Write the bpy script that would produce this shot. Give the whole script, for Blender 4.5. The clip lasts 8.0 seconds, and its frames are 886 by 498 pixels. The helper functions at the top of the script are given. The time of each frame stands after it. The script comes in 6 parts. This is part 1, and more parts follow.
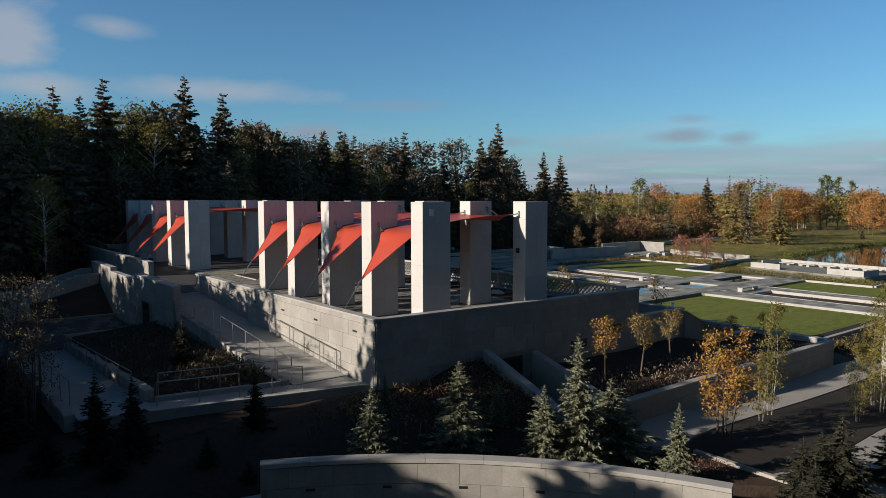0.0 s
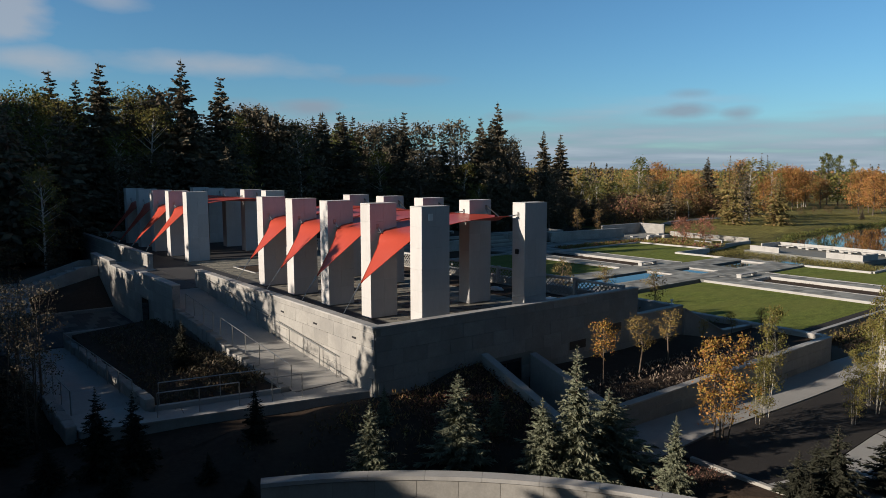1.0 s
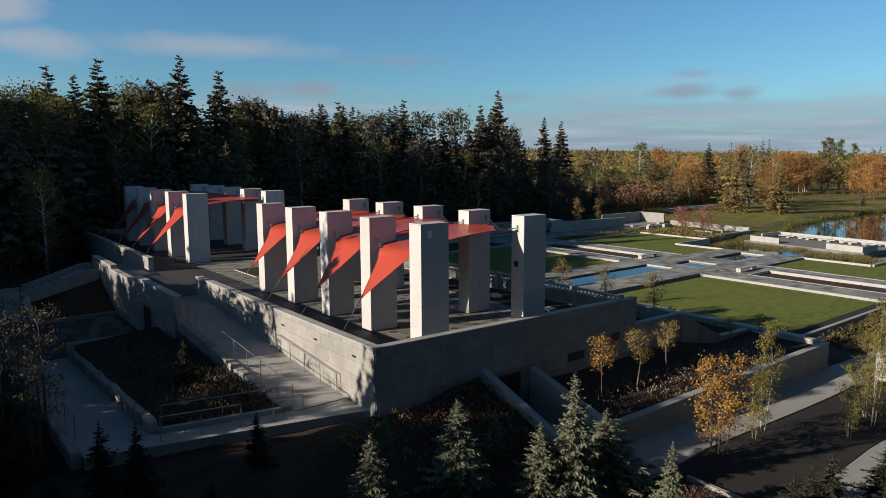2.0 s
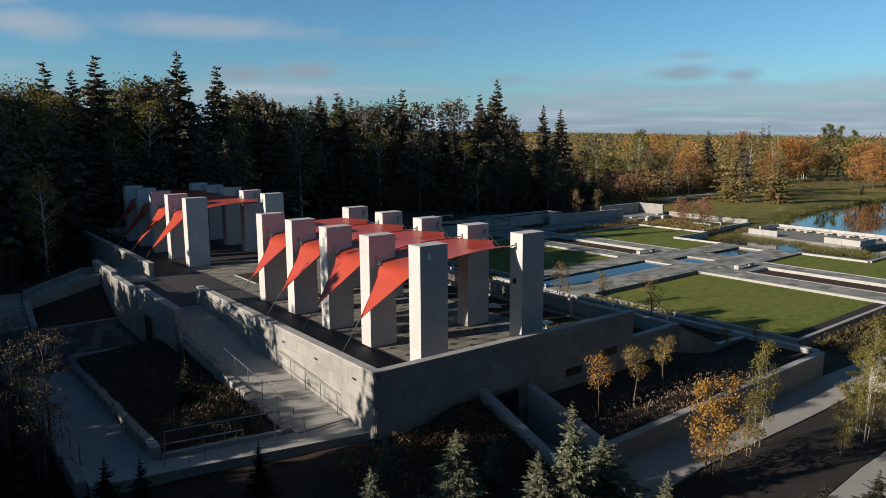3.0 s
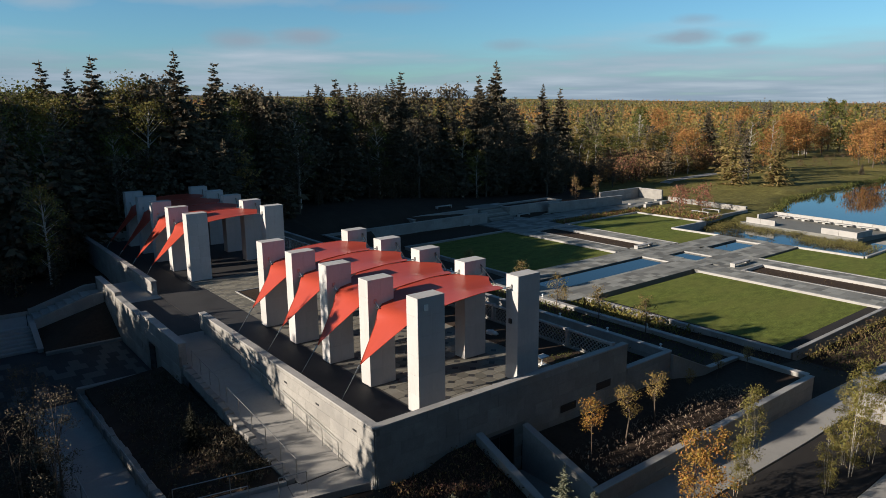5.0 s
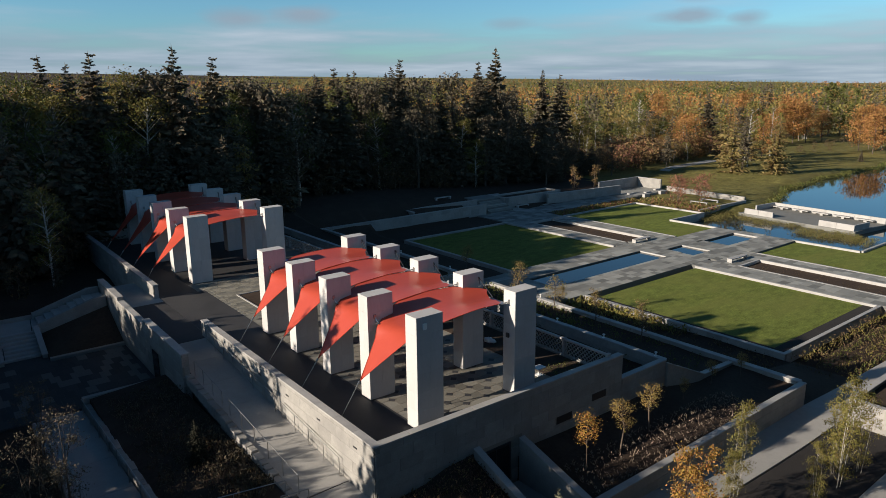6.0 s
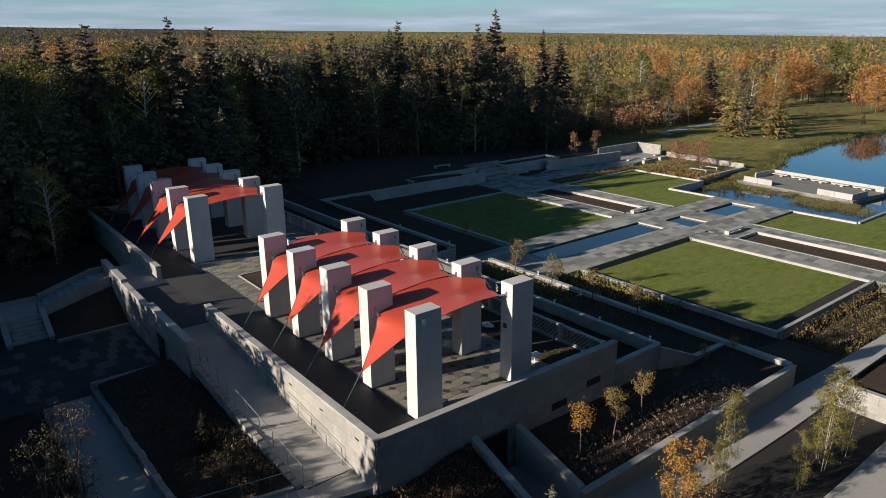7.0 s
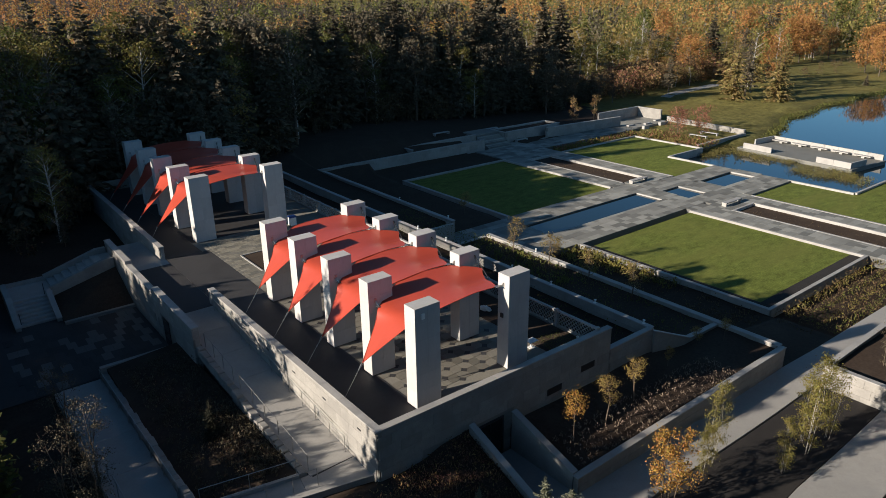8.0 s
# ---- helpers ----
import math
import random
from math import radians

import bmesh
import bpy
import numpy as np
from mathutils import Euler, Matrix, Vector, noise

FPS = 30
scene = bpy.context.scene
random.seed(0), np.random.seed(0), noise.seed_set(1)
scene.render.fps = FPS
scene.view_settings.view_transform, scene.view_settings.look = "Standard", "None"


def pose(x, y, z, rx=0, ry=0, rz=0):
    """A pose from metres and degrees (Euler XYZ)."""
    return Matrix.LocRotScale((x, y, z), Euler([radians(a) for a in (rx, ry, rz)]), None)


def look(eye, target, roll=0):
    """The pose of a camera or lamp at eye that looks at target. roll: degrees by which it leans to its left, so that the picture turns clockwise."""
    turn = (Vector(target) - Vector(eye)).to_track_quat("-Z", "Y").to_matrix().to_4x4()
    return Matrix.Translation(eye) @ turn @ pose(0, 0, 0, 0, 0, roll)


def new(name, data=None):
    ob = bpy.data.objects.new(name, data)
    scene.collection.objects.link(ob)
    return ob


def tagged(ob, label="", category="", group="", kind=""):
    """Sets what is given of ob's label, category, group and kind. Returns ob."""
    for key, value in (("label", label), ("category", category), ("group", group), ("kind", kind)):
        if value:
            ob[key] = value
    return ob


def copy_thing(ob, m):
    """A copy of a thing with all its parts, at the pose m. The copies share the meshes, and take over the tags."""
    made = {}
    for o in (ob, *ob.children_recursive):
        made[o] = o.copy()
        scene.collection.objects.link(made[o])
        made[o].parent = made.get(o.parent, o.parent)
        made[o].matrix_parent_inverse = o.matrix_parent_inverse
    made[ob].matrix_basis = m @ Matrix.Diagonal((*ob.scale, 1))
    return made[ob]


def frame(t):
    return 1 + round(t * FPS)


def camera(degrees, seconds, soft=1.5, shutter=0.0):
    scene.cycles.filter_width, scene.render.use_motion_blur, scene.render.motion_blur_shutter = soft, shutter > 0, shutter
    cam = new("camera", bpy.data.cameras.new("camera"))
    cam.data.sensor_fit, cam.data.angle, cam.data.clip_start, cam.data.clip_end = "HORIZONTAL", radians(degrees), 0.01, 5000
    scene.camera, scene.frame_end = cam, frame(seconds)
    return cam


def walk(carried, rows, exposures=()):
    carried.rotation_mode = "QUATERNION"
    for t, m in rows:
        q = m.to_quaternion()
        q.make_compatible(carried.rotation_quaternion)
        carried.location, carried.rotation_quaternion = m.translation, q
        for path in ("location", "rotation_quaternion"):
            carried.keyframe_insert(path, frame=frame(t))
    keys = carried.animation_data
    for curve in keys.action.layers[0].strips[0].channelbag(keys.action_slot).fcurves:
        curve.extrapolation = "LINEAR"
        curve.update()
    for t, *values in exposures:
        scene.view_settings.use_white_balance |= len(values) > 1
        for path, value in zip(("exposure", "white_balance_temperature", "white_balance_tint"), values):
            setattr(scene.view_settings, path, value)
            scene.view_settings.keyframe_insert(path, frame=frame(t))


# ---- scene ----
cam = camera(65.9, 8.0, soft=0.55)
PATH = [
    (0, (-0.076, 0.116, 6.08), (1.153, 1.687, 5.932), -0.1),
    (0.5, (-0.05, 0.164, 6.684), (1.177, 1.731, 6.491), -0.1),
    (1, (0.039, 0.233, 7.344), (1.265, 1.798, 7.125), -0.1),
    (1.5, (0.105, 0.226, 8.096), (1.327, 1.789, 7.851), -0.2),
    (3, (0.145, 0.242, 10.631), (1.363, 1.796, 10.31), -0.3),
    (3.5, (0.188, 0.219, 11.583), (1.403, 1.769, 11.237), -0.3),
    (4, (0.239, 0.179, 12.509), (1.451, 1.726, 12.139), -0.4),
    (4.5, (0.301, 0.189, 13.493), (1.51, 1.733, 13.097), -0.5),
    (6, (0.32, 0.051, 16.322), (1.519, 1.581, 15.854), -0.6),
    (6.5, (0.333, -0.006, 17.315), (1.523, 1.512, 16.786), -0.6),
    (7, (0.341, -0.05, 18.295), (1.519, 1.454, 17.706), -0.7),
    (7.5, (0.341, -0.14, 19.407), (1.506, 1.348, 18.754), -0.7),
    (8, (0.37, -0.166, 20.357), (1.522, 1.306, 19.647), -0.8),
]
walk(cam, [(t, look(eye, target, roll)) for t, eye, target, roll in PATH], exposures=[(0, 0.46), (4, 0.57), (6, 0.67), (8, 0.79)])

# ---- light ----
SUN_AZ, SUN_EL = radians(-15.0), radians(18.0)      # the way the light travels over the ground, and its height
world = bpy.data.worlds.new("sky")
scene.world = world
world.use_nodes = True
wn, wl = world.node_tree.nodes, world.node_tree.links
wn.clear()
w_out, w_bg, sky = wn.new("ShaderNodeOutputWorld"), wn.new("ShaderNodeBackground"), wn.new("ShaderNodeTexSky")
sky.sky_type, sky.sun_disc = "NISHITA", False
sky.sun_elevation = SUN_EL
sky.sun_rotation = radians(-90) - SUN_AZ
sky.air_density, sky.dust_density, sky.ozone_density = 1.0, 0.5, 3.5
w_bg.inputs["Strength"].default_value = 0.080
w_geo = wn.new("ShaderNodeTexCoord")
w_sep = wn.new("ShaderNodeSeparateXYZ")
wl.new(w_geo.outputs["Generated"], w_sep.inputs[0])


def wmath(op, a, b=None, c=None, clamp=False):
    n = wn.new("ShaderNodeMath")
    n.operation, n.use_clamp = op, clamp
    for k, v in enumerate((a, b, c)):
        if v is None:
            continue
        if isinstance(v, (int, float)):
            n.inputs[k].default_value = v
        else:
            wl.new(v, n.inputs[k])
    return n.outputs[0]


# clouds on a high flat layer: direction divided by its height
w_h = wmath("ADD", wmath("MAXIMUM", w_sep.outputs["Z"], 0.0), 0.055)
w_comb = wn.new("ShaderNodeCombineXYZ")
wl.new(wmath("DIVIDE", w_sep.outputs["X"], w_h), w_comb.inputs[0])
wl.new(wmath("DIVIDE", w_sep.outputs["Y"], w_h), w_comb.inputs[1])
w_n1, w_n2 = wn.new("ShaderNodeTexNoise"), wn.new("ShaderNodeTexNoise")
for n, sc, de in ((w_n1, 0.42, 7.0), (w_n2, 0.16, 4.0)):
    n.inputs["Scale"].default_value, n.inputs["Detail"].default_value = sc, de
    n.inputs["Roughness"].default_value = 0.52
    wl.new(w_comb.outputs[0], n.inputs["Vector"])
w_low = wn.new("ShaderNodeMapRange")
w_low.inputs["From Min"].default_value, w_low.inputs["From Max"].default_value = 0.03, 0.14
w_low.inputs["To Min"].default_value, w_low.inputs["To Max"].default_value = 0.30, -0.16
wl.new(w_sep.outputs["Z"], w_low.inputs["Value"])
w_sum = wmath("ADD", wmath("ADD", wmath("MULTIPLY", w_n1.outputs[0], 0.6), wmath("MULTIPLY", w_n2.outputs[0], 0.45)), w_low.outputs[0])
w_mask = wn.new("ShaderNodeMapRange")
w_mask.interpolation_type = "SMOOTHSTEP"
w_mask.inputs["From Min"].default_value, w_mask.inputs["From Max"].default_value = 0.54, 0.84
w_mask.inputs["To Max"].default_value = 0.92
wl.new(w_sum, w_mask.inputs["Value"])
w_mix = wn.new("ShaderNodeMix")
w_mix.data_type = "RGBA"
w_wisp = wn.new("ShaderNodeTexNoise")
w_wisp.inputs["Scale"].default_value, w_wisp.inputs["Detail"].default_value = 16.0, 6.0
w_map = wn.new("ShaderNodeMapping")
w_map.inputs["Scale"].default_value = (1, 1, 2.6)
wl.new(w_geo.outputs["Generated"], w_map.inputs["Vector"])
wl.new(w_map.outputs[0], w_wisp.inputs["Vector"])
w_all, w_grey = 0.0, 0.0
# single clouds: direction, half width, half height, density
for dx, dy, dz, su, sv, dens in ((0.100, 0.975, 0.195, 0.060, 0.045, 1.0), (0.215, 0.953, 0.217, 0.050, 0.014, 0.55), (0.336, 0.931, 0.146, 0.17, 0.018, 0.6), (0.143, 0.981, 0.140, 0.08, 0.020, 0.7),
                                 (0.377, 0.922, 0.089, 0.05, 0.014, 0.7), (0.457, 0.885, 0.093, 0.055, 0.014, 0.75), (0.685, 0.724, 0.081, 0.04, 0.010, 0.5), (0.841, 0.535, 0.083, 0.050, 0.012, 0.8),
                                 (0.872, 0.483, 0.080, 0.030, 0.010, 0.7), (0.841, 0.531, 0.107, 0.035, 0.007, 0.4), (0.550, 0.825, 0.132, 0.09, 0.010, 0.35)):
    ll = math.hypot(dx, dy)
    u = wmath("ADD", wmath("MULTIPLY", w_sep.outputs["X"], -dy / ll / su), wmath("MULTIPLY", w_sep.outputs["Y"], dx / ll / su))
    v = wmath("MULTIPLY", wmath("SUBTRACT", w_sep.outputs["Z"], dz), 1 / sv)
    front = wmath("GREATER_THAN", wmath("ADD", wmath("MULTIPLY", w_sep.outputs["X"], dx), wmath("MULTIPLY", w_sep.outputs["Y"], dy)), 0.0)
    g = wmath("EXPONENT", wmath("MULTIPLY", wmath("ADD", wmath("MULTIPLY", u, u), wmath("MULTIPLY", v, v)), -1.0))
    m = wmath("MULTIPLY", wmath("SUBTRACT", wmath("ADD", g, wmath("MULTIPLY", w_wisp.outputs[0], 0.9)), 0.75, clamp=True), 2.0 * dens, clamp=True)
    m = wmath("MULTIPLY", wmath("MULTIPLY", m, front), wmath("GREATER_THAN", g, 0.02))
    if dx > 0.35:      # low scraps of cloud seen from their shaded side
        w_grey = wmath("MAXIMUM", w_grey, m)
    else:
        w_all = wmath("MAXIMUM", w_all, m)
wl.new(w_mask.outputs[0], w_mix.inputs["Factor"])
w_tint = wn.new("ShaderNodeMix")
w_tint.data_type, w_tint.blend_type = "RGBA", "MULTIPLY"
w_tint.inputs["Factor"].default_value = 1.0
w_tint.inputs["B"].default_value = (0.645, 0.945, 1.07, 1)
w_up = wn.new("ShaderNodeMapRange")      # sky above the view is dimmed to lower the light in the shade
w_up.interpolation_type = "SMOOTHSTEP"
w_up.inputs["From Min"].default_value, w_up.inputs["From Max"].default_value = 0.22, 0.75
w_up.inputs["To Min"].default_value, w_up.inputs["To Max"].default_value = 1.0, 0.28
wl.new(w_sep.outputs["Z"], w_up.inputs["Value"])
w_deep = wn.new("ShaderNodeVectorMath")
w_deep.operation = "SCALE"
wl.new(sky.outputs[0], w_deep.inputs[0])
wl.new(w_up.outputs[0], w_deep.inputs["Scale"])
wl.new(w_deep.outputs[0], w_tint.inputs["A"])
wl.new(w_tint.outputs["Result"], w_mix.inputs["A"])
w_cl = wn.new("ShaderNodeMix")
w_cl.data_type = "RGBA"
w_cl.inputs["A"].default_value, w_cl.inputs["B"].default_value = (2.25, 2.95, 3.85, 1), (3.8, 4.45, 5.2, 1)
w_cr = wn.new("ShaderNodeMapRange")
w_cr.inputs["From Min"].default_value, w_cr.inputs["From Max"].default_value = 0.42, 0.72
wl.new(w_n1.outputs[0], w_cr.inputs["Value"])
wl.new(w_cr.outputs[0], w_cl.inputs["Factor"])
wl.new(w_cl.outputs["Result"], w_mix.inputs["B"])
w_one = wn.new("ShaderNodeMix")
w_one.data_type = "RGBA"
wl.new(wmath("MULTIPLY", w_all, 0.62), w_one.inputs["Factor"])
wl.new(w_mix.outputs["Result"], w_one.inputs["A"])
w_one.inputs["B"].default_value = (4.0, 4.1, 4.4, 1)
w_two = wn.new("ShaderNodeMix")
w_two.data_type = "RGBA"
wl.new(wmath("MULTIPLY", w_grey, 0.75), w_two.inputs["Factor"])
wl.new(w_one.outputs["Result"], w_two.inputs["A"])
w_two.inputs["B"].default_value = (2.4, 2.85, 3.5, 1)
wl.new(w_two.outputs["Result"], w_bg.inputs["Color"])
wl.new(w_bg.outputs[0], w_out.inputs[0])

sun = new("sun", bpy.data.lights.new("sun", "SUN"))
sun.data.energy, sun.data.angle, sun.data.color = 5.0, radians(0.53), (1.0, 0.88, 0.74)
sun.matrix_world = look((-60, 20, 40), Vector((-60, 20, 40)) + Vector((math.cos(SUN_AZ) * math.cos(SUN_EL), math.sin(SUN_AZ) * math.cos(SUN_EL), -math.sin(SUN_EL))))

# ---- materials ----


def material(name, base, rough=0.7, metal=0.0, vary=0.0, grain=0.0, grain_scale=8.0, stain=0.0, stain_scale=0.6, stain_colour=None,
             bump=0.0, bump_scale=30.0, island=False, hue=0.0, through_light=0.0, gloss=0.5, stretch=(1, 1, 1), mottle=0.0, mottle_scale=1.0):
    """A surface: base colour, tone that differs from piece to piece (vary), fine grain, large stains and relief."""
    m = bpy.data.materials.new(name)
    m.use_nodes = True
    nt = m.node_tree
    N, L = nt.nodes, nt.links
    bsdf = N["Principled BSDF"]
    bsdf.inputs["Roughness"].default_value, bsdf.inputs["Metallic"].default_value = rough, metal
    bsdf.inputs["Specular IOR Level"].default_value = gloss
    pos = N.new("ShaderNodeNewGeometry")
    mp = N.new("ShaderNodeMapping")
    mp.inputs["Scale"].default_value = stretch
    L.new(pos.outputs["Position"], mp.inputs["Vector"])
    col = N.new("ShaderNodeRGB")
    col.outputs[0].default_value = (*base, 1)
    out = col.outputs[0]

    def scaled(out, fac_socket, lo, hi):
        r = N.new("ShaderNodeMapRange")
        r.inputs["To Min"].default_value, r.inputs["To Max"].default_value = lo, hi
        L.new(fac_socket, r.inputs["Value"])
        v = N.new("ShaderNodeVectorMath")
        v.operation = "SCALE"
        L.new(out, v.inputs[0])
        L.new(r.outputs[0], v.inputs["Scale"])
        return v.outputs[0]

    if vary or hue:
        if island:
            rnd = pos.outputs["Random Per Island"]
        else:
            rnd = N.new("ShaderNodeObjectInfo").outputs["Random"]
        if hue:
            h = N.new("ShaderNodeHueSaturation")
            r = N.new("ShaderNodeMapRange")
            r.inputs["To Min"].default_value, r.inputs["To Max"].default_value = 0.5 - hue, 0.5 + hue
            w = N.new("ShaderNodeTexWhiteNoise")
            w.noise_dimensions = "1D"
            L.new(rnd, w.inputs["W"])
            L.new(w.outputs["Value"], r.inputs["Value"])
            L.new(r.outputs[0], h.inputs["Hue"])
            L.new(out, h.inputs["Color"])
            out = h.outputs[0]
        if vary:
            out = scaled(out, rnd, 1 - vary, 1 + vary)
    if grain:
        n = N.new("ShaderNodeTexNoise")
        n.inputs["Scale"].default_value, n.inputs["Detail"].default_value = grain_scale, 6
        L.new(mp.outputs[0], n.inputs["Vector"])
        out = scaled(out, n.outputs[0], 1 - grain * 2, 1 + grain * 2)
    if mottle:
        n = N.new("ShaderNodeTexNoise")
        n.inputs["Scale"].default_value, n.inputs["Detail"].default_value = mottle_scale, 8
        n.inputs["Roughness"].default_value = 0.65
        L.new(mp.outputs[0], n.inputs["Vector"])
        out = scaled(out, n.outputs[0], 1 - mottle * 2, 1 + mottle * 2)
    if stain:
        n = N.new("ShaderNodeTexNoise")
        n.inputs["Scale"].default_value, n.inputs["Detail"].default_value = stain_scale, 5
        L.new(mp.outputs[0], n.inputs["Vector"])
        r = N.new("ShaderNodeMapRange")
        r.interpolation_type = "SMOOTHSTEP"
        r.inputs["From Min"].default_value, r.inputs["From Max"].default_value = 0.46, 0.66
        r.inputs["To Max"].default_value = stain
        L.new(n.outputs[0], r.inputs["Value"])
        mx = N.new("ShaderNodeMix")
        mx.data_type = "RGBA"
        L.new(r.outputs[0], mx.inputs["Factor"])
        L.new(out, mx.inputs["A"])
        mx.inputs["B"].default_value = (*(stain_colour or [c * 0.5 for c in base]), 1)
        out = mx.outputs["Result"]
    L.new(out, bsdf.inputs["Base Color"])
    if bump:
        n = N.new("ShaderNodeTexNoise")
        n.inputs["Scale"].default_value, n.inputs["Detail"].default_value = bump_scale, 5
        L.new(mp.outputs[0], n.inputs["Vector"])
        b = N.new("ShaderNodeBump")
        b.inputs["Strength"].default_value, b.inputs["Distance"].default_value = bump, 0.02
        L.new(n.outputs[0], b.inputs["Height"])
        L.new(b.outputs[0], bsdf.inputs["Normal"])
    if through_light:
        tr = N.new("ShaderNodeBsdfTranslucent")
        L.new(out, tr.inputs["Color"])
        mix = N.new("ShaderNodeMixShader")
        mix.inputs[0].default_value = through_light
        L.new(bsdf.outputs[0], mix.inputs[1])
        L.new(tr.outputs[0], mix.inputs[2])
        L.new(mix.outputs[0], N["Material Output"].inputs["Surface"])
    return m


LIMESTONE = material("limestone", (0.305, 0.292, 0.27), 0.85, gloss=0.25, vary=0.11, grain=0.08, grain_scale=14, mottle=0.12, mottle_scale=2.5, stain=0.5, stain_scale=0.5, stain_colour=(0.215, 0.207, 0.198), bump=0.25, bump_scale=40)
PILLAR = material("pale_stone", (0.485, 0.47, 0.455), 0.8, gloss=0.3, mottle=0.06, mottle_scale=2, vary=0.05, grain=0.04, grain_scale=10, stain=0.3, stain_scale=0.4, stain_colour=(0.39, 0.375, 0.36), bump=0.15, bump_scale=30, stretch=(1, 1, 0.35))
COPING = material("coping_stone", (0.365, 0.355, 0.34), 0.65, vary=0.06, grain=0.06, grain_scale=12, stain=0.3, stain_scale=0.8, bump=0.15)
CONCRETE = material("concrete", (0.36, 0.35, 0.332), 0.85, gloss=0.25, mottle=0.08, mottle_scale=1.5, vary=0.05, grain=0.05, grain_scale=9, stain=0.35, stain_scale=0.35, stain_colour=(0.31, 0.305, 0.295), bump=0.15, bump_scale=50)
JOINT = material("wall_core", (0.22, 0.21, 0.19), 0.9, grain=0.05)
PAVER = material("grey_paver", (0.235, 0.235, 0.215), 0.75, gloss=0.3, vary=0.42, grain=0.07, grain_scale=6, stain=0.25, stain_scale=0.4, bump=0.12, bump_scale=25)
# dark stone, set darker still to hold terrace shade in its tone
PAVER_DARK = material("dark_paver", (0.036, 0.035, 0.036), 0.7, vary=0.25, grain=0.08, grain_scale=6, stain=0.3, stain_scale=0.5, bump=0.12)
PAVER_TAN = material("tan_paver", (0.165, 0.155, 0.13), 0.75, gloss=0.3, vary=0.3, grain=0.08, grain_scale=7, bump=0.2)
GROUT = material("paving_bed", (0.13, 0.13, 0.125), 0.9, grain=0.1)
PALE_GROUT = material("pale_joint_sand", (0.22, 0.21, 0.18), 0.9, gloss=0.15, grain=0.08)
FABRIC = material("red_fabric", (0.475, 0.070, 0.040), 0.38, grain=0.03, grain_scale=3, stain=0.12, stain_scale=0.5, bump=0.04, bump_scale=120, through_light=0.12, gloss=0.45)
STEEL = material("steel", (0.35, 0.35, 0.34), 0.35, metal=0.9, grain=0.06, grain_scale=20)
DARK_STEEL = material("dark_steel", (0.06, 0.06, 0.065), 0.45, metal=0.7, grain=0.06, grain_scale=20)
SOIL = material("soil", (0.060, 0.044, 0.034), 0.95, gloss=0.08, grain=0.2, grain_scale=5, stain=0.5, stain_scale=0.5, stain_colour=(0.080, 0.060, 0.046), bump=0.9, bump_scale=9)
GRASS = material("lawn_grass", (0.128, 0.155, 0.034), 0.95, gloss=0.1, grain=0.32, grain_scale=5, stain=0.5, stain_scale=0.16, stain_colour=(0.165, 0.17, 0.045), bump=0.7, bump_scale=25, mottle=0.42, mottle_scale=1.1, stretch=(0.7, 1.6, 1))
MEADOW = material("ground_cover", (0.15, 0.135, 0.045), 0.95, gloss=0.1, grain=0.3, grain_scale=1.4, stain=0.6, stain_scale=0.05, stain_colour=(0.24, 0.19, 0.06), mottle=0.4, mottle_scale=0.35, bump=0.8, bump_scale=3)
GRAVEL = material("dark_gravel", (0.040, 0.037, 0.036), 0.95, gloss=0.1, grain=0.25, grain_scale=18, stain=0.4, stain_scale=0.5, stain_colour=(0.06, 0.055, 0.05), bump=0.8, bump_scale=45)
BARK = material("bark", (0.10, 0.075, 0.055), 0.9, grain=0.2, grain_scale=9, bump=0.8, bump_scale=15, stretch=(1, 1, 0.3))
BIRCH = material("birch_bark", (0.44, 0.41, 0.36), 0.8, grain=0.1, stain=0.8, stain_scale=5, stain_colour=(0.06, 0.05, 0.04), bump=0.3, stretch=(1, 1, 3))
NEEDLE = material("spruce_needles", (0.108, 0.090, 0.060), 0.8, vary=0.35, hue=0.02, island=True, through_light=0.1, gloss=0.2, mottle=0.34, mottle_scale=0.14)
# spruce needles darkened to stand for shade on the young trees
NEEDLE_SHADED = material("shaded_spruce_needles", (0.034, 0.035, 0.024), 0.8, vary=0.35, hue=0.02, island=True, through_light=0.1, gloss=0.2)
NEEDLE_PALE = material("blue_spruce_needles", (0.175, 0.185, 0.125), 0.8, vary=0.35, hue=0.02, island=True, through_light=0.12, gloss=0.2)
LEAF_GREEN = material("green_leaves", (0.115, 0.122, 0.032), 0.75, vary=0.26, hue=0.03, island=True, through_light=0.3, gloss=0.25, mottle=0.42, mottle_scale=0.14)
LEAF_OLIVE = material("olive_leaves", (0.185, 0.16, 0.046), 0.75, vary=0.26, hue=0.03, island=True, through_light=0.3, gloss=0.25, mottle=0.42, mottle_scale=0.14)
LEAF_YELLOW = material("yellow_leaves", (0.30, 0.215, 0.075), 0.7, vary=0.26, hue=0.02, island=True, through_light=0.35, gloss=0.25, mottle=0.42, mottle_scale=0.14)
LEAF_ORANGE = material("orange_leaves", (0.36, 0.182, 0.062), 0.7, vary=0.26, hue=0.02, island=True, through_light=0.35, gloss=0.25, mottle=0.42, mottle_scale=0.14)
LEAF_RED = material("russet_leaves", (0.26, 0.12, 0.075), 0.75, vary=0.45, hue=0.02, island=True, through_light=0.3, gloss=0.25)
LEAF_DRY = material("dry_leaves", (0.12, 0.085, 0.045), 0.85, vary=0.5, hue=0.03, island=True, through_light=0.25, gloss=0.2)
LEAF_AMBER = material("amber_leaves", (0.36, 0.205, 0.055), 0.7, vary=0.45, hue=0.03, island=True, through_light=0.35, gloss=0.25)
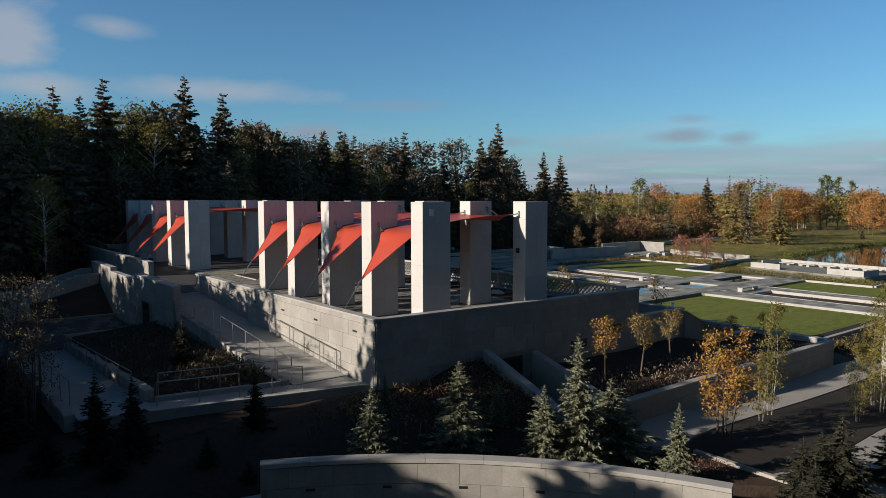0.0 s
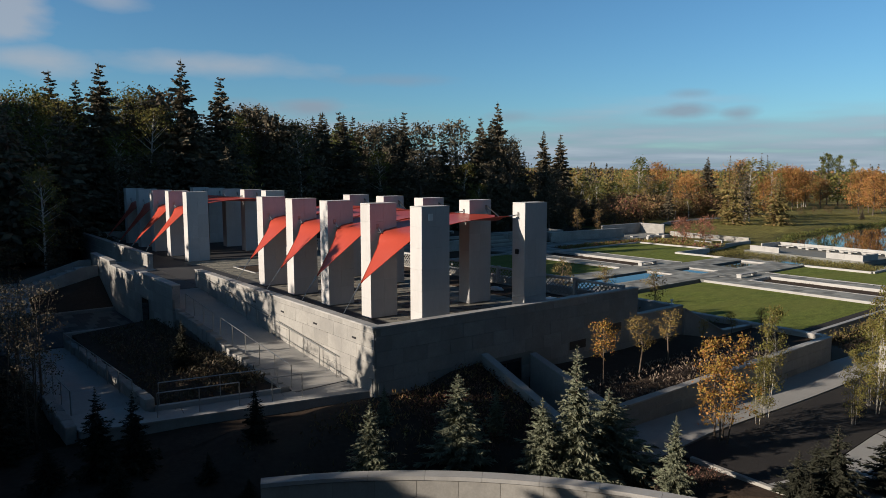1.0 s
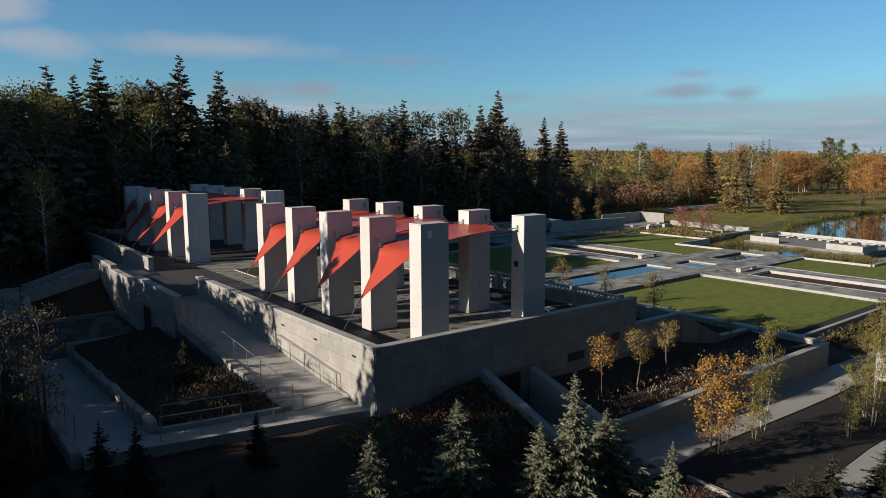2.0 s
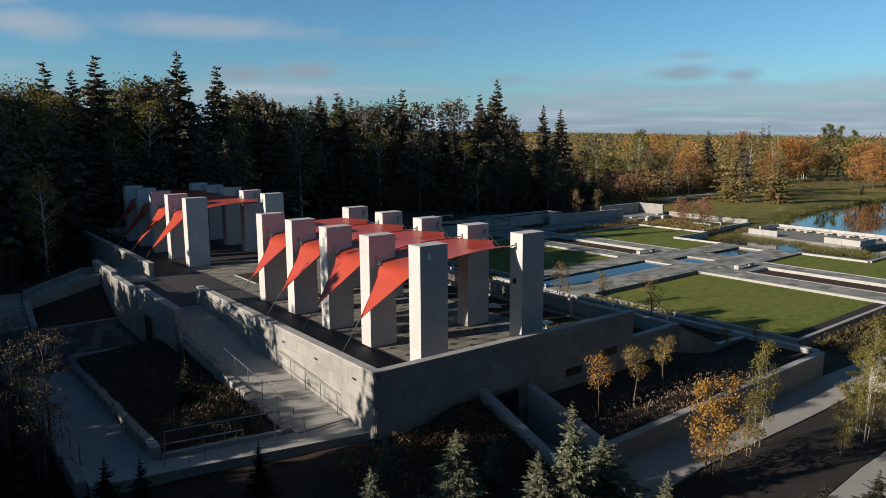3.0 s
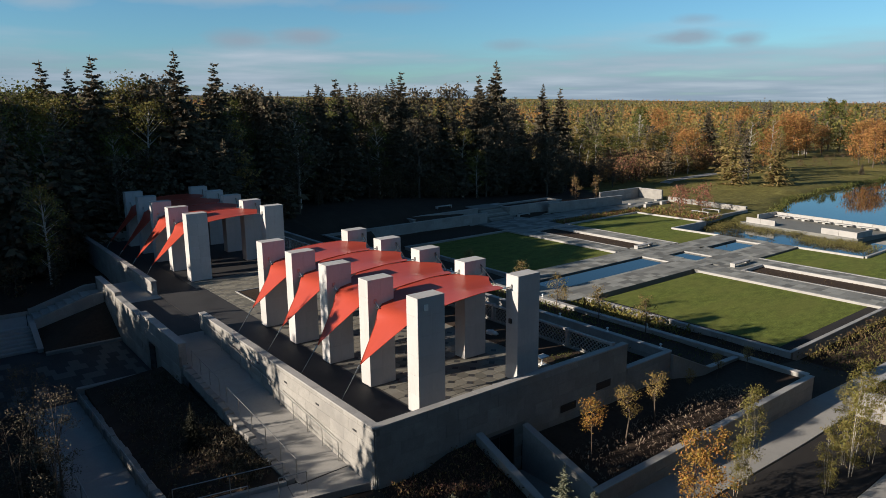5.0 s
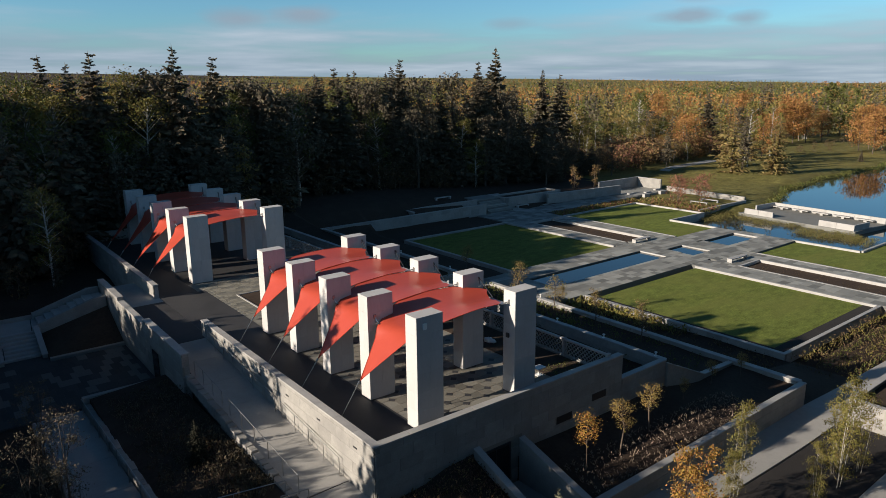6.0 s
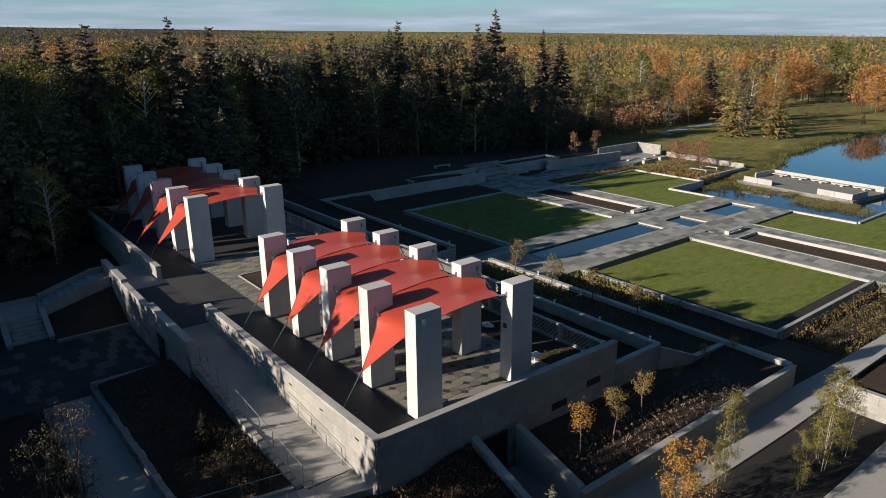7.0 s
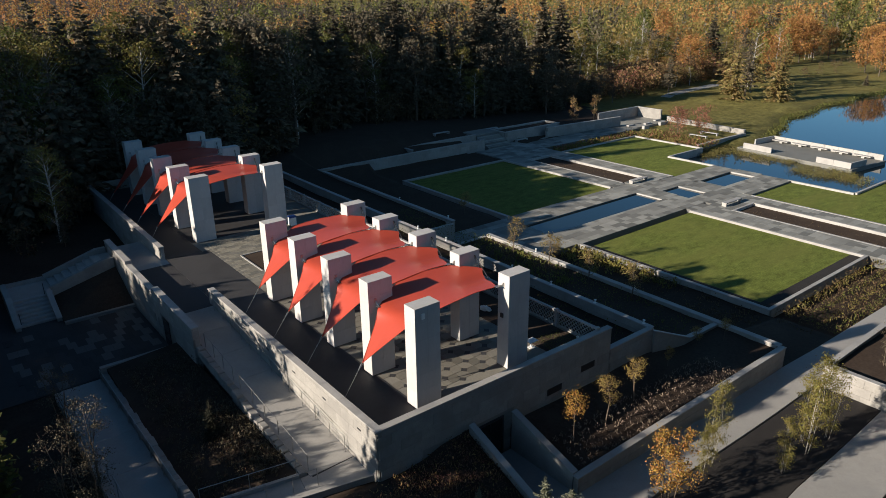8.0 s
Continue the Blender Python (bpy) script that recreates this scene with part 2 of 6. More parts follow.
LEAF_LARCH = material("larch_needles", (0.22, 0.165, 0.065), 0.8, vary=0.4, hue=0.025, island=True, through_light=0.25, gloss=0.2)
LEAF_TAN = material("tan_leaves", (0.27, 0.175, 0.08), 0.8, vary=0.5, hue=0.03, island=True, through_light=0.3, gloss=0.2)
STEM_GREY = material("dry_grey_stems", (0.20, 0.155, 0.12), 0.85, vary=0.4, hue=0.02, island=True, through_light=0.2, gloss=0.2)
GROUND_RUSSET = material("russet_ground_leaves", (0.16, 0.088, 0.066), 0.85, vary=0.4, hue=0.02, island=True, through_light=0.25, gloss=0.2)
REED = material("reeds", (0.165, 0.145, 0.05), 0.8, vary=0.3, hue=0.03, island=True, through_light=0.3, gloss=0.2)
WATER = material("water", (0.008, 0.014, 0.016), 0.03, gloss=0.25, bump=0.035, bump_scale=1.6)
MEADOW_BLADE = material("meadow_blades", (0.16, 0.15, 0.045), 0.9, vary=0.3, island=True, hue=0.02, through_light=0.25, gloss=0.1, mottle=0.35, mottle_scale=0.12)
RED_PAINT = material("red_paint", (0.5, 0.03, 0.02), 0.4, grain=0.03)
WHITE_PAINT = material("white_paint", (0.78, 0.77, 0.74), 0.5, grain=0.03)

# ---- builders ----
_mesh = {}


def boxmesh(dx, dy, dz, bevel=0.0):
    key = (round(dx, 3), round(dy, 3), round(dz, 3), round(bevel, 3))
    if key not in _mesh:
        bm = bmesh.new()
        bmesh.ops.create_cube(bm, size=1)
        bmesh.ops.scale(bm, vec=key[:3], verts=bm.verts)
        if bevel:
            bmesh.ops.bevel(bm, geom=bm.edges[:], offset=bevel, segments=1, affect="EDGES")
        me = bpy.data.meshes.new("block")
        bm.to_mesh(me)
        bm.free()
        _mesh[key] = me
    return _mesh[key]


def put(name, me, mat, parent=None, at=(0, 0, 0), label=""):
    """Links a mesh at a place in the world; under a parent it becomes its part."""
    if mat and not me.materials:
        me.materials.append(mat)
    elif mat and me.materials[0] != mat:
        key = (me.name, mat.name)
        if key not in _mesh:
            _mesh[key] = me.copy()
            _mesh[key].materials.clear()
            _mesh[key].materials.append(mat)
        me = _mesh[key]
    ob = new(name, me)
    loc = Vector(at)
    if parent is not None:
        ob.parent = parent
        p, base = parent, Vector()
        while p is not None:
            base += p.location
            p = p.parent
        loc = loc - base
    ob.location = loc
    if label:
        tagged(ob, label)
    return ob


def block(name, x0, y0, z0, x1, y1, z1, mat, parent=None, bevel=0.01, label=""):
    return put(name, boxmesh(abs(x1 - x0), abs(y1 - y0), abs(z1 - z0), bevel), mat, parent, ((x0 + x1) / 2, (y0 + y1) / 2, (z0 + z1) / 2), label)


def part(name, bm, mat, parent=None, label="", at=(0, 0, 0), smooth=False):
    me = bpy.data.meshes.new(name)
    bm.to_mesh(me)
    bm.free()
    if smooth:
        me.polygons.foreach_set("use_smooth", [True] * len(me.polygons))
    return put(name, me, mat, parent, at, label)


def raw(name, verts, faces, mat, parent=None, at=(0, 0, 0), label="", smooth=False):
    me = bpy.data.meshes.new(name)
    me.from_pydata([tuple(v) for v in verts], [], faces)
    me.update()
    if smooth:
        me.polygons.foreach_set("use_smooth", [True] * len(me.polygons))
    return put(name, me, mat, parent, at, label)


def empty(name, at, label, category, group="", kind=""):
    ob = new(name)
    ob.location = at
    return tagged(ob, label, category, group, kind)


def tube(bm, a, b, r0, r1=None, n=6):
    """A tapered rod from a to b."""
    a, b = Vector(a), Vector(b)
    r1 = r0 if r1 is None else r1
    q = (b - a).to_track_quat("Z", "Y")
    rings = []
    for p, r in ((a, r0), (b, r1)):
        rings.append([bm.verts.new(p + q @ Vector((r * math.cos(2 * math.pi * k / n), r * math.sin(2 * math.pi * k / n), 0))) for k in range(n)])
    for k in range(n):
        bm.faces.new((rings[0][k], rings[0][(k + 1) % n], rings[1][(k + 1) % n], rings[1][k]))
    bm.faces.new(rings[0][::-1])
    bm.faces.new(rings[1])


def rod(name, a, b, r, mat, parent=None, label="", n=6):
    bm = bmesh.new()
    o = Vector(a)
    tube(bm, (0, 0, 0), Vector(b) - o, r, r, n)
    return part(name, bm, mat, parent, label, o)


def prism(name, poly, z0, z1, mat, parent=None, label="", at=(0, 0, 0)):
    """A slab from an outline of x, y points; z0 and z1 may be functions of x, y."""
    f0 = z0 if callable(z0) else (lambda x, y: z0)
    f1 = z1 if callable(z1) else (lambda x, y: z1)
    n = len(poly)
    v = [(x - at[0], y - at[1], f0(x, y) - at[2]) for x, y in poly] + [(x - at[0], y - at[1], f1(x, y) - at[2]) for x, y in poly]
    f = [tuple(range(n))[::-1], tuple(range(n, 2 * n))] + [(k, (k + 1) % n, n + (k + 1) % n, n + k) for k in range(n)]
    return raw(name, v, f, mat, parent, at, label)


def courses(x, length, row_h, z0, z1, unit, rng):
    """Stone lengths in running bond: (start, end, bottom, top)."""
    z, k = z0, 0
    while z < z1 - 0.05:
        top = min(z + row_h, z1)
        if z1 - top < 0.12:
            top = z1
        s = x - (unit * 0.5 if k % 2 else 0) + (k * 0.37 % 1) * 0.2 * unit
        e = x + length
        while s < e - 0.05:
            a, b = max(s, x), min(s + unit, e)
            if e - b < 0.15:
                b = e
            if b - a > 0.1:
                yield a, b, z, top
            s = s + unit if b < e else e
        z, k = top, k + 1


def wall(name, x0, y0, x1, y1, z0, z1, faces, label, unit=1.22, row=0.61, cap=0.07, over=0.03, openings=(), mat=None):
    """A stone-clad wall along one axis: dark core, stone panels on the faces that show ('-x', '+x', '-y', '+y'), coping on top."""
    rng = random.Random(name)
    mat = mat or LIMESTONE
    ct = z1 - cap
    core = block(name, x0 + 0.03, y0 + 0.03, z0, x1 - 0.03, y1 - 0.03, ct, JOINT, None, 0)
    tagged(core, label, "wall", kind="structure")
    for f in faces:
        along_x = f[1] == "y"
        a0, length = (x0, x1 - x0) if along_x else (y0, y1 - y0)
        for a, b, lo, hi in courses(a0, length, row, z0, ct, unit, rng):
            if any(a < o[1] and b > o[0] and lo < o[3] and hi > o[2] for o in openings if o[4] == f):
                continue
            g, th = 0.004, 0.035
            if along_x:
                y = y0 if f == "-y" else y1 - th
                block("panel", a + g, y, lo + g, b - g, y + th, hi - g, mat, core, 0.004)
            else:
                x = x0 if f == "-x" else x1 - th
                block("panel", x, a + g, lo + g, x + th, b - g, hi - g, mat, core, 0.004)
    if cap:
        lx = x1 - x0 > y1 - y0
        n = max(1, round((x1 - x0 if lx else y1 - y0) / 1.83))
        for k in range(n):
            if lx:
                a, b = x0 - over + (x1 - x0 + 2 * over) * k / n, x0 - over + (x1 - x0 + 2 * over) * (k + 1) / n
                block("coping", a + 0.002, y0 - over, ct, b - 0.002, y1 + over, z1, COPING, core, 0.008)
            else:
                a, b = y0 - over + (y1 - y0 + 2 * over) * k / n, y0 - over + (y1 - y0 + 2 * over) * (k + 1) / n
                block("coping", x0 - over, a + 0.002, ct, x1 + over, b - 0.002, z1, COPING, core, 0.008)
    return core


def smooth(a, b, x):
    t = min(1.0, max(0.0, (x - a) / (b - a)))
    return t * t * (3 - 2 * t)

# ---- ground ----
FLOOR, PLAZA, LAKE = 0.25, -5.0, -6.2


def shore_y(x):
    """The north shore of the lake."""
    return 64.9 + 0.11 * (min(x, 184.0) - 131) - 0.03 * max(0.0, x - 190.0) - 3.6 * math.exp(-((x - 124) / 9.0) ** 2) + 0.9 * math.sin(x * 0.09) + 0.8 * math.sin(x * 0.31)


def lake_depth(x, y):
    """Positive inside the lake."""
    shore = shore_y(x)
    west = x - 117.0
    if 31 < y < 65:
        west = max(west, min(x - 92.5, (y - 33.0) * 1.2, (62.8 - y) * 1.2))
    return min(shore - y, west, y + 120, 420 - x)


def path_z(x):
    return -3.45 - 0.55 * smooth(22, 40, x)


def far_rise(x, y):
    """The far land climbs slowly, more in the north than in the east."""
    az = math.degrees(math.atan2(y, x))
    k = 0.001 + 0.00042 * (min(max(az, 18.0), 86.0) - 20.0)
    return k * (1 - smooth(100, 170, az)) * max(0.0, math.hypot(x, y) - 400)


def ground_z(x, y):
    north = -1.3 - 4.1 * smooth(45, 112, x)
    z = -5.4
    if y >= 80:
        z += (north + 5.4) * smooth(79, 93, y)
    if x < 30.1 and y >= 22.75:
        z = -2.35 + 1.1 * smooth(58, 72, y) if x < 14.2 else -2.35 + 1.05 * smooth(78, 84, y)
        if x < 14.2 and y < 25.8:
            z = -1.80 + 0.12 * smooth(4, 10, x)
    elif 30.1 <= x < 35.6 and y >= 22.75:
        z = -1.25 + 0.6 * smooth(70, 90, y)
    elif 35.6 <= x < 43.4 and y >= 22.75:
        z = -2.8 + 1.2 * smooth(78, 92, y)
    if 39.0 <= x < 43.5 and 47.7 < y < 53.0:
        z = -5.7
    elif 43.4 <= x < 53.4 and 17.78 <= y < 84:
        z = -5.5 + 0.33 * smooth(55.5, 57, y)
    if y < 22.75:
        if x < 19.74:
            z = -1.5 - 0.10 * (22.6 - y) - 0.28 * max(0.0, 20.0 - y) - 0.15 * smooth(14, 19, x)
            z = max(z, -3.6)
            near = -1.08 - 0.368 * (22.4 - y)
            z += max(0.0, near - z) * smooth(16.0, 18.6, x) * smooth(15.5, 17.6, y)
            if x < 8:
                z = min(z, -1.8)
        elif x < 22.75:
            z = path_z(x) - 0.45
        elif x < 43.4:
            if y >= 17.78:
                z = -2.0 - 0.15 * (22.6 - y)
                z += (-2.78 - z) * smooth(34, 40, x)
            else:
                z = path_z(x) - (0.55 if y > 7.5 else 0.3)
        elif y < 15.0 and x > 43.2 and y > -2:
            z = -2.75
        else:
            z = -4.4 - 1.1 * smooth(45, 56, x)
    if 53.4 <= x < 104.5 and 6 < y < 80:
        z = -5.17 if x < 76.0 and y > 77.4 else -6.2
    if 53.4 < x < 76 and 77.4 < y < 85.3:
        z = -5.2
    elif 72.5 < x < 84 and 77.5 < y < 88:
        z = -5.9
    if x > 150 or y > 150:
        z = -5.4 + 1.5 * noise.noise((x * 0.004, y * 0.004, 0.0)) + far_rise(x, y)
    d = lake_depth(x, y)
    if x > 93:
        z = z + (-8.5 - z) * smooth(-3.0, 5.0, d)
    return z


def ticks(spans, extra):
    out = set()
    for a, b, s in spans:
        v = a
        while v < b:
            out.add(round(v, 3))
            v += s
    for e in extra:
        out |= {round(e - 0.03, 3), round(e + 0.03, 3)}
    return sorted(out)


gx = ticks(((-4000, -400, 600), (-400, -60, 40), (-60, 0, 4), (0, 60, 1.2), (60, 160, 2.5), (160, 400, 8), (400, 1000, 60), (1000, 4600, 600)), (14.2, 19.74, 22.75, 30.1, 35.6, 39.1, 43.4, 53.4))
gy = ticks(((-4000, -400, 600), (-400, -60, 40), (-60, 0, 4), (0, 30, 0.8), (30, 130, 2.2), (130, 300, 8), (300, 1000, 60), (1000, 4600, 600)), (15.0, 17.78, 22.75, 47.75, 52.95))
gv, gf = [], []
for yy in gy:
    for xx in gx:
        bump = 0.0
        if -60 < xx < 160 and -60 < yy < 160:
            bump = 0.10 * noise.noise((xx * 0.35, yy * 0.35, 0)) + 0.05 * noise.noise((xx * 1.1, yy * 1.1, 4))
        gv.append((xx, yy, ground_z(xx, yy) + bump))
W = len(gx)
for j in range(len(gy) - 1):
    for i in range(W - 1):
        gf.append((j * W + i, j * W + i + 1, j * W + W + i + 1, j * W + W + i))
ground = raw("ground", gv, gf, MEADOW, smooth=True)
ground.data.materials.append(SOIL)
for p in ground.data.polygons:
    c = p.center
    if c.x < 53.4 and -30 < c.y < 84 or (c.x < 77 and c.y < 85) or (c.x < 119 + 0.4 * (c.y - 90) and c.y > 79.5):
        p.material_index = 1
tagged(ground, "dark soil and rough autumn grass reaching the horizon", "ground", kind="structure")

water_sheet = raw("water", [(94.8, -130, 0), (420, -130, 0), (420, 110, 0), (94.8, 110, 0)], [(0, 1, 2, 3)], WATER, None, (0, 0, LAKE))
tagged(water_sheet, "still dark blue lake mirroring the trees", "lake", kind="structure")

# ---- the raised terrace ----
base = block("terrace_floor", 14.4, 22.75, -0.3, 30.0, 79.5, 0.235, PALE_GROUT, None, 0)
tagged(base, "stone-paved raised terrace in long shadow", "floor", kind="structure")

wall("wall_west", 14.13, 22.62, 14.50, 43.7, -2.6, 1.35, ("-x", "+x"), "pale limestone parapet wall beside a ramp", openings=())
wall("wall_west_far", 14.03, 54.2, 14.42, 79.6, -1.9, 1.35, ("-x", "+x", "-y"), "pale limestone parapet wall with shadow patches")
tilted = wall("wall_south", 14.16, 22.58, 31.0, 22.94, -4.1, 1.265, ("-y", "+y", "+x"), "long limestone retaining wall in shade", row=0.62, unit=1.24, openings=((20.2, 22.2, -4.0, -1.15, "-y"),))
tilted.rotation_euler.y = radians(0.6)      # its top falls a little to the east
wall("wall_south_lower", 31.06, 22.6, 35.4, 22.93, -3.2, -0.32, ("-y",), "lower limestone retaining wall in shade")
falling = raw("wall_south_fall", [(x, y, z) for y in (22.46, 22.77) for x, z in ((35.42, -3.2), (43.28, -3.2), (43.28, -2.62), (39.7, -2.48), (35.42, -0.55))],
              [(0, 1, 2, 3, 4), (9, 8, 7, 6, 5), (0, 5, 6, 1), (1, 6, 7, 2), (2, 7, 8, 3), (3, 8, 9, 4), (4, 9, 5, 0)], LIMESTONE)
tagged(falling, "limestone wall falling to the planting bed, in shade", "wall", kind="structure")
for xa_, za_, xb_, zb_ in ((35.42, -0.55, 39.7, -2.48), (39.7, -2.48, 43.28, -2.62)):
    raw("coping", [(x, y, z + d) for d in (0.0, 0.06) for x, y, z in ((xa_, 22.42, za_), (xb_, 22.42, zb_), (xb_, 22.81, zb_), (xa_, 22.81, za_))],
        [(3, 2, 1, 0), (4, 5, 6, 7), (0, 1, 5, 4), (1, 2, 6, 5), (2, 3, 7, 6), (3, 0, 4, 7)], COPING, falling)
wall("wall_north", 14.46, 79.3, 30.2, 79.62, -1.8, 1.25, ("-y",), "limestone parapet wall in deep shade")

# louvres and drain slots in the terrace wall
for x0, z0 in ((25.55, -1.42), (28.4, -0.95)):
    vent = block("wall_vent", x0, 22.555, z0, x0 + 1.2, 22.585, z0 + 0.42, DARK_STEEL, None, 0.004)
    tagged(vent, "dark recessed louvre set in the stone wall", "vent", "vents in the wall")
for k in range(5):
    slot = block("wall_slot", 14.115, 24.0 + 3.4 * k, 0.62, 14.135, 24.32 + 3.4 * k, 0.70, DARK_STEEL, None, 0)
    tagged(slot, "narrow dark drain slot in the stone wall", "drain slot", "drain slots")

# door at the end of the sunk passage
door = empty("door", (21.2, 22.58, -3.75), "dark glazed door at the end of a sunk passage", "door", kind="structure")
block("door_frame", 20.25, 22.54, -3.75, 20.37, 22.62, -1.2, DARK_STEEL, door, 0.004)
block("door_frame", 22.05, 22.54, -3.75, 22.17, 22.62, -1.2, DARK_STEEL, door, 0.004)
block("door_frame", 20.37, 22.54, -1.32, 22.05, 22.62, -1.2, DARK_STEEL, door, 0.004)
GLASS = material("dark_glass", (0.012, 0.014, 0.016), 0.08, gloss=0.8)
block("pane", 20.38, 22.57, -3.74, 21.19, 22.59, -1.33, GLASS, door, 0)
block("pane", 21.23, 22.57, -3.74, 22.04, 22.59, -1.33, GLASS, door, 0)
block("mullion", 21.19, 22.55, -3.74, 21.23, 22.61, -1.33, DARK_STEEL, door, 0)


def slope_wall(name, x0, x1, profile, bottom, label, mat=LIMESTONE):
    """A wall along y whose top follows (y, z) pairs."""
    poly = list(profile) + [(profile[-1][0], bottom), (profile[0][0], bottom)]
    n = len(poly)
    v = [(x0, y, z) for y, z in poly] + [(x1, y, z) for y, z in poly]
    f = [tuple(range(n)), tuple(range(n, 2 * n))[::-1]] + [(k, n + k, n + (k + 1) % n, (k + 1) % n) for k in range(n)]
    ob = raw(name, v, f, mat)
    tagged(ob, label, "wall", kind="structure")
    for (ya, za), (yb, zb) in zip(profile[:-1], profile[1:]):
        d = 0.05
        v = [(x0 - 0.03, ya, za), (x1 + 0.03, ya, za), (x1 + 0.03, yb, zb), (x0 - 0.03, yb, zb)]
        v += [(x, y, z + d) for x, y, z in v]
        raw("coping", v, [(3, 2, 1, 0), (4, 5, 6, 7), (0, 1, 5, 4), (1, 2, 6, 5), (2, 3, 7, 6), (3, 0, 4, 7)], COPING, ob)
    return ob


slope_wall("wall_passage_west", 19.58, 19.9, ((17.4, -2.46), (22.4, -0.62)), -4.2, "limestone passage wall with a falling top")
slope_wall("wall_passage_east", 22.62, 22.95, ((17.95, -2.42), (22.4, -1.1)), -4.2, "limestone passage wall with a falling top")
wall("wall_planter", 22.62, 17.6, 43.5, 17.95, -4.9, -2.48, ("-y",), "long limestone planter wall along a path")

# ---- walls stepping down to the garden ----
wall("wall_step_upper", 35.45, 22.85, 35.8, 79.0, -3.2, -0.42, ("-x", "+x"), "long low stone wall between planting beds", unit=1.8, row=0.75)
wall("wall_step_lower", 43.3, 18.0, 43.72, 47.6, -5.8, -2.46, ("-x", "+x", "+y"), "long stone retaining wall above the garden", unit=1.8, row=0.75)
wall("wall_step_lower_north", 43.3, 53.1, 43.72, 81.0, -5.8, -2.46, ("-x", "+x", "-y"), "long stone retaining wall above the garden", unit=1.8, row=0.75)
wall("wall_way_south", 38.9, 47.6, 43.28, 47.95, -5.8, -2.7, ("+y", "-y"), "limestone side wall of a sunk paved way", unit=1.8, row=0.75)
wall("wall_way_north", 38.9, 52.75, 43.28, 53.1, -5.8, -2.7, ("+y", "-y"), "limestone side wall of a sunk paved way", unit=1.8, row=0.75)
wall("wall_way_end", 38.9, 47.97, 39.3, 52.73, -5.8, -2.7, ("+x",), "limestone end wall of a sunk paved way", unit=1.8, row=0.75)

# ---- west side: ramps, landing, beds ----


def ramp_z(y):
    return -1.35 + 1.6 * min(1, max(0, (y - 24.6) / 18.6))


def low_z(y):
    return -1.35 - 0.9 * min(1, max(0, (y - 27.4) / 15.2))


upper = prism("ramp", [(11.72, 24.86), (14.13, 24.86), (14.13, 43.2), (11.72, 43.2)], -2.5, lambda x, y: ramp_z(y) - 0.03, GROUT)
tagged(upper, "pale concrete ramp with dappled shade beside the terrace wall", "ramp", kind="structure")
for k in range(6):
    a, b = 24.88 + 3.05 * k, 24.88 + 3.05 * (k + 1)
    prism("slab", [(11.73, a + 0.008), (14.12, a + 0.008), (14.12, b - 0.008), (11.73, b - 0.008)], lambda x, y: ramp_z(y) - 0.06, lambda x, y: ramp_z(y), CONCRETE, upper)
landing = prism("landing", [(14.13, 23.3), (14.13, 24.85), (11.3, 25.1), (6.55, 26.0), (6.4, 27.4), (4.1, 27.4), (4.1, 25.6)], -2.6, -1.39, GROUT)
tagged(landing, "pale concrete landing at the foot of two ramps", "landing", kind="structure")
prism("slab", [(14.12, 23.3), (14.12, 24.85), (11.3, 25.08), (11.1, 24.05)], -1.4, -1.35, CONCRETE, landing)
prism("slab", [(11.08, 24.05), (11.28, 25.09), (7.6, 25.8), (7.45, 24.83)], -1.4, -1.35, CONCRETE, landing)
prism("slab", [(7.43, 24.83), (7.58, 25.8), (6.55, 26.0), (6.4, 27.4), (4.1, 27.4), (4.1, 25.6)], -1.4, -1.35, CONCRETE, landing)
prism("drain_cover", [(11.8, 24.78), (14.08, 24.88), (14.08, 24.97), (11.8, 24.87)], -1.36, -1.335, DARK_STEEL, landing)
lower = prism("ramp", [(4.1, 27.4), (6.4, 27.4), (6.4, 42.6), (4.1, 42.6)], -3.0, lambda x, y: low_z(y) - 0.03, GROUT)
tagged(lower, "pale concrete ramp in deep shade between stone kerbs", "ramp", kind="structure")
for k in range(4):
    a, b = 27.4 + 3.8 * k, 27.4 + 3.8 * (k + 1)
    prism("slab", [(4.11, a + 0.008), (6.39, a + 0.008), (6.39, b - 0.008), (4.11, b - 0.008)], lambda x, y: low_z(y) - 0.06, lambda x, y: low_z(y), CONCRETE, lower)
front = prism("wall_landing", [(14.13, 23.02), (14.13, 23.3), (4.1, 25.6), (4.1, 25.3)], -3.4, -1.34, LIMESTONE)
tagged(front, "limestone retaining wall under the landing, in shade", "wall", kind="structure")
prism("coping", [(14.13, 22.99), (14.13, 23.33), (4.1, 25.63), (4.1, 25.27)], -1.34, -1.29, COPING, front)

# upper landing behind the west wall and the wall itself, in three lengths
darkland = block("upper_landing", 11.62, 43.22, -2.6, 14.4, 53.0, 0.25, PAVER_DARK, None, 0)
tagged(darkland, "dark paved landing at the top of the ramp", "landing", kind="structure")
# paler length of the landing: a patch of sun put in as colour
topland = block("upper_landing", 11.62, 53.0, -2.6, 14.4, 60.0, 0.246, CONCRETE, None, 0)
tagged(topland, "landing behind the parapet wall, its sun patch put in as pale concrete", "landing", kind="structure")
wall("wall_outer_near", 11.18, 38.6, 11.6, 46.6, -2.6, 1.28, ("-x", "+x", "-y"), "weathered limestone wall with a doorway in shade", openings=((43.4, 44.9, -2.6, -0.2, "-x"),))
wall("wall_outer_middle", 11.2, 46.62, 11.58, 53.2, -2.6, 0.92, ("-x", "+x"), "lower limestone wall with a worn top")
wall("wall_outer_far", 11.18, 53.22, 11.6, 59.5, -2.6, 1.2, ("-x", "+x", "-y"), "weathered limestone wall with patches of sun")
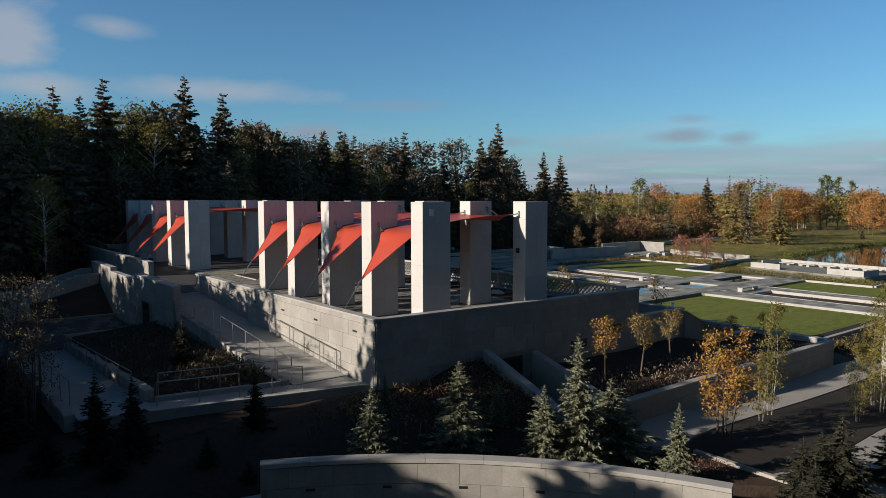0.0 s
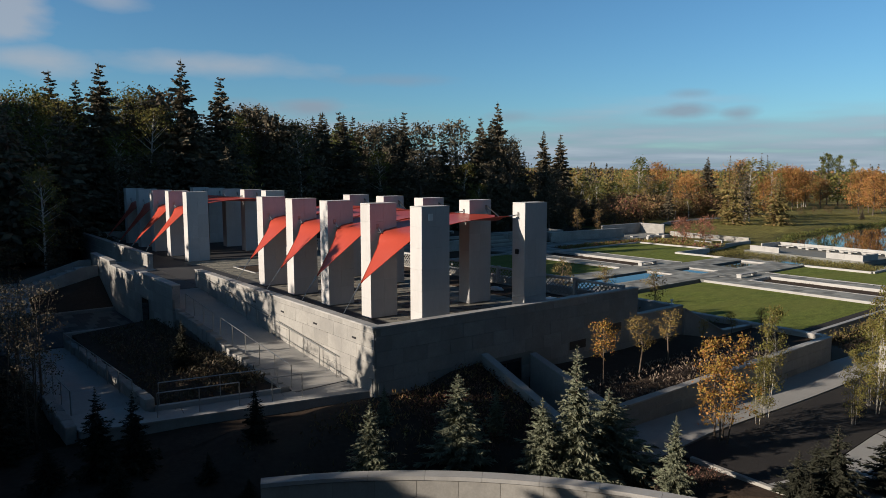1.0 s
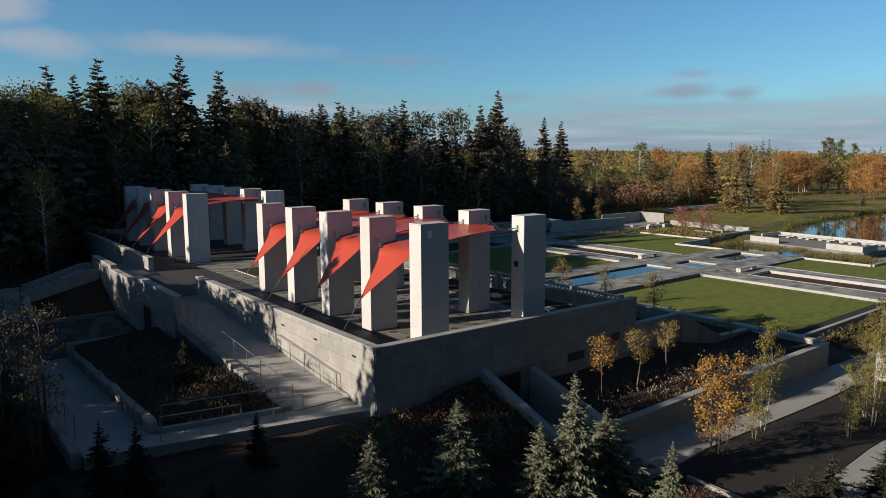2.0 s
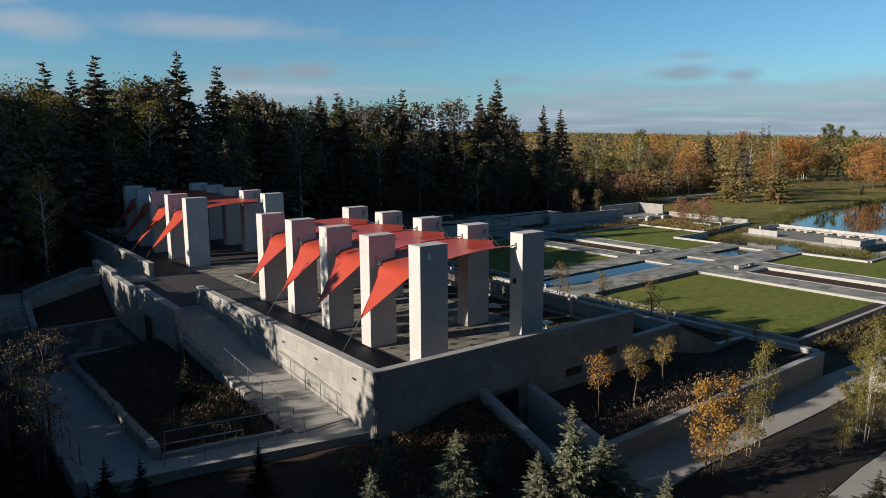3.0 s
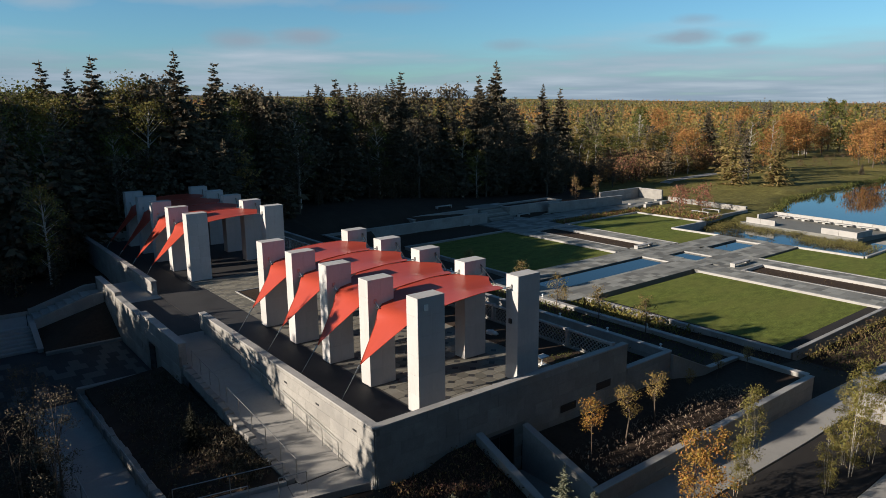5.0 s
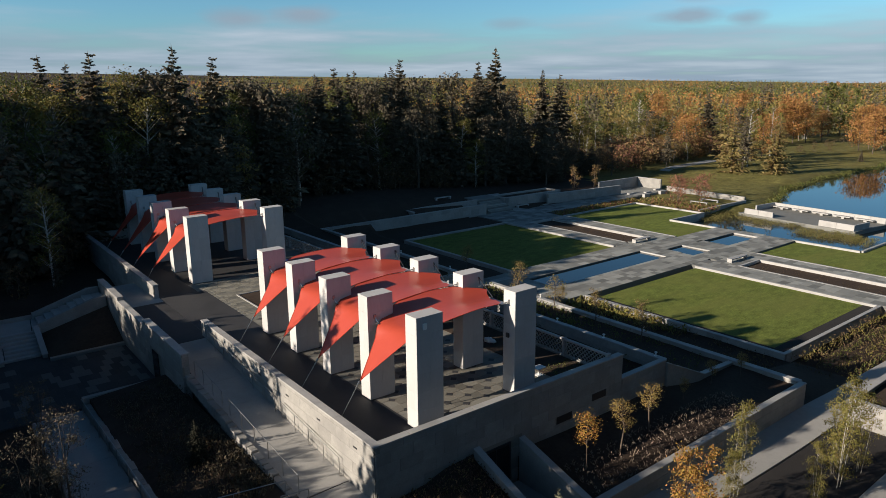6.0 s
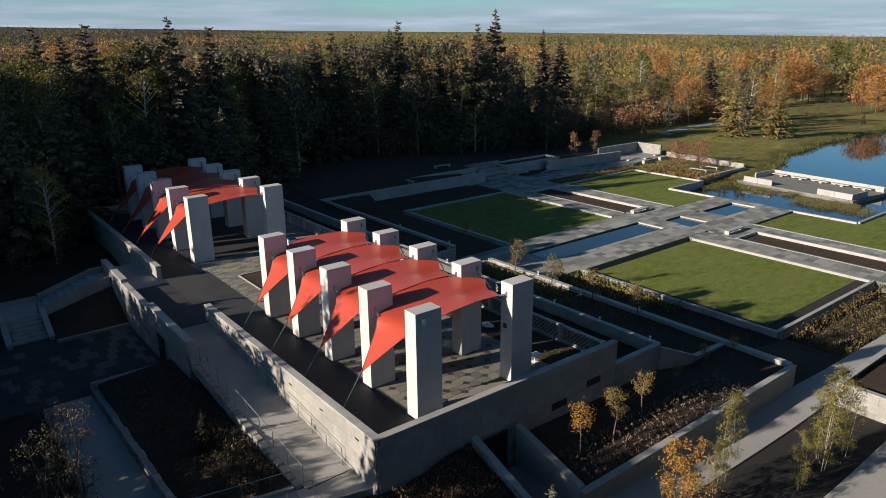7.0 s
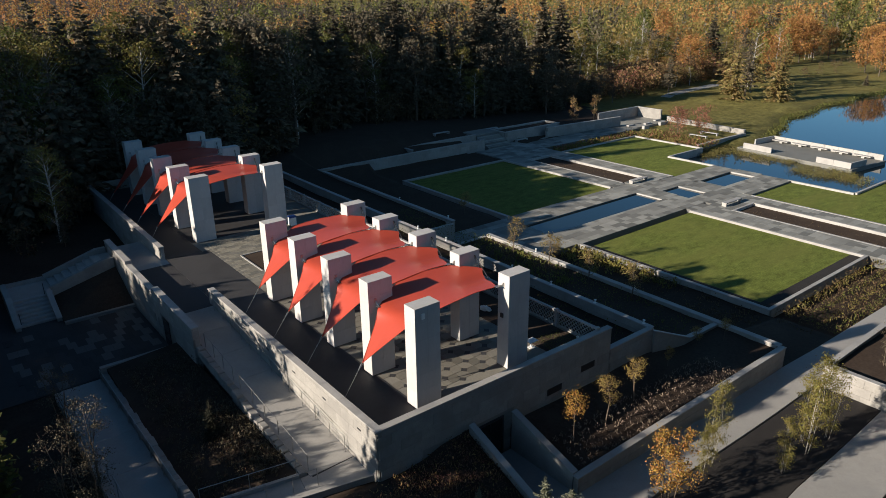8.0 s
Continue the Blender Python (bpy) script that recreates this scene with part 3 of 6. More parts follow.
# no opening is cut: a dark sheet stands for the unlit depth
opening = block("doorway", 11.14, 43.5, -2.4, 11.17, 44.8, -0.25, GLASS, None, 0)
tagged(opening, "dark sheet for the unlit depth of a doorway in the wall", "doorway", kind="structure")


def rough_kerb(name, x0, x1, y0, y1, zf, label, seed):
    """A row of split stone blocks of uneven length along y."""
    rng = random.Random(seed)
    kerb = empty(name, ((x0 + x1) / 2, y0, zf(y0)), label, "kerb", kind="structure")
    y = y0
    while y < y1 - 0.2:
        ln = min(rng.uniform(0.45, 0.95), y1 - y)
        zt = zf(y + ln / 2) + rng.uniform(-0.03, 0.04)
        dx = rng.uniform(-0.03, 0.03)
        bm = bmesh.new()
        bmesh.ops.create_cube(bm, size=1)
        bmesh.ops.scale(bm, vec=(x1 - x0, ln - 0.02, 0.62), verts=bm.verts)
        bmesh.ops.bevel(bm, geom=bm.edges[:], offset=0.03, segments=1, affect="EDGES")
        for v in bm.verts:
            v.co += Vector((rng.uniform(-0.02, 0.02), rng.uniform(-0.01, 0.01), rng.uniform(-0.02, 0.02)))
        part("stone_block", bm, LIMESTONE, kerb, at=((x0 + x1) / 2 + dx, y + ln / 2, zt - 0.31))
        y += ln
    return kerb


tagged(prism("kerb", [(6.78, 26.2), (6.76, 26.0), (11.28, 25.12), (11.3, 25.3)], -1.6, -1.18, CONCRETE), "low concrete kerb at the front of the planting bed", "kerb", kind="structure")
rough_kerb("kerb_ramp", 11.32, 11.7, 25.15, 38.6, lambda y: ramp_z(y) + 0.10, "kerb of split limestone blocks beside the ramp", 3)
rough_kerb("kerb_bed", 6.42, 6.77, 26.2, 42.6, lambda y: low_z(y) + 0.42, "kerb of split limestone blocks along the planting bed", 5)
rough_kerb("kerb_low", 3.7, 4.08, 25.6, 42.2, lambda y: low_z(y) + 0.16, "kerb of split limestone blocks beside the lower ramp", 6)
bed = prism("planting_bed", [(6.78, 26.2), (11.3, 25.3), (11.3, 38.6), (11.15, 42.3), (6.78, 42.3)], -2.6, lambda x, y: -1.55 + 0.35 * smooth(7, 11, x), SOIL)
tagged(bed, "dark planted soil between the two ramps", "planting bed", kind="structure")
block("bed_edge", 6.42, 42.32, -2.6, 11.15, 42.65, -1.42, LIMESTONE, None, 0.02)
tagged(bpy.data.objects["bed_edge"], "low limestone edge of a planting bed", "kerb", kind="structure")

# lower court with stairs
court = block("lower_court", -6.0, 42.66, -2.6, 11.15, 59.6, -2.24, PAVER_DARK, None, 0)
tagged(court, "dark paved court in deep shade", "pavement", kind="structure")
rng = random.Random(11)
for i in range(14):
    for j in range(9):
        x0, y0 = 2.2 + i * 0.62 + (0.3 if j % 2 else 0), 42.75 + j * 1.04
        if x0 > 10.4:
            continue
        block("paver", x0, y0, -2.25, x0 + 0.61, y0 + 1.04, -2.215, (PAVER_DARK, GROUT, PAVER_DARK, PAVER_DARK)[rng.randrange(4)], court, 0.004)
stair = empty("stair", (4.75, 53.7, -2.24), "stone stair in two flights with a landing, in shade", "stair", kind="structure")
for k in range(7):
    block("step", 3.6, 53.7 + 0.38 * k, -2.24 + 0.176 * k, 5.9, 56.4, -2.24 + 0.176 * (k + 1), COPING, stair, 0.012)
block("stair_landing", 3.6, 56.4, -2.5, 6.4, 59.3, -1.008, CONCRETE, stair, 0.01)
for k in range(7):
    block("step", 6.4 + 0.56 * k, 57.0, -2.4, 10.4, 59.1, -1.008 + 0.176 * (k + 1), COPING, stair, 0.012)
block("stair_landing", 10.4, 57.0, -2.4, 11.15, 59.3, 0.23, CONCRETE, stair, 0.01)
slope_wall("wall_stair_west", 3.25, 3.59, ((53.2, -2.0), (56.3, -0.75), (59.6, -0.75)), -2.6, "low limestone wall beside the stair")
slope_wall("wall_stair_east", 5.91, 6.24, ((53.2, -2.0), (56.2, -0.8), (56.65, -0.8)), -2.6, "low limestone wall beside the stair")
for nm, y0, y1, up in (("wall_flight_near", 56.7, 56.99, 0.22), ("wall_flight_far", 59.11, 59.5, 0.42)):
    pts = ((6.25, -2.5), (11.1, -2.5), (11.1, 0.25 + up), (10.3, 0.25 + up), (6.4, -0.95 + up), (6.25, -0.95 + up))
    ob = raw(nm, [(x, y, z) for y in (y0, y1) for x, z in pts], [tuple(range(6)), tuple(range(11, 5, -1))] + [(k, 6 + k, 6 + (k + 1) % 6, (k + 1) % 6) for k in range(6)], LIMESTONE)
    tagged(ob, "limestone side wall rising with the stair", "wall", kind="structure")
tagged(block("wall_landing_back", 3.6, 59.31, -2.5, 6.24, 59.65, -0.75, LIMESTONE, None, 0.01), "low limestone wall behind the stair landing", "wall", kind="structure")
rod("post", (3.7, 54.0, -2.1), (3.7, 54.0, -1.2), 0.025, DARK_STEEL, stair)
rod("post", (5.8, 56.2, -1.1), (5.8, 56.2, -0.1), 0.025, DARK_STEEL, stair)
tagged(block("bed_edge", 6.25, 52.2, -2.5, 11.15, 52.52, -2.02, LIMESTONE, None, 0.015), "low limestone edge of a planting bed", "kerb", kind="structure")
back_bed = prism("planting_bed", [(6.25, 52.5), (11.15, 52.5), (11.15, 56.7), (6.25, 56.7)], -2.55, lambda x, y: -2.1 + (y - 52.5) / 4.2 * (0.55 + 0.26 * (x - 6.25)), SOIL)
tagged(back_bed, "dark sloping bed under the terrace wall", "planting bed", kind="structure")


def railing(name, pts, label, height=0.92, rails=(0.9,), every=1.55, r=0.021):
    """Steel posts with a top rail along points x, y, z of the walking surface."""
    ob = empty(name, pts[0], label, "handrail")
    for a, b in zip(pts[:-1], pts[1:]):
        a, b = Vector(a), Vector(b)
        n = max(1, round((b - a).length / every))
        for k in range(n + 1):
            p = a.lerp(b, k / n)
            rod("post", p - Vector((0, 0, 0.04)), p + Vector((0, 0, height)), r, STEEL, ob)
        for h in rails:
            rod("rail", a + Vector((0, 0, height * h / 0.9)), b + Vector((0, 0, height * h / 0.9)), r, STEEL, ob)
    return ob


railing("handrail", [(11.85, 25.3, ramp_z(25.3)), (11.85, 33.2, ramp_z(33.2))], "grey steel handrail along the ramp")
railing("handrail", [(11.85, 34.2, ramp_z(34.2)), (11.85, 38.5, ramp_z(38.5))], "grey steel handrail along the ramp")
railing("handrail", [(13.96, 25.4, ramp_z(25.4)), (13.96, 31.4, ramp_z(31.4))], "grey steel handrail beside the terrace wall")
railing("handrail", [(13.96, 32.2, ramp_z(32.2)), (13.96, 42.4, ramp_z(42.4))], "grey steel handrail beside the terrace wall")
railing("handrail", [(11.75, 24.15, -1.35), (10.6, 24.38, -1.35)], "short grey steel handrail at the landing edge")
railing("handrail", [(9.4, 24.62, -1.35), (6.6, 25.2, -1.35)], "grey steel handrail at the landing edge")
railing("handrail", [(11.2, 25.22, -1.25), (6.9, 26.1, -1.25)], "grey steel handrail along the planting bed", every=1.9)
railing("handrail", [(6.3, 27.4, low_z(27.4)), (6.3, 42.0, low_z(42))], "grey steel handrail along the lower ramp", every=2.0)
railing("handrail", [(4.2, 27.4, low_z(27.4)), (4.2, 39.0, low_z(39))], "grey steel handrail along the lower ramp", every=2.0)

# ---- pillars and sails ----
PILLAR_W, PILLAR_D = 1.55, 0.88


def build_pillar():
    pil = empty("pillar", (0, 0, FLOOR), "tall pale stone pillar with fine panel joints", "pillar", "pillars of the pavilion")
    h = 5.67
    block("plinth_joint", 0.04, 0.04, FLOOR - 0.06, PILLAR_W - 0.04, PILLAR_D - 0.04, FLOOR + 0.03, JOINT, pil, 0)
    zs = [0.03, 0.98, 1.93, 2.88, 3.83, 4.78, h - 0.06]
    block("core", 0.03, 0.03, FLOOR + 0.03, PILLAR_W - 0.03, PILLAR_D - 0.03, FLOOR + h - 0.08, JOINT, pil, 0)
    for a, b in zip(zs[:-1], zs[1:]):
        for s0, s1 in ((0, 0.775), (0.775, PILLAR_W)):
            for y in (0.0, PILLAR_D - 0.035):
                block("panel", s0 + 0.0015, y, FLOOR + a + 0.0015, s1 - 0.0015, y + 0.035, FLOOR + b - 0.0015, PILLAR, pil, 0.003)
        for x in (0.0, PILLAR_W - 0.035):
            block("panel", x, 0.036, FLOOR + a + 0.0015, x + 0.035, PILLAR_D - 0.036, FLOOR + b - 0.0015, PILLAR, pil, 0.003)
    block("cap", -0.004, -0.004, FLOOR + h - 0.06, PILLAR_W + 0.004, PILLAR_D + 0.004, FLOOR + h, PILLAR, pil, 0.008)
    return pil


first = build_pillar()
GROUPS = []
for y_first, step, xa, xb, wide in ((24.15, 4.22, 17.6, 23.9, 1.0), (56.25, 4.77, 17.75, 24.5, 1.11)):
    rows = [y_first + step * k for k in range(5)]
    GROUPS.append((rows, xa, xb, wide))
placed = []
for rows, xa, xb, wide in GROUPS:
    for y in rows:
        for x in (xa, xb):
            placed.append((x, y, wide))
first.location = (placed[0][0], placed[0][1], FLOOR)
for x, y, wide in placed[1:]:
    c = copy_thing(first, pose(x, y, FLOOR))
    c.scale = (wide, wide, 1)


def sail_surface(y0, y1, xa, xb, wide, k):
    """Edge curves of one sail in the bay between pillar rows at y0 and y1; returns its grid of points."""
    d, w = PILLAR_D * wide, PILLAR_W * wide
    yt = y0 + (y1 - y0) * 0.615
    tip = (xa - 1.55 - 6.5 * (wide - 1), yt, (2.42, 2.25, 2.2, 2.3)[k] - 8.5 * (wide - 1))
    lo = [tip, (xa + 0.45, y0 + d + 0.28, 4.48), (xa + 1.3, y0 + d + 0.1, 4.8), (xa + w + 1.2, y0 + d - 0.02, 5.05), (xa + w + 3.0, y0 + d * 0.95, 5.2), (xb - 0.35, y0 + 0.6, 5.26)]
    up = [tip, (xa + 0.02, y1 - 0.6, 3.85), (xa + 0.5, y1 - 0.22, 4.5), (xa + w + 1.0, y1 + d + 0.04, 5.0), (xa + w + 2.9, y1 + d * 0.9, 5.17), (xb - 0.3, y1 + 0.45, 5.22)]
    ss = [0.0, 0.17, 0.3, 0.5, 0.72, 1.0]

    def curve(c, s):
        for i in range(5):
            if s <= ss[i + 1] + 1e-9:
                t = (s - ss[i]) / (ss[i + 1] - ss[i])
                p0, p1, p2, p3 = [Vector(c[min(5, max(0, j))]) for j in (i - 1, i, i + 1, i + 2)]
                cat = 0.5 * (2 * p1 + (p2 - p0) * t + (2 * p0 - 5 * p1 + 4 * p2 - p3) * t * t + (3 * p1 - p0 - 3 * p2 + p3) * t ** 3)
                return cat.lerp(p1.lerp(p2, t), 0.5)

    grid = []
    nu, nv = 36, 14
    for i in range(nu + 1):
        s = i / nu
        a, b = curve(lo, s), curve(up, s)
        row = []
        for j in range(nv + 1):
            t = j / nv
            p = a.lerp(b, t)
            body = smooth(0.2, 0.5, s)
            p.z += -0.16 * body * math.sin(math.pi * t) - 0.06 * (1 - body) * math.sin(math.pi * t)
            p.z -= 0.16 * body * smooth(0.6, 1.0, s) * math.exp(-((t - 0.42) / 0.12) ** 2)
            flap = t / 0.82 if t < 0.82 else max(0.0, (1 - t) / 0.18)
            p.x += 1.35 * smooth(0.72, 1.0, s) * flap
            p.y -= 0.55 * smooth(0.72, 1.0, s) * flap * smooth(0.5, 0.82, t)
            row.append(p)
        grid.append(row)
    return grid, lo, up


for rows, xa, xb, wide in GROUPS:
    for k in range(4):
        y0, y1 = rows[k], rows[k + 1]
        grid, lo, up = sail_surface(y0, y1, xa, xb, wide, k)
        nu, nv = len(grid), len(grid[0])
        o = Vector((xa, y0, 4.0))
        sail = empty("shade_sail", o, "taut red fabric shade sail tied between stone pillars", "shade sail", "red sails")
        v = [p - o for r in grid for p in r]
        v += [p - o - Vector((0, 0, 0.006)) for r in grid for p in r]
        f, n = [], nu * nv
        for i in range(nu - 1):
            for j in range(nv - 1):
                q = (i * nv + j, (i + 1) * nv + j, (i + 1) * nv + j + 1, i * nv + j + 1)
                f.append(q)
                f.append(tuple(n + a for a in q[::-1]))
        raw("fabric", v, f, FABRIC, sail, o, smooth=True)
        for name, col in (("edge_cable", 0), ("edge_cable", nv - 1)):
            bm = bmesh.new()
            for i in range(0, nu - 1, 2):
                tube(bm, grid[i][col] - o, grid[min(i + 2, nu - 1)][col] - o, 0.018, 0.018, 5)
            part(name, bm, FABRIC, sail, at=o)
        tip = grid[0][0]
        anchor = Vector((xa - 2.98, tip.y + 0.12, FLOOR))
        rod("guy_cable", tip, anchor, 0.016, STEEL, sail)
        for s, r in ((0.02, 0.05), (0.10, 0.035), (0.22, 0.03)):
            p = tip.lerp(anchor, s)
            rod("turnbuckle", p, tip.lerp(anchor, s + 0.07), r, STEEL, sail)
        # corner plates and shackles at the pillars
        corners = ((Vector(lo[5]), Vector((xb + 0.0, y0 + 0.5 * PILLAR_D * wide, 5.32))), (Vector(up[2]), Vector((xa + 0.42, y1, 4.8))), (Vector(lo[2]), Vector((xa + 0.9, y0 + PILLAR_D * wide, 4.7))), (Vector((xb + 1.05, y1 - 0.3, 5.15)), Vector((xb + 1.2, y1, 5.5))))
        for c, a in corners:
            rod("tie_rod", c, a, 0.028, STEEL, sail)
            block("corner_plate", c.x - 0.14, c.y - 0.12, c.z - 0.012, c.x + 0.14, c.y + 0.12, c.z + 0.014, STEEL, sail, 0.01)
            block("anchor_plate", a.x - 0.08, a.y - 0.03, a.z - 0.12, a.x + 0.08, a.y + 0.03, a.z + 0.12, STEEL, sail, 0.01)
        c = Vector((xb + 0.45, y0 + 0.52 * (y1 - y0), 5.02))
        rod("strut", c, Vector((xb + 1.15, y1 - 0.03, 5.62)), 0.03, DARK_STEEL, sail)

# box on the first pillar and switch boxes
for x, y, z in ((placed[0][0] + 0.35, placed[0][1] - 0.09, 5.3),):
    flood = block("junction_box", x, y, z, x + 0.2, y + 0.085, z + 0.3, WHITE_PAINT, None, 0.012)
    tagged(flood, "small white metal box fixed on a stone pillar", "junction box")
for x, y in ((23.9, 24.55),):
    s = block("wall_lamp", x - 0.1, y, 3.35, x - 0.004, y + 0.2, 3.6, DARK_STEEL, None, 0.012)
    tagged(s, "small dark lamp fixed on a stone pillar", "wall lamp")

# ---- terrace side strip, screen and bench ----
# dark soil in place of grass, to stand for the shade here
lawn_strip = block("grass_strip", 27.1, 23.0, 0.236, 29.8, 25.6, 0.27, SOIL, None, 0.01)
tagged(block("planting_bed", 27.1, 25.62, 0.236, 29.8, 44.0, 0.27, SOIL, None, 0.01), "dark soil bed along the screen wall, standing for shaded grass", "planting bed", kind="structure")
tagged(lawn_strip, "dark soil strip with thin grass, also standing for its shade", "planting bed", kind="structure")


def build_screen(y0, y1):
    scr = empty("screen", (30.05, y0, -1.3), "pierced pale stone screen wall on the terrace edge", "screen", kind="structure")
    block("screen_base", 29.95, y0, -1.5, 30.18, y1, 0.3, LIMESTONE, scr, 0)
    n = max(1, round((y1 - y0) / 3.0))
    for k in range(n + 1):
        y = y0 + (y1 - y0) * k / n
        block("post", 29.94, y - 0.1, 0.3, 30.2, y + 0.1, 1.38, COPING, scr, 0.01)
    bm = bmesh.new()
    pitch = 0.28
    for s in (1, -1):
        u = y0 - 1.0
        while u < y1 + 1.0:
            a, b = Vector((30.07, u, 0.3)), Vector((30.07, u + s * 0.92, 1.22))
            for p, q in ((a, b), (b, a)):
                if p.y < y0 and q.y != p.y:
                    p += (q - p) * ((y0 - p.y) / (q.y - p.y))
                if p.y > y1 and q.y != p.y:
                    p += (q - p) * ((y1 - p.y) / (q.y - p.y))
            if y0 - 0.01 <= a.y <= y1 + 0.01 and y0 - 0.01 <= b.y <= y1 + 0.01 and (b - a).length > 0.05:
                tube(bm, a, b, 0.032, 0.032, 4)
            u += pitch
    part("lattice", bm, LIMESTONE, scr)
    block("rail", 29.96, y0, 1.22, 30.16, y1, 1.34, COPING, scr, 0.008)


build_screen(22.9, 36.0)
build_screen(36.0, 54.0)
build_screen(54.0, 79.2)


def build_bench(x, y, z, lx, ly, label, mat=COPING):
    b = empty("bench", (x, y, z), label, "bench", "stone benches")
    block("seat", x, y, z + 0.36, x + lx, y + ly, z + 0.47, mat, b, 0.01)
    if lx > ly:
        block("leg", x + 0.02, y + 0.03, z, x + 0.2, y + ly - 0.03, z + 0.36, mat, b, 0.01)
        block("leg", x + lx - 0.2, y + 0.03, z, x + lx - 0.02, y + ly - 0.03, z + 0.36, mat, b, 0.01)
    else:
        block("leg", x + 0.03, y + 0.02, z, x + lx - 0.03, y + 0.2, z + 0.36, mat, b, 0.01)
        block("leg", x + 0.03, y + ly - 0.2, z, x + lx - 0.03, y + ly - 0.02, z + 0.36, mat, b, 0.01)
    return b


tab = empty("side_table", (26.75, 25.1, FLOOR), "small white pedestal table on the terrace", "table")
block("tabletop", 26.42, 24.85, 0.68, 27.08, 25.35, 0.74, WHITE_PAINT, tab, 0.012)
rod("pedestal", (26.75, 25.1, 0.27), (26.75, 25.1, 0.68), 0.05, WHITE_PAINT, tab, n=8)
block("foot", 26.55, 24.9, 0.236, 26.95, 25.3, 0.27, WHITE_PAINT, tab, 0.008)
bm = bmesh.new()
bmesh.ops.create_icosphere(bm, subdivisions=3, radius=0.36)
for v_ in bm.verts:
    v_.co = Vector((v_.co.x * 0.8, v_.co.y * 1.25, max(-0.02, v_.co.z * 0.55))) * (1 + 0.45 * noise.noise(v_.co * 7))
tagged(part("ground_cover_sheet", bm, WHITE_PAINT, None, at=(28.1, 30.7, 0.29), smooth=True), "crumpled white cover lying on the terrace bed", "cover")

# ---- the curved wall close below ----
CX, CY, CR = -0.11, 1.66, 18.46
curved = empty("wall_curved", (CX, CY, -4.8), "curved limestone wall with a pale coping and slots", "wall", kind="structure")
A0, A1 = math.atan2(9.20 - CY, 16.74 - CX), math.atan2(18.42 - CY, 7.56 - CX)


def arc_piece(name, a0, a1, r0, r1, z0, z1, mat, parent, n=2):
    v, f = [], []
    for k in range(n + 1):
        a = a0 + (a1 - a0) * k / n
        for r, z in ((r0, z0), (r1, z0), (r1, z1), (r0, z1)):
            v.append((CX + r * math.cos(a), CY + r * math.sin(a), z))
    for k in range(n):
        b = k * 4
        for j in range(4):
            f.append((b + j, b + (j + 1) % 4, b + 4 + (j + 1) % 4, b + 4 + j))
    f += [(3, 2, 1, 0), (n * 4, n * 4 + 1, n * 4 + 2, n * 4 + 3)]
    return raw(name, v, f, mat, parent)


arc_piece("core", A0, A1, CR - 0.30, CR - 0.05, -5.0, -1.55, JOINT, curved, 24)
stepa = 1.25 / CR
row = 0
z = -1.585
while z > -4.0:
    a = A0 - (stepa * 0.5 if row % 2 else 0)
    while a < A1 - 0.01:
        b0, b1 = max(a, A0), min(a + stepa, A1)
        if b1 - b0 > 0.01:
            arc_piece("panel", b0 + 0.0003, b1 - 0.0003, CR - 0.345, CR - 0.301, z - 0.595, z - 0.005, LIMESTONE, curved)
        a += stepa
    z -= 0.6
    row += 1
a = A0
while a < A1 - 0.005:
    b1 = min(a + 1.7 / CR, A1)
    arc_piece("coping", a + 0.0002, b1 - 0.0002, CR - 0.40, CR + 0.02, -1.55, -1.43, COPING, curved)
    a = b1
for k in range(5):
    a = A1 - (1.55 + 2.25 * k) / CR
    arc_piece("slot", a, a + 0.26 / CR, CR - 0.352, CR - 0.344, -2.32, -2.24, DARK_STEEL, curved, 1)
tail = [(7.05, 17.3), (7.4, 18.0), (2.0, 19.2), (1.8, 18.5)]
ob = prism("wall_curved_low", tail, -4.0, -2.3, LIMESTONE)
tagged(ob, "low limestone wall with a pale coping", "wall", kind="structure")
prism("coping", [(x, y) for x, y in tail], -2.3, -2.22, COPING, ob)

# ---- lower paths and the right planter ----


def strip(name, stations, z0, zf, mat):
    """A slab along x through stations (x, y low, y high), its top following zf(x)."""
    v = [(x, y, z) for x, a, b in stations for y, z in ((a, z0), (b, z0), (b, zf(x)), (a, zf(x)))]
    n = len(stations)
    f = [(3, 2, 1, 0), tuple(range(4 * n - 4, 4 * n))]
    for k in range(n - 1):
        f += [(4 * k + m, 4 * k + (m + 1) % 4, 4 * k + 4 + (m + 1) % 4, 4 * k + 4 + m) for m in range(4)]
    ob = raw(name, v, f, mat)
    bm = bmesh.new()
    bm.from_mesh(ob.data)
    bmesh.ops.recalc_face_normals(bm, faces=bm.faces[:])
    bm.to_mesh(ob.data)
    bm.free()
    return ob


path1 = strip("path", [(19.66, 17.0, 22.4), (21.2, 14.9, 22.4), (22.6, 14.94, 22.4), (22.62, 14.94, 17.6)] + [(x, 15.2, 17.6) for x in (26, 29, 32, 35, 38, 41, 43.7)] + [(x, 15.2, 17.5) for x in (48, 52, 56, 60, 64, 68, 72.7)], -6.2, lambda x: path_z(x) - 0.03 - 0.034 * max(0.0, x - 44), CONCRETE)
tagged(path1, "pale concrete path along the planter wall", "path", kind="structure")
gravel = strip("gravel_strip", [(22.9, 11.2, 14.92), (25.0, 10.6, 14.97), (28.0, 10.82, 15.06), (32.0, 11.1, 15.06), (35.0, 11.15, 15.06), (38.0, 11.2, 15.06), (43.1, 11.3, 15.06)], -5.6, lambda x: path_z(x) - 0.02, GRAVEL)
tagged(gravel, "dark gravel strip between two pale paths", "gravel", kind="structure")
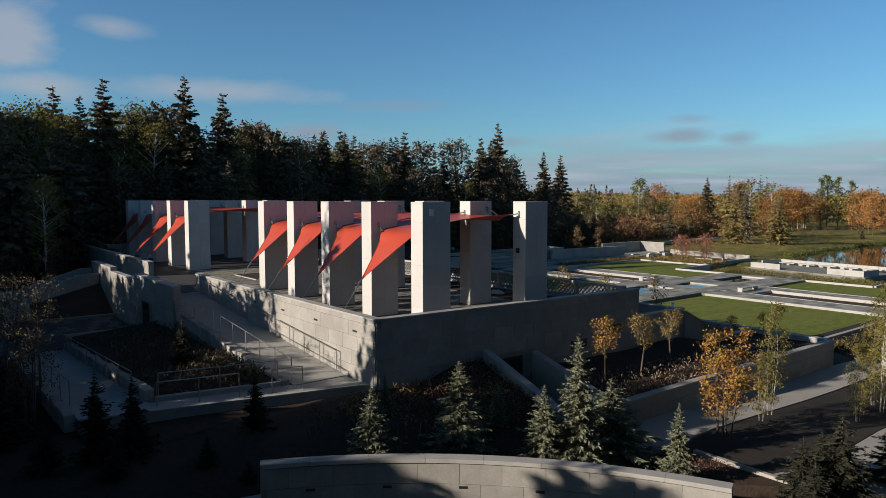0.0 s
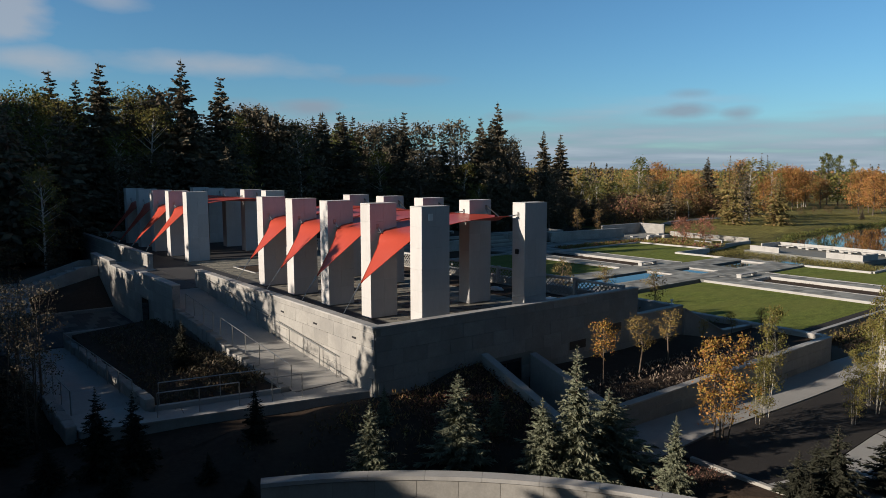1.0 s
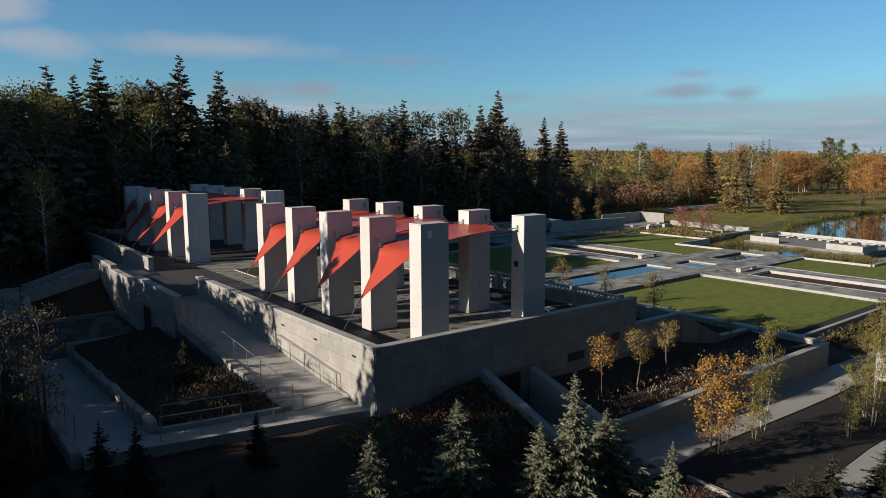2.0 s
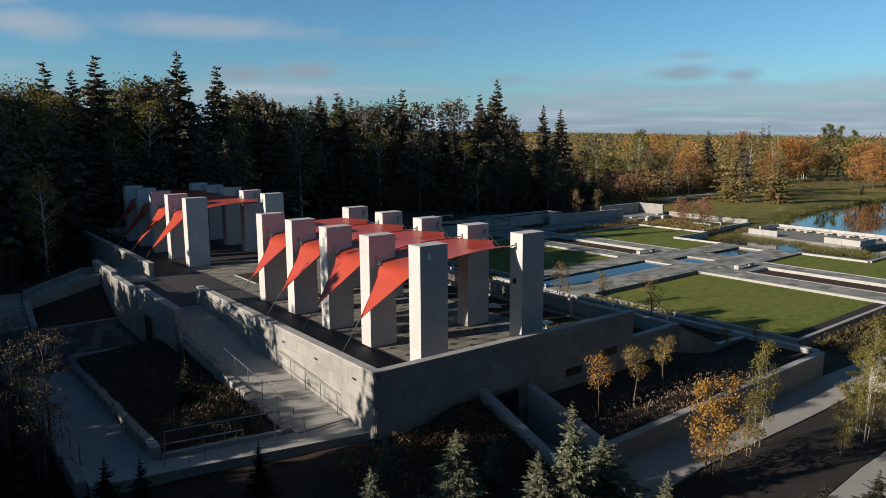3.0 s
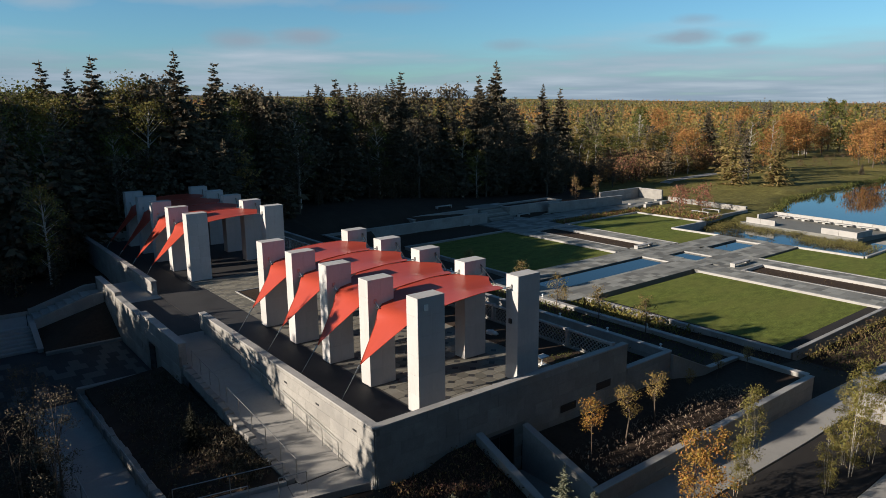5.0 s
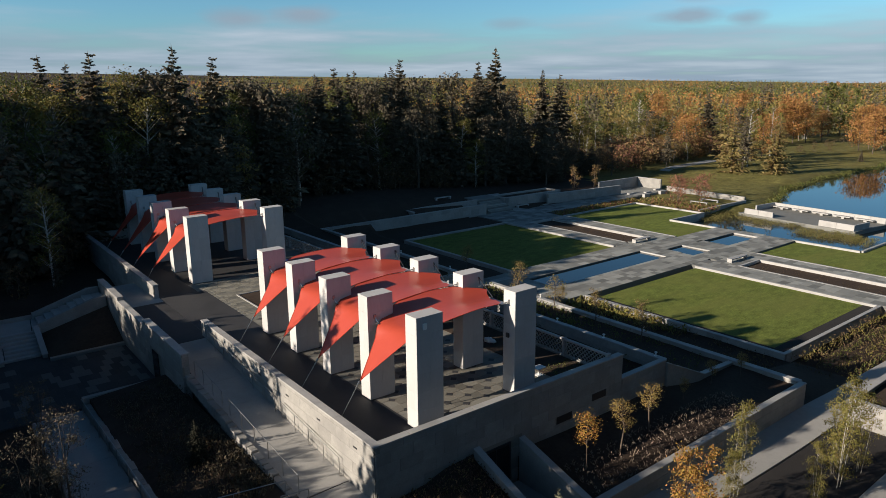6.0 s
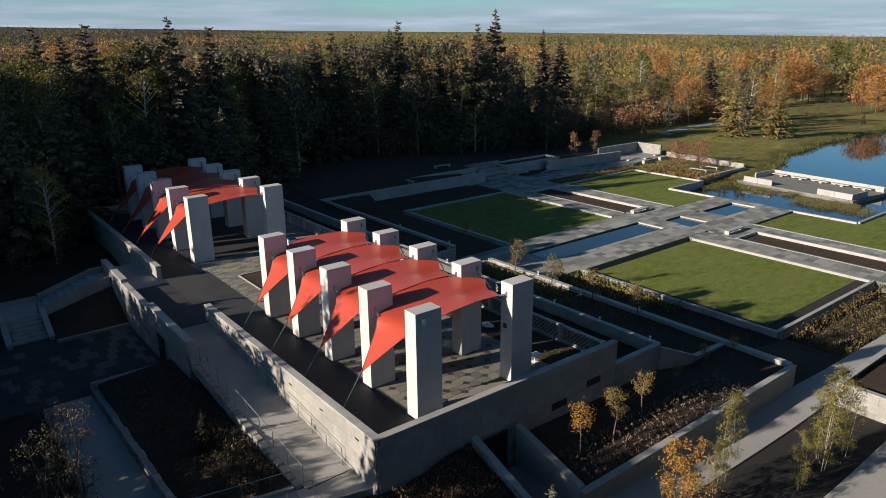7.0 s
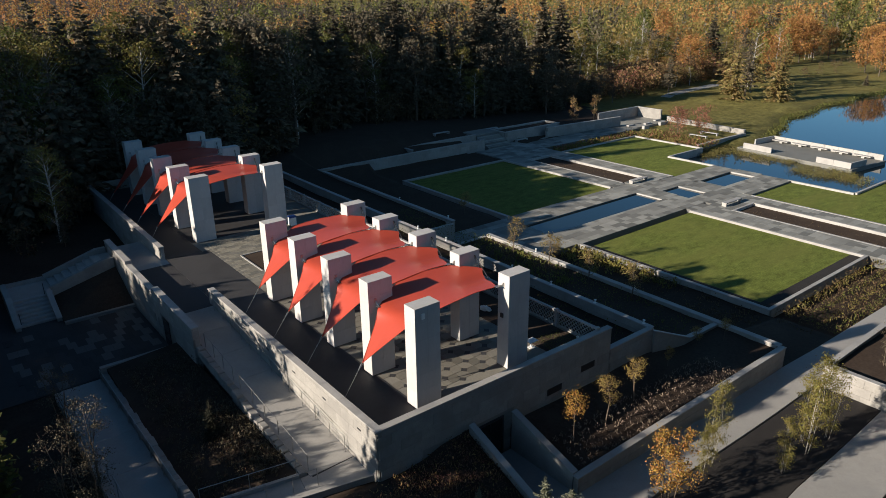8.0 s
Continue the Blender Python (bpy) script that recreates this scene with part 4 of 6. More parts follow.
path2 = strip("path", [(24.0, 7.6, 7.65), (25.0, 7.64, 10.56), (28.0, 7.78, 10.78), (32.0, 7.95, 11.06), (35.0, 8.08, 11.11), (38.0, 8.2, 11.17), (43.1, 8.4, 11.26)], -5.6, lambda x: path_z(x) - 0.03, CONCRETE)
tagged(path2, "pale concrete path with tree shade", "path", kind="structure")
mulch = strip("planting_bed", [(18.6, 12.4, 12.45), (21.2, 11.67, 14.87), (22.66, 10.3, 14.9)], -5.6, lambda x: path_z(x) - 0.03, SOIL)
tagged(mulch, "brown mulched bed below the spruces", "planting bed", kind="structure")
stub = prism("kerb", [(22.68, 10.2), (22.86, 10.2), (22.99, 14.1), (22.81, 14.1)], -5.6, lambda x, y: path_z(x) + 0.07, LIMESTONE)
tagged(stub, "short pale kerb between mulch and gravel", "kerb", kind="structure")
edge = prism("kerb", [(23.0, 11.06), (23.0, 11.21), (25.0, 10.66), (25.0, 10.5)], -5.6, lambda x, y: path_z(x) + 0.02, COPING)
tagged(edge, "narrow pale kerb at the edge of the gravel", "kerb", kind="structure")
wall("wall_right_planter", 43.1, 9.4, 43.45, 14.9, -4.9, -2.42, ("-x", "+y"), "sunlit limestone wall at the end of a planter")
wall("wall_right_planter_side", 43.47, 14.6, 58.0, 14.95, -5.6, -2.42, ("+y",), "limestone planter wall beside a path")
sign = empty("sign", (42.9, 9.2, -4.6), "red metal panel standing beside a wall", "sign")
block("board", 42.86, 8.6, -4.0, 42.92, 9.3, -2.7, RED_PAINT, sign, 0.01)
rod("post", (42.9, 8.7, -4.65), (42.9, 8.7, -2.7), 0.03, DARK_STEEL, sign)
rod("post", (42.9, 9.2, -4.65), (42.9, 9.2, -2.7), 0.03, DARK_STEEL, sign)

# ---- the garden ----
LAWN_Z = -5.22


def lawn(x0, y0, x1, y1, label):
    ob = block("lawn", x0, y0, -6.0, x1, y1, LAWN_Z, GRASS, None, 0)
    tagged(ob, label, "lawn", kind="structure")


lawn(54.7, 25.0, 72.3, 43.3, "mown green lawn with long tree shadows")
lawn(54.5, 56.2, 73.4, 77.2, "mown green lawn mostly in tree shade")
lawn(84.2, 6.0, 94.6, 42.0, "mown green lawn beside the pond")
lawn(94.6, 6.0, 104.0, 33.9, "mown green lawn beside the pond")
lawn(85.0, 54.2, 94.7, 75.2, "mown green lawn striped with shade")
lawn(94.7, 62.0, 104.0, 75.2, "mown green lawn striped with shade")
for x0, y0, x1, y1 in ((53.75, 23.8, 54.68, 43.3), (54.68, 23.8, 72.3, 24.98)):
    tagged(block("lawn_border", x0, y0, -6, x1, y1, LAWN_Z + 0.01, GRAVEL, None, 0), "dark gravel border of a lawn", "border", kind="structure")
wall("wall_lawn_west", 53.4, 23.5, 53.74, 44.1, -6.0, -4.98, ("-x",), "low limestone wall holding the lawn", unit=1.5, row=0.5)
wall("wall_lawn_south", 53.76, 23.5, 73.4, 23.78, -6.0, -5.0, ("-y",), "low limestone wall holding the lawn", unit=1.5, row=0.5)
wall("wall_lawn_north_west", 54.1, 55.9, 54.44, 77.6, -6.0, -4.98, ("-x",), "low limestone wall holding the lawn", unit=1.5, row=0.5)
wall("wall_lawn_far_end", 54.46, 77.3, 74.0, 77.6, -6.0, -4.98, ("-y",), "low limestone edge of the lawn", unit=1.5, row=0.5)
for nm, x0, y0, x1, y1 in (("kerb_a", 72.34, 23.8, 72.7, 43.4), ("kerb_b", 83.85, 6.0, 84.18, 42.0), ("kerb_c", 73.44, 56.2, 73.75, 77.28), ("kerb_d", 84.65, 54.2, 84.98, 75.4),
                           ("kerb_e", 94.62, 33.9, 94.95, 42.6), ("kerb_f", 94.95, 33.6, 104.0, 33.93), ("kerb_g", 94.72, 53.8, 95.05, 61.9), ("kerb_h", 95.05, 61.6, 104.3, 61.95), ("kerb_i", 104.02, 62.0, 104.35, 75.4), ("kerb_j", 104.02, 6.0, 104.35, 33.9), ("kerb_k", 85.0, 75.22, 104.3, 75.5)):
    tagged(block("kerb", x0, y0, -6.4, x1, y1, PLAZA + 0.03, COPING, None, 0.012), "pale stone kerb of the garden", "kerb", kind="structure")

# paved walks: rectangles on the plaza, minus pools and sunk beds
PAVED = [(39.4, 48.0, 43.9, 52.7), (43.9, 44.4, 53.3, 55.6), (53.32, 44.15, 76.9, 48.3), (53.45, 52.25, 76.9, 55.85), (74.0, 48.3, 77.2, 52.25), (76.9, 43.2, 84.0, 46.45), (76.9, 50.6, 84.0, 54.2), (80.9, 46.45, 85.3, 50.6),
         (84.0, 42.1, 94.9, 46.5), (84.0, 50.2, 94.9, 53.9), (93.3, 46.5, 95.3, 50.2),
         (72.75, 20.0, 76.2, 44.1), (81.2, 20.0, 83.8, 43.2), (76.2, 40.2, 81.2, 43.2), (73.8, 55.9, 76.4, 79.5), (81.6, 54.3, 84.6, 79.5), (76.95, 54.2, 81.6, 56.6), (72.75, 8.0, 83.8, 20.0), (84.6, 79.2, 110.3, 84.1), (76.45, 75.05, 81.55, 79.5), (73.8, 79.52, 84.58, 84.58), (82.15, 84.6, 91.38, 86.36)]
paving = block("paving_base", 53.5, 43.3, -6.0, 53.6, 43.4, -5.3, GROUT, None, 0)
tagged(paving, "grey stone paved garden walks in mixed tones", "pavement", kind="structure")
rng = random.Random(4)
far_v, far_f, made = [], [], 0
for x0, y0, x1, y1 in PAVED:
    block("bedding", x0, y0, -6.0, x1, y1, PLAZA - 0.03, GROUT, paving, 0)
    y, r = y0, 0
    while y < y1 - 0.05:
        hh = min(0.92, y1 - y)
        if y1 - y - hh < 0.3:
            hh = y1 - y
        x = x0
        first_len = True
        while x < x1 - 0.05:
            ln = rng.choice((0.92, 1.38, 1.84)) if not first_len else (0.92 if r % 2 else 1.38)
            first_len = False
            ln = min(ln, x1 - x)
            if x1 - x - ln < 0.35:
                ln = x1 - x
            if made < 300 and 53.4 <= x0 < 85 and x0 != 72.75 and y0 > 40:
                block("paver", x + 0.006, y + 0.006, PLAZA - 0.03, x + ln - 0.006, y + hh - 0.006, PLAZA + rng.choice((0, 0.003)), PAVER, paving, 0.004)
                made += 1
            else:
                b = len(far_v)
                zt = PLAZA + rng.uniform(0, 0.004)
                far_v += [(x + 0.006, y + 0.006, zt), (x + ln - 0.006, y + 0.006, zt), (x + ln - 0.006, y + hh - 0.006, zt), (x + 0.006, y + hh - 0.006, zt)]
                far_v += [(a, c, PLAZA - 0.03) for a, c, _ in far_v[b:b + 4]]
                far_f += [(b, b + 1, b + 2, b + 3)] + [(b + (k + 1) % 4, b + k, b + 4 + k, b + 4 + (k + 1) % 4) for k in range(4)]
            x += ln
        y += hh
        r += 1
PAVER_FAR = material("grey_paver_far", (0.235, 0.235, 0.215), 0.75, gloss=0.3, vary=0.42, grain=0.07, grain_scale=6, stain=0.25, stain_scale=0.4, bump=0.12, bump_scale=25, island=True)
tagged(raw("far_pavers", far_v, far_f, PAVER_FAR, paving), kind="stuff")

for x0, y0, x1, y1, z in ((52.6, 48.33, 73.97, 52.22, -5.16), (77.22, 46.48, 80.88, 50.58, -5.16), (85.35, 46.52, 93.28, 50.18, -5.2)):
    pool = empty("pool", (x0, y0, z), "still shallow pool let into the paving", "pool", kind="structure")
    block("basin", x0, y0, -6.0, x1, y1, z - 0.12, PAVER_DARK, pool, 0)
    raw("pool_water", [(x0, y0, z), (x1, y0, z), (x1, y1, z), (x0, y1, z)], [(0, 1, 2, 3)], WATER, pool)
    block("pool_edge", x1 - 0.16, y0, -5.6, x1, y1, PLAZA + 0.012, COPING, pool, 0.005)
# sunk planting beds on the cross walk
for x0, y0, x1, y1 in ((76.2, 20.0, 81.2, 40.2), (76.4, 56.6, 81.6, 75.0)):
    tagged(block("planting_bed", x0 + 0.3, y0, -6.4, x1 - 0.3, y1 - 0.3, -5.3, SOIL, None, 0), "brown sunk planting bed between walks", "planting bed", kind="structure")
    for a, b, c, d in ((x0, y0, x0 + 0.3, y1), (x1 - 0.3, y0, x1, y1), (x0 + 0.3, y1 - 0.3, x1 - 0.3, y1)):
        tagged(block("kerb", a, b, -6.0, c, d, PLAZA + 0.03, COPING, None, 0.012), "pale stone kerb of a sunk bed", "kerb", kind="structure")
build_bench(76.9, 41.3, PLAZA, 3.6, 0.65, "pale stone bench at the garden crossing")
build_bench(76.9, 55.2, PLAZA, 3.4, 0.65, "pale stone bench at the garden crossing")

# pond with the viewing deck
deck = empty("deck", (114, 48, LAKE), "low grey deck over the pond with pale parapets", "deck")
block("platform", 108.4, 38.9, -6.5, 118.3, 58.4, -5.62, PAVER, deck, 0.02)
for a, b, c, d in ((117.85, 39.2, 118.1, 58.0), (108.6, 52.2, 108.88, 57.4), (108.6, 39.2, 108.88, 44.6), (108.9, 39.2, 113.0, 39.46), (112.6, 57.74, 117.83, 58.0)):
    n = max(1, round(max(c - a, d - b) / 2.4))
    for k in range(n):
        if c - a > d - b:
            block("parapet", a + (c - a) * k / n + 0.012, b, -5.62, a + (c - a) * (k + 1) / n - 0.012, d, -4.72, COPING, deck, 0.012)
        else:
            block("parapet", a, b + (d - b) * k / n + 0.012, -5.62, c, b + (d - b) * (k + 1) / n - 0.012, -4.72, COPING, deck, 0.012)
for k in range(5):
    block("seat", 116.8, 40.6 + 3.5 * k, -5.3, 117.6, 43.4 + 3.5 * k, -5.16, COPING, deck, 0.01)
    block("support", 117.0, 41.6 + 3.5 * k, -5.62, 117.5, 42.1 + 3.5 * k, -5.3, COPING, deck, 0.01)

deck.location, deck.rotation_euler = (116.2, 48.8, LAKE), (0, 0, -0.1)

# ---- north side of the garden ----
wall("wall_garden_north", 45.0, 85.2, 76.5, 85.6, -5.6, -3.38, ("-y",), "long low stone wall on the shaded garden side", unit=1.8, row=0.8)
wall("wall_garden_upper", 62.0, 88.0, 76.9, 88.4, -4.4, -3.02, ("-y",), "low stone wall on the shaded garden side", unit=1.8, row=0.8)
wall("wall_garden_return", 61.6, 85.7, 61.98, 88.4, -4.4, -3.06, ("-x",), "low stone wall on the shaded garden side", unit=1.8, row=0.8)
wall("wall_box_front", 82.6, 86.4, 95.7, 86.8, -5.6, -3.1, ("-y", "-x"), "stone planter wall on the garden edge", unit=1.8, row=0.8)
wall("wall_box_side", 82.2, 86.4, 82.58, 90.2, -5.6, -3.1, ("-x",), "stone planter wall on the garden edge", unit=1.8, row=0.8)
wall("wall_box_back", 82.6, 89.8, 95.7, 90.2, -5.6, -3.1, ("-y",), "stone planter wall on the garden edge", unit=1.8, row=0.8)
wall("wall_box_end", 95.72, 86.4, 96.1, 90.2, -5.6, -3.1, ("-x", "+x"), "stone planter wall on the garden edge", unit=1.8, row=0.8)
tagged(block("planting_bed", 82.6, 86.82, -5.4, 95.7, 89.78, -3.4, SOIL, None, 0), "dark soil in a raised stone planter", "planting bed", kind="structure")
far_wall = wall("wall_garden_far", 91.4, 84.2, 110.2, 84.6, -5.6, -3.25, ("-y", "-x"), "long stone wall behind the far walk", unit=1.8, row=0.8)
far_wall.rotation_euler.z = -0.1
wall("wall_far_corner", 108.9, 87.6, 121.9, 88.0, -5.6, -3.0, ("-y", "-x"), "stone wall of a far sitting court", unit=1.8, row=0.8)
wall("wall_far_corner_side", 121.2, 81.9, 121.6, 87.5, -5.6, -3.0, ("-x", "-y"), "stone wall of a far sitting court", unit=1.8, row=0.8)
shrub_wall = wall("wall_shrubs", 121.9, 63.7, 122.3, 81.5, -6.6, -4.45, ("-x", "-y"), "long low stone wall behind russet shrubs", unit=1.8, row=0.8)
shrub_wall.rotation_euler.z = -0.1
tagged(block("court_paving", 110.3, 79.9, -5.6, 121.1, 87.5, PLAZA, PAVER, None, 0), "grey paved far sitting court", "pavement", kind="structure")
for x0, y0, lx in ((70.0, 90.6, 3.2), (82.6, 91.6, 2.8), (84.0, 85.2, 2.7)):
    build_bench(x0, y0, ground_z(x0, y0) if y0 > 86 else PLAZA, lx, 0.6, "pale stone bench on the shaded garden side")
for k in range(11):
    st = block("step", 76.95, 84.6 + 0.36 * k, -5.9, 82.1, 84.96 + 0.36 * k if k < 10 else 91.6, PLAZA + 0.17 * (k + 1), PAVER, None, 0.006)
    tagged(st, "grey stone step of a wide garden stair", "step", "steps of the garden stair", "structure")
wall("wall_water_south", 105.5, 63.2, 120.7, 63.6, -6.6, -4.9, ("-y", "-x"), "stone wall at the water's edge", unit=1.8, row=0.8)
for x0, y0 in ((112.0, 79.0), (114.5, 80.5), (117.5, 79.2), (110.5, 81.5), (119.0, 81.5)):
    tagged(block("stone_block", x0, y0, -5.4, x0 + 1.6, y0 + 0.6, -4.75, COPING, None, 0.02), "pale stone seat block in the far court", "stone block", "stone seat blocks")
for x0, y0 in ((111.7, 65.7), (115.4, 65.8)):
    build_bench(x0, y0, -5.2, 0.5, 3.4, "pale stone bench among russet shrubs")

# ---- small lamps and things ----


def build_wall_light(x, y, z):
    lamp = empty("wall_light", (x, y, z), "small white lamp post on a stone wall", "light", "small wall lights")
    block("foot", x - 0.09, y - 0.09, z, x + 0.09, y + 0.09, z + 0.03, WHITE_PAINT, lamp, 0.005)
    rod("stem", (x, y, z + 0.03), (x, y, z + 0.22), 0.045, WHITE_PAINT, lamp, n=8)
    block("lamp_head", x - 0.075, y - 0.075, z + 0.20, x + 0.075, y + 0.075, z + 0.28, WHITE_PAINT, lamp, 0.02)


for y in (23.5, 27.6, 31.8, 36.0, 40.2, 44.4, 48.6):
    build_wall_light(35.62, y, -0.42)
for y in (30.0, 41.0, 54.0, 63.0):
    build_wall_light(43.52, y, -2.42)
build_wall_light(29.5, 23.9, 0.27)
bin_ = empty("litter_bin", (26.3, 55.4, FLOOR), "blue and white litter bin on the terrace", "bin")
BLUE = material("blue_plastic", (0.02, 0.06, 0.25), 0.4, grain=0.04)
block("body", 26.0, 55.1, FLOOR, 26.6, 55.7, FLOOR + 0.75, WHITE_PAINT, bin_, 0.04)
block("lid", 25.97, 55.07, FLOOR + 0.75, 26.63, 55.73, FLOOR + 0.9, BLUE, bin_, 0.04)

# ---- trees and plants ----


def leaves(name, centres, dirs, length, width, mat, parent=None, at=(0, 0, 0), label="", rng=None, flat=0.0, facing=None):
    """Many small four-cornered leaves: centre, direction, length and width each; facing turns their faces outwards."""
    rng = rng or np.random.default_rng(1)
    c = np.asarray(centres, float)
    n = len(c)
    d = np.asarray(dirs, float)
    d = d / (np.linalg.norm(d, axis=1, keepdims=True) + 1e-9)
    side = rng.normal(size=(n, 3))
    side[:, 2] *= 1 - flat
    if facing is not None:
        f = facing / (np.linalg.norm(facing, axis=1, keepdims=True) + 1e-9) + rng.normal(0, 0.45, (n, 3))
        side = np.cross(f, d)
    side -= d * (side * d).sum(1, keepdims=True)
    side /= np.linalg.norm(side, axis=1, keepdims=True) + 1e-9
    L = (np.broadcast_to(length, n) / 2)[:, None]
    Wd = (np.broadcast_to(width, n) / 2)[:, None]
    v = np.empty((n, 4, 3))
    v[:, 0], v[:, 1], v[:, 2], v[:, 3] = c - d * L, c + side * Wd - d * L * 0.1, c + d * L, c - side * Wd - d * L * 0.1
    me = bpy.data.meshes.new(name)
    me.vertices.add(4 * n)
    me.vertices.foreach_set("co", v.reshape(-1))
    me.loops.add(4 * n)
    me.loops.foreach_set("vertex_index", np.arange(4 * n))
    me.polygons.add(n)
    me.polygons.foreach_set("loop_start", np.arange(0, 4 * n, 4))
    me.polygons.foreach_set("loop_total", np.full(n, 4))
    me.update()
    me.validate()
    return put(name, me, mat, parent, at, label)


def spruce(h, r, seed, mat, detail=1.0, low=0.04, label="", name="spruce_tree", ragged=0.25, fine=1.0, hang=0.18, full=1.0, flat=0.2, taper=0.0):
    """A conifer: tapered trunk and whorls of drooping boughs set with needle twigs."""
    rng = np.random.default_rng(seed)
    tree = empty(name, (0, 0, 0), label, "spruce")
    bm = bmesh.new()
    tube(bm, (0, 0, -0.4), (0, 0, h * 0.97), 0.018 * h + 0.02, 0.008, 7)
    part("trunk", bm, BARK, tree)
    C, D, LN, WD = [], [], [], []
    levels = int(17 * detail + 8)
    for k in range(levels):
        u = low + (0.985 - low) * (k / (levels - 1)) ** 0.92
        reach = r * (1 - u) ** (0.82 if hang < 0.34 else 0.84) * (1.0 if u > 0.15 else 0.85) + 0.02 * r
        nb = max(4, int((5 + 5 * (1 - u)) * (0.6 + 0.4 * detail)))
        a0 = rng.uniform(0, 6.28)
        for b in range(nb):
            a = a0 + 6.283 * b / nb + rng.normal(0, 0.18)
            R = reach * (1 + rng.normal(0, ragged))
            R = max(0.05 * r, R)
            z0 = u * h + rng.normal(0, (0.012 + 0.03 * (hang - 0.18)) * h)
            nt = max(2, int((3 + 7 * (1 - u)) * detail * fine))
            out = np.array((math.cos(a), math.sin(a), 0.0))
            lat = np.array((-math.sin(a), math.cos(a), 0.0))
            for j in range(nt):
                t = (j + 0.6) / nt
                droop = -0.30 * R * t + 0.22 * R * t * t + (0.25 * R * t if u > 0.75 else 0)
                p = out * R * t + np.array((0, 0, z0 + droop))
                for s in (-1, 1):
                    d = out * rng.uniform(0.6, 1.1) + lat * s * rng.uniform(0.4, 1.0) + np.array((0, 0, rng.normal(-hang, 0.2 + 0.5 * (hang - 0.18))))
                    ln = (0.42 * R * (1 - 0.55 * t) + 0.10 * r * min(1.0, 0.25 + 1.6 * (1 - u))) * rng.uniform(0.7, 1.2) * (1 + taper * u) / fine ** 0.6
                    C.append(p + d / np.linalg.norm(d) * ln * 0.4)
                    D.append(d)
                    LN.append(ln)
                    WD.append(ln * rng.uniform(0.26, 0.42) * full * (1 + taper * u) / fine ** 0.5)
        for b in range(8):      # dense inner twigs round the trunk
            a = rng.uniform(0, 6.28)
            out = np.array((math.cos(a), math.sin(a), -0.25))
            C.append(out * reach * 0.34 + np.array((0, 0, u * h)))
            D.append(out + rng.normal(0, 0.25, 3))
            LN.append(reach * 0.5 + 0.03 * r), WD.append(reach * 0.2 + 0.02 * r)
    C.append((0, 0, h * 0.98)), D.append((0, 0, 1)), LN.append(h * 0.07), WD.append(h * 0.012)
    leaves("crown", C, D, np.array(LN), np.array(WD), mat, tree, rng=rng, flat=flat)
    return tree


def limb_tree(h, r, seed, mat, leaf, count, label, name="broadleaf_tree", bark=None, bare=0.3, clumps=26, stems=1, category="tree", top=1.0, thick=1.0, inner=0):
    """A broadleaf: forked tapered limbs and a crown of leaf clumps with gaps."""
    rng = np.random.default_rng(seed)
    tree = empty(name, (0, 0, 0), label, category)
    bm = bmesh.new()
    cl = []
    for s in range(stems):
        a = rng.uniform(0, 6.28)
        off = np.array((math.cos(a), math.sin(a), 0)) * (0.0 if stems == 1 else 0.16 * r)
        lean = np.array((math.cos(a), math.sin(a), 0)) * (0.0 if stems == 1 else 0.3 * r)
        rad = (0.012 * h + 0.015) * thick / (stems ** 0.5)
        p0, p1, p2 = off + (0, 0, -0.4), off + lean * 0.5 + (rng.normal(0, 0.02 * h), rng.normal(0, 0.02 * h), h * 0.5), off + lean + (rng.normal(0, 0.03 * h), rng.normal(0, 0.03 * h), h * 0.93)
        tube(bm, p0, p1, rad, rad * 0.65, 7)
        tube(bm, p1, p2, rad * 0.65, rad * 0.15, 6)
        for k in range(clumps // stems):
            u = bare + (1 - bare) * (k + rng.uniform(0, 1)) / (clumps // stems)
            base_p = (p0 + (p1 - p0) * (u / 0.5)) if u < 0.5 else (p1 + (p2 - p1) * min(1, (u - 0.5) / 0.45))
            prof = math.sin(math.pi * min(1, max(0.08, (u - bare) / (1 - bare) * 0.82 + 0.12))) ** 0.7 * top
            b = rng.uniform(0, 6.28)
            R = r * prof * rng.uniform(0.35, 1.0)
            end = base_p + np.array((math.cos(b) * R, math.sin(b) * R, R * rng.uniform(0.15, 0.6)))
            start = base_p - np.array((0, 0, 0.05 * h))
            tube(bm, start, end, rad * 0.28, rad * 0.06, 4)
            cl.append((end, 0.16 * r + 0.22 * r * rng.uniform(0.4, 1.0)))
    part("trunk", bm, bark or BARK, tree)
    n_each = max(3, count // len(cl))
    C, out = [], []
    axis = np.array((0, 0, h * (bare + 0.35 * (1 - bare))))
    for c, s in cl:
        q = rng.normal(0, 1, (n_each, 3)) * s * np.array((1, 1, 0.72)) * 0.62
        C.append(c + q)
        out.append(q / s + 0.9 * (c - axis) / (np.linalg.norm(c - axis) + 1e-6))
    C, out = np.concatenate(C), np.concatenate(out)
    D = rng.normal(size=C.shape)
    ln = leaf * rng.uniform(0.6, 1.3, len(C))
    if inner:      # broader sprays in the heart of each clump
        I = np.concatenate([c + rng.normal(0, 1, (inner, 3)) * s * 0.3 for c, s in cl])
        C, ln = np.concatenate([C, I]), np.concatenate([ln, leaf * rng.uniform(1.2, 1.8, len(I))])
        D = np.concatenate([D, rng.normal(size=I.shape)])
        out = np.concatenate([out, I - axis])
    leaves("crown", C, D, ln, ln * rng.uniform(0.5, 0.8, len(C)), mat, tree, rng=rng, facing=out)
    return tree


def plant(proto, x, y, z, scale=1.0, turn=0.0, tall=1.0, lean=0.0):
    c = copy_thing(proto, pose(x, y, z, lean, 0, turn))
    c.scale = (scale, scale, scale * tall)
    return c


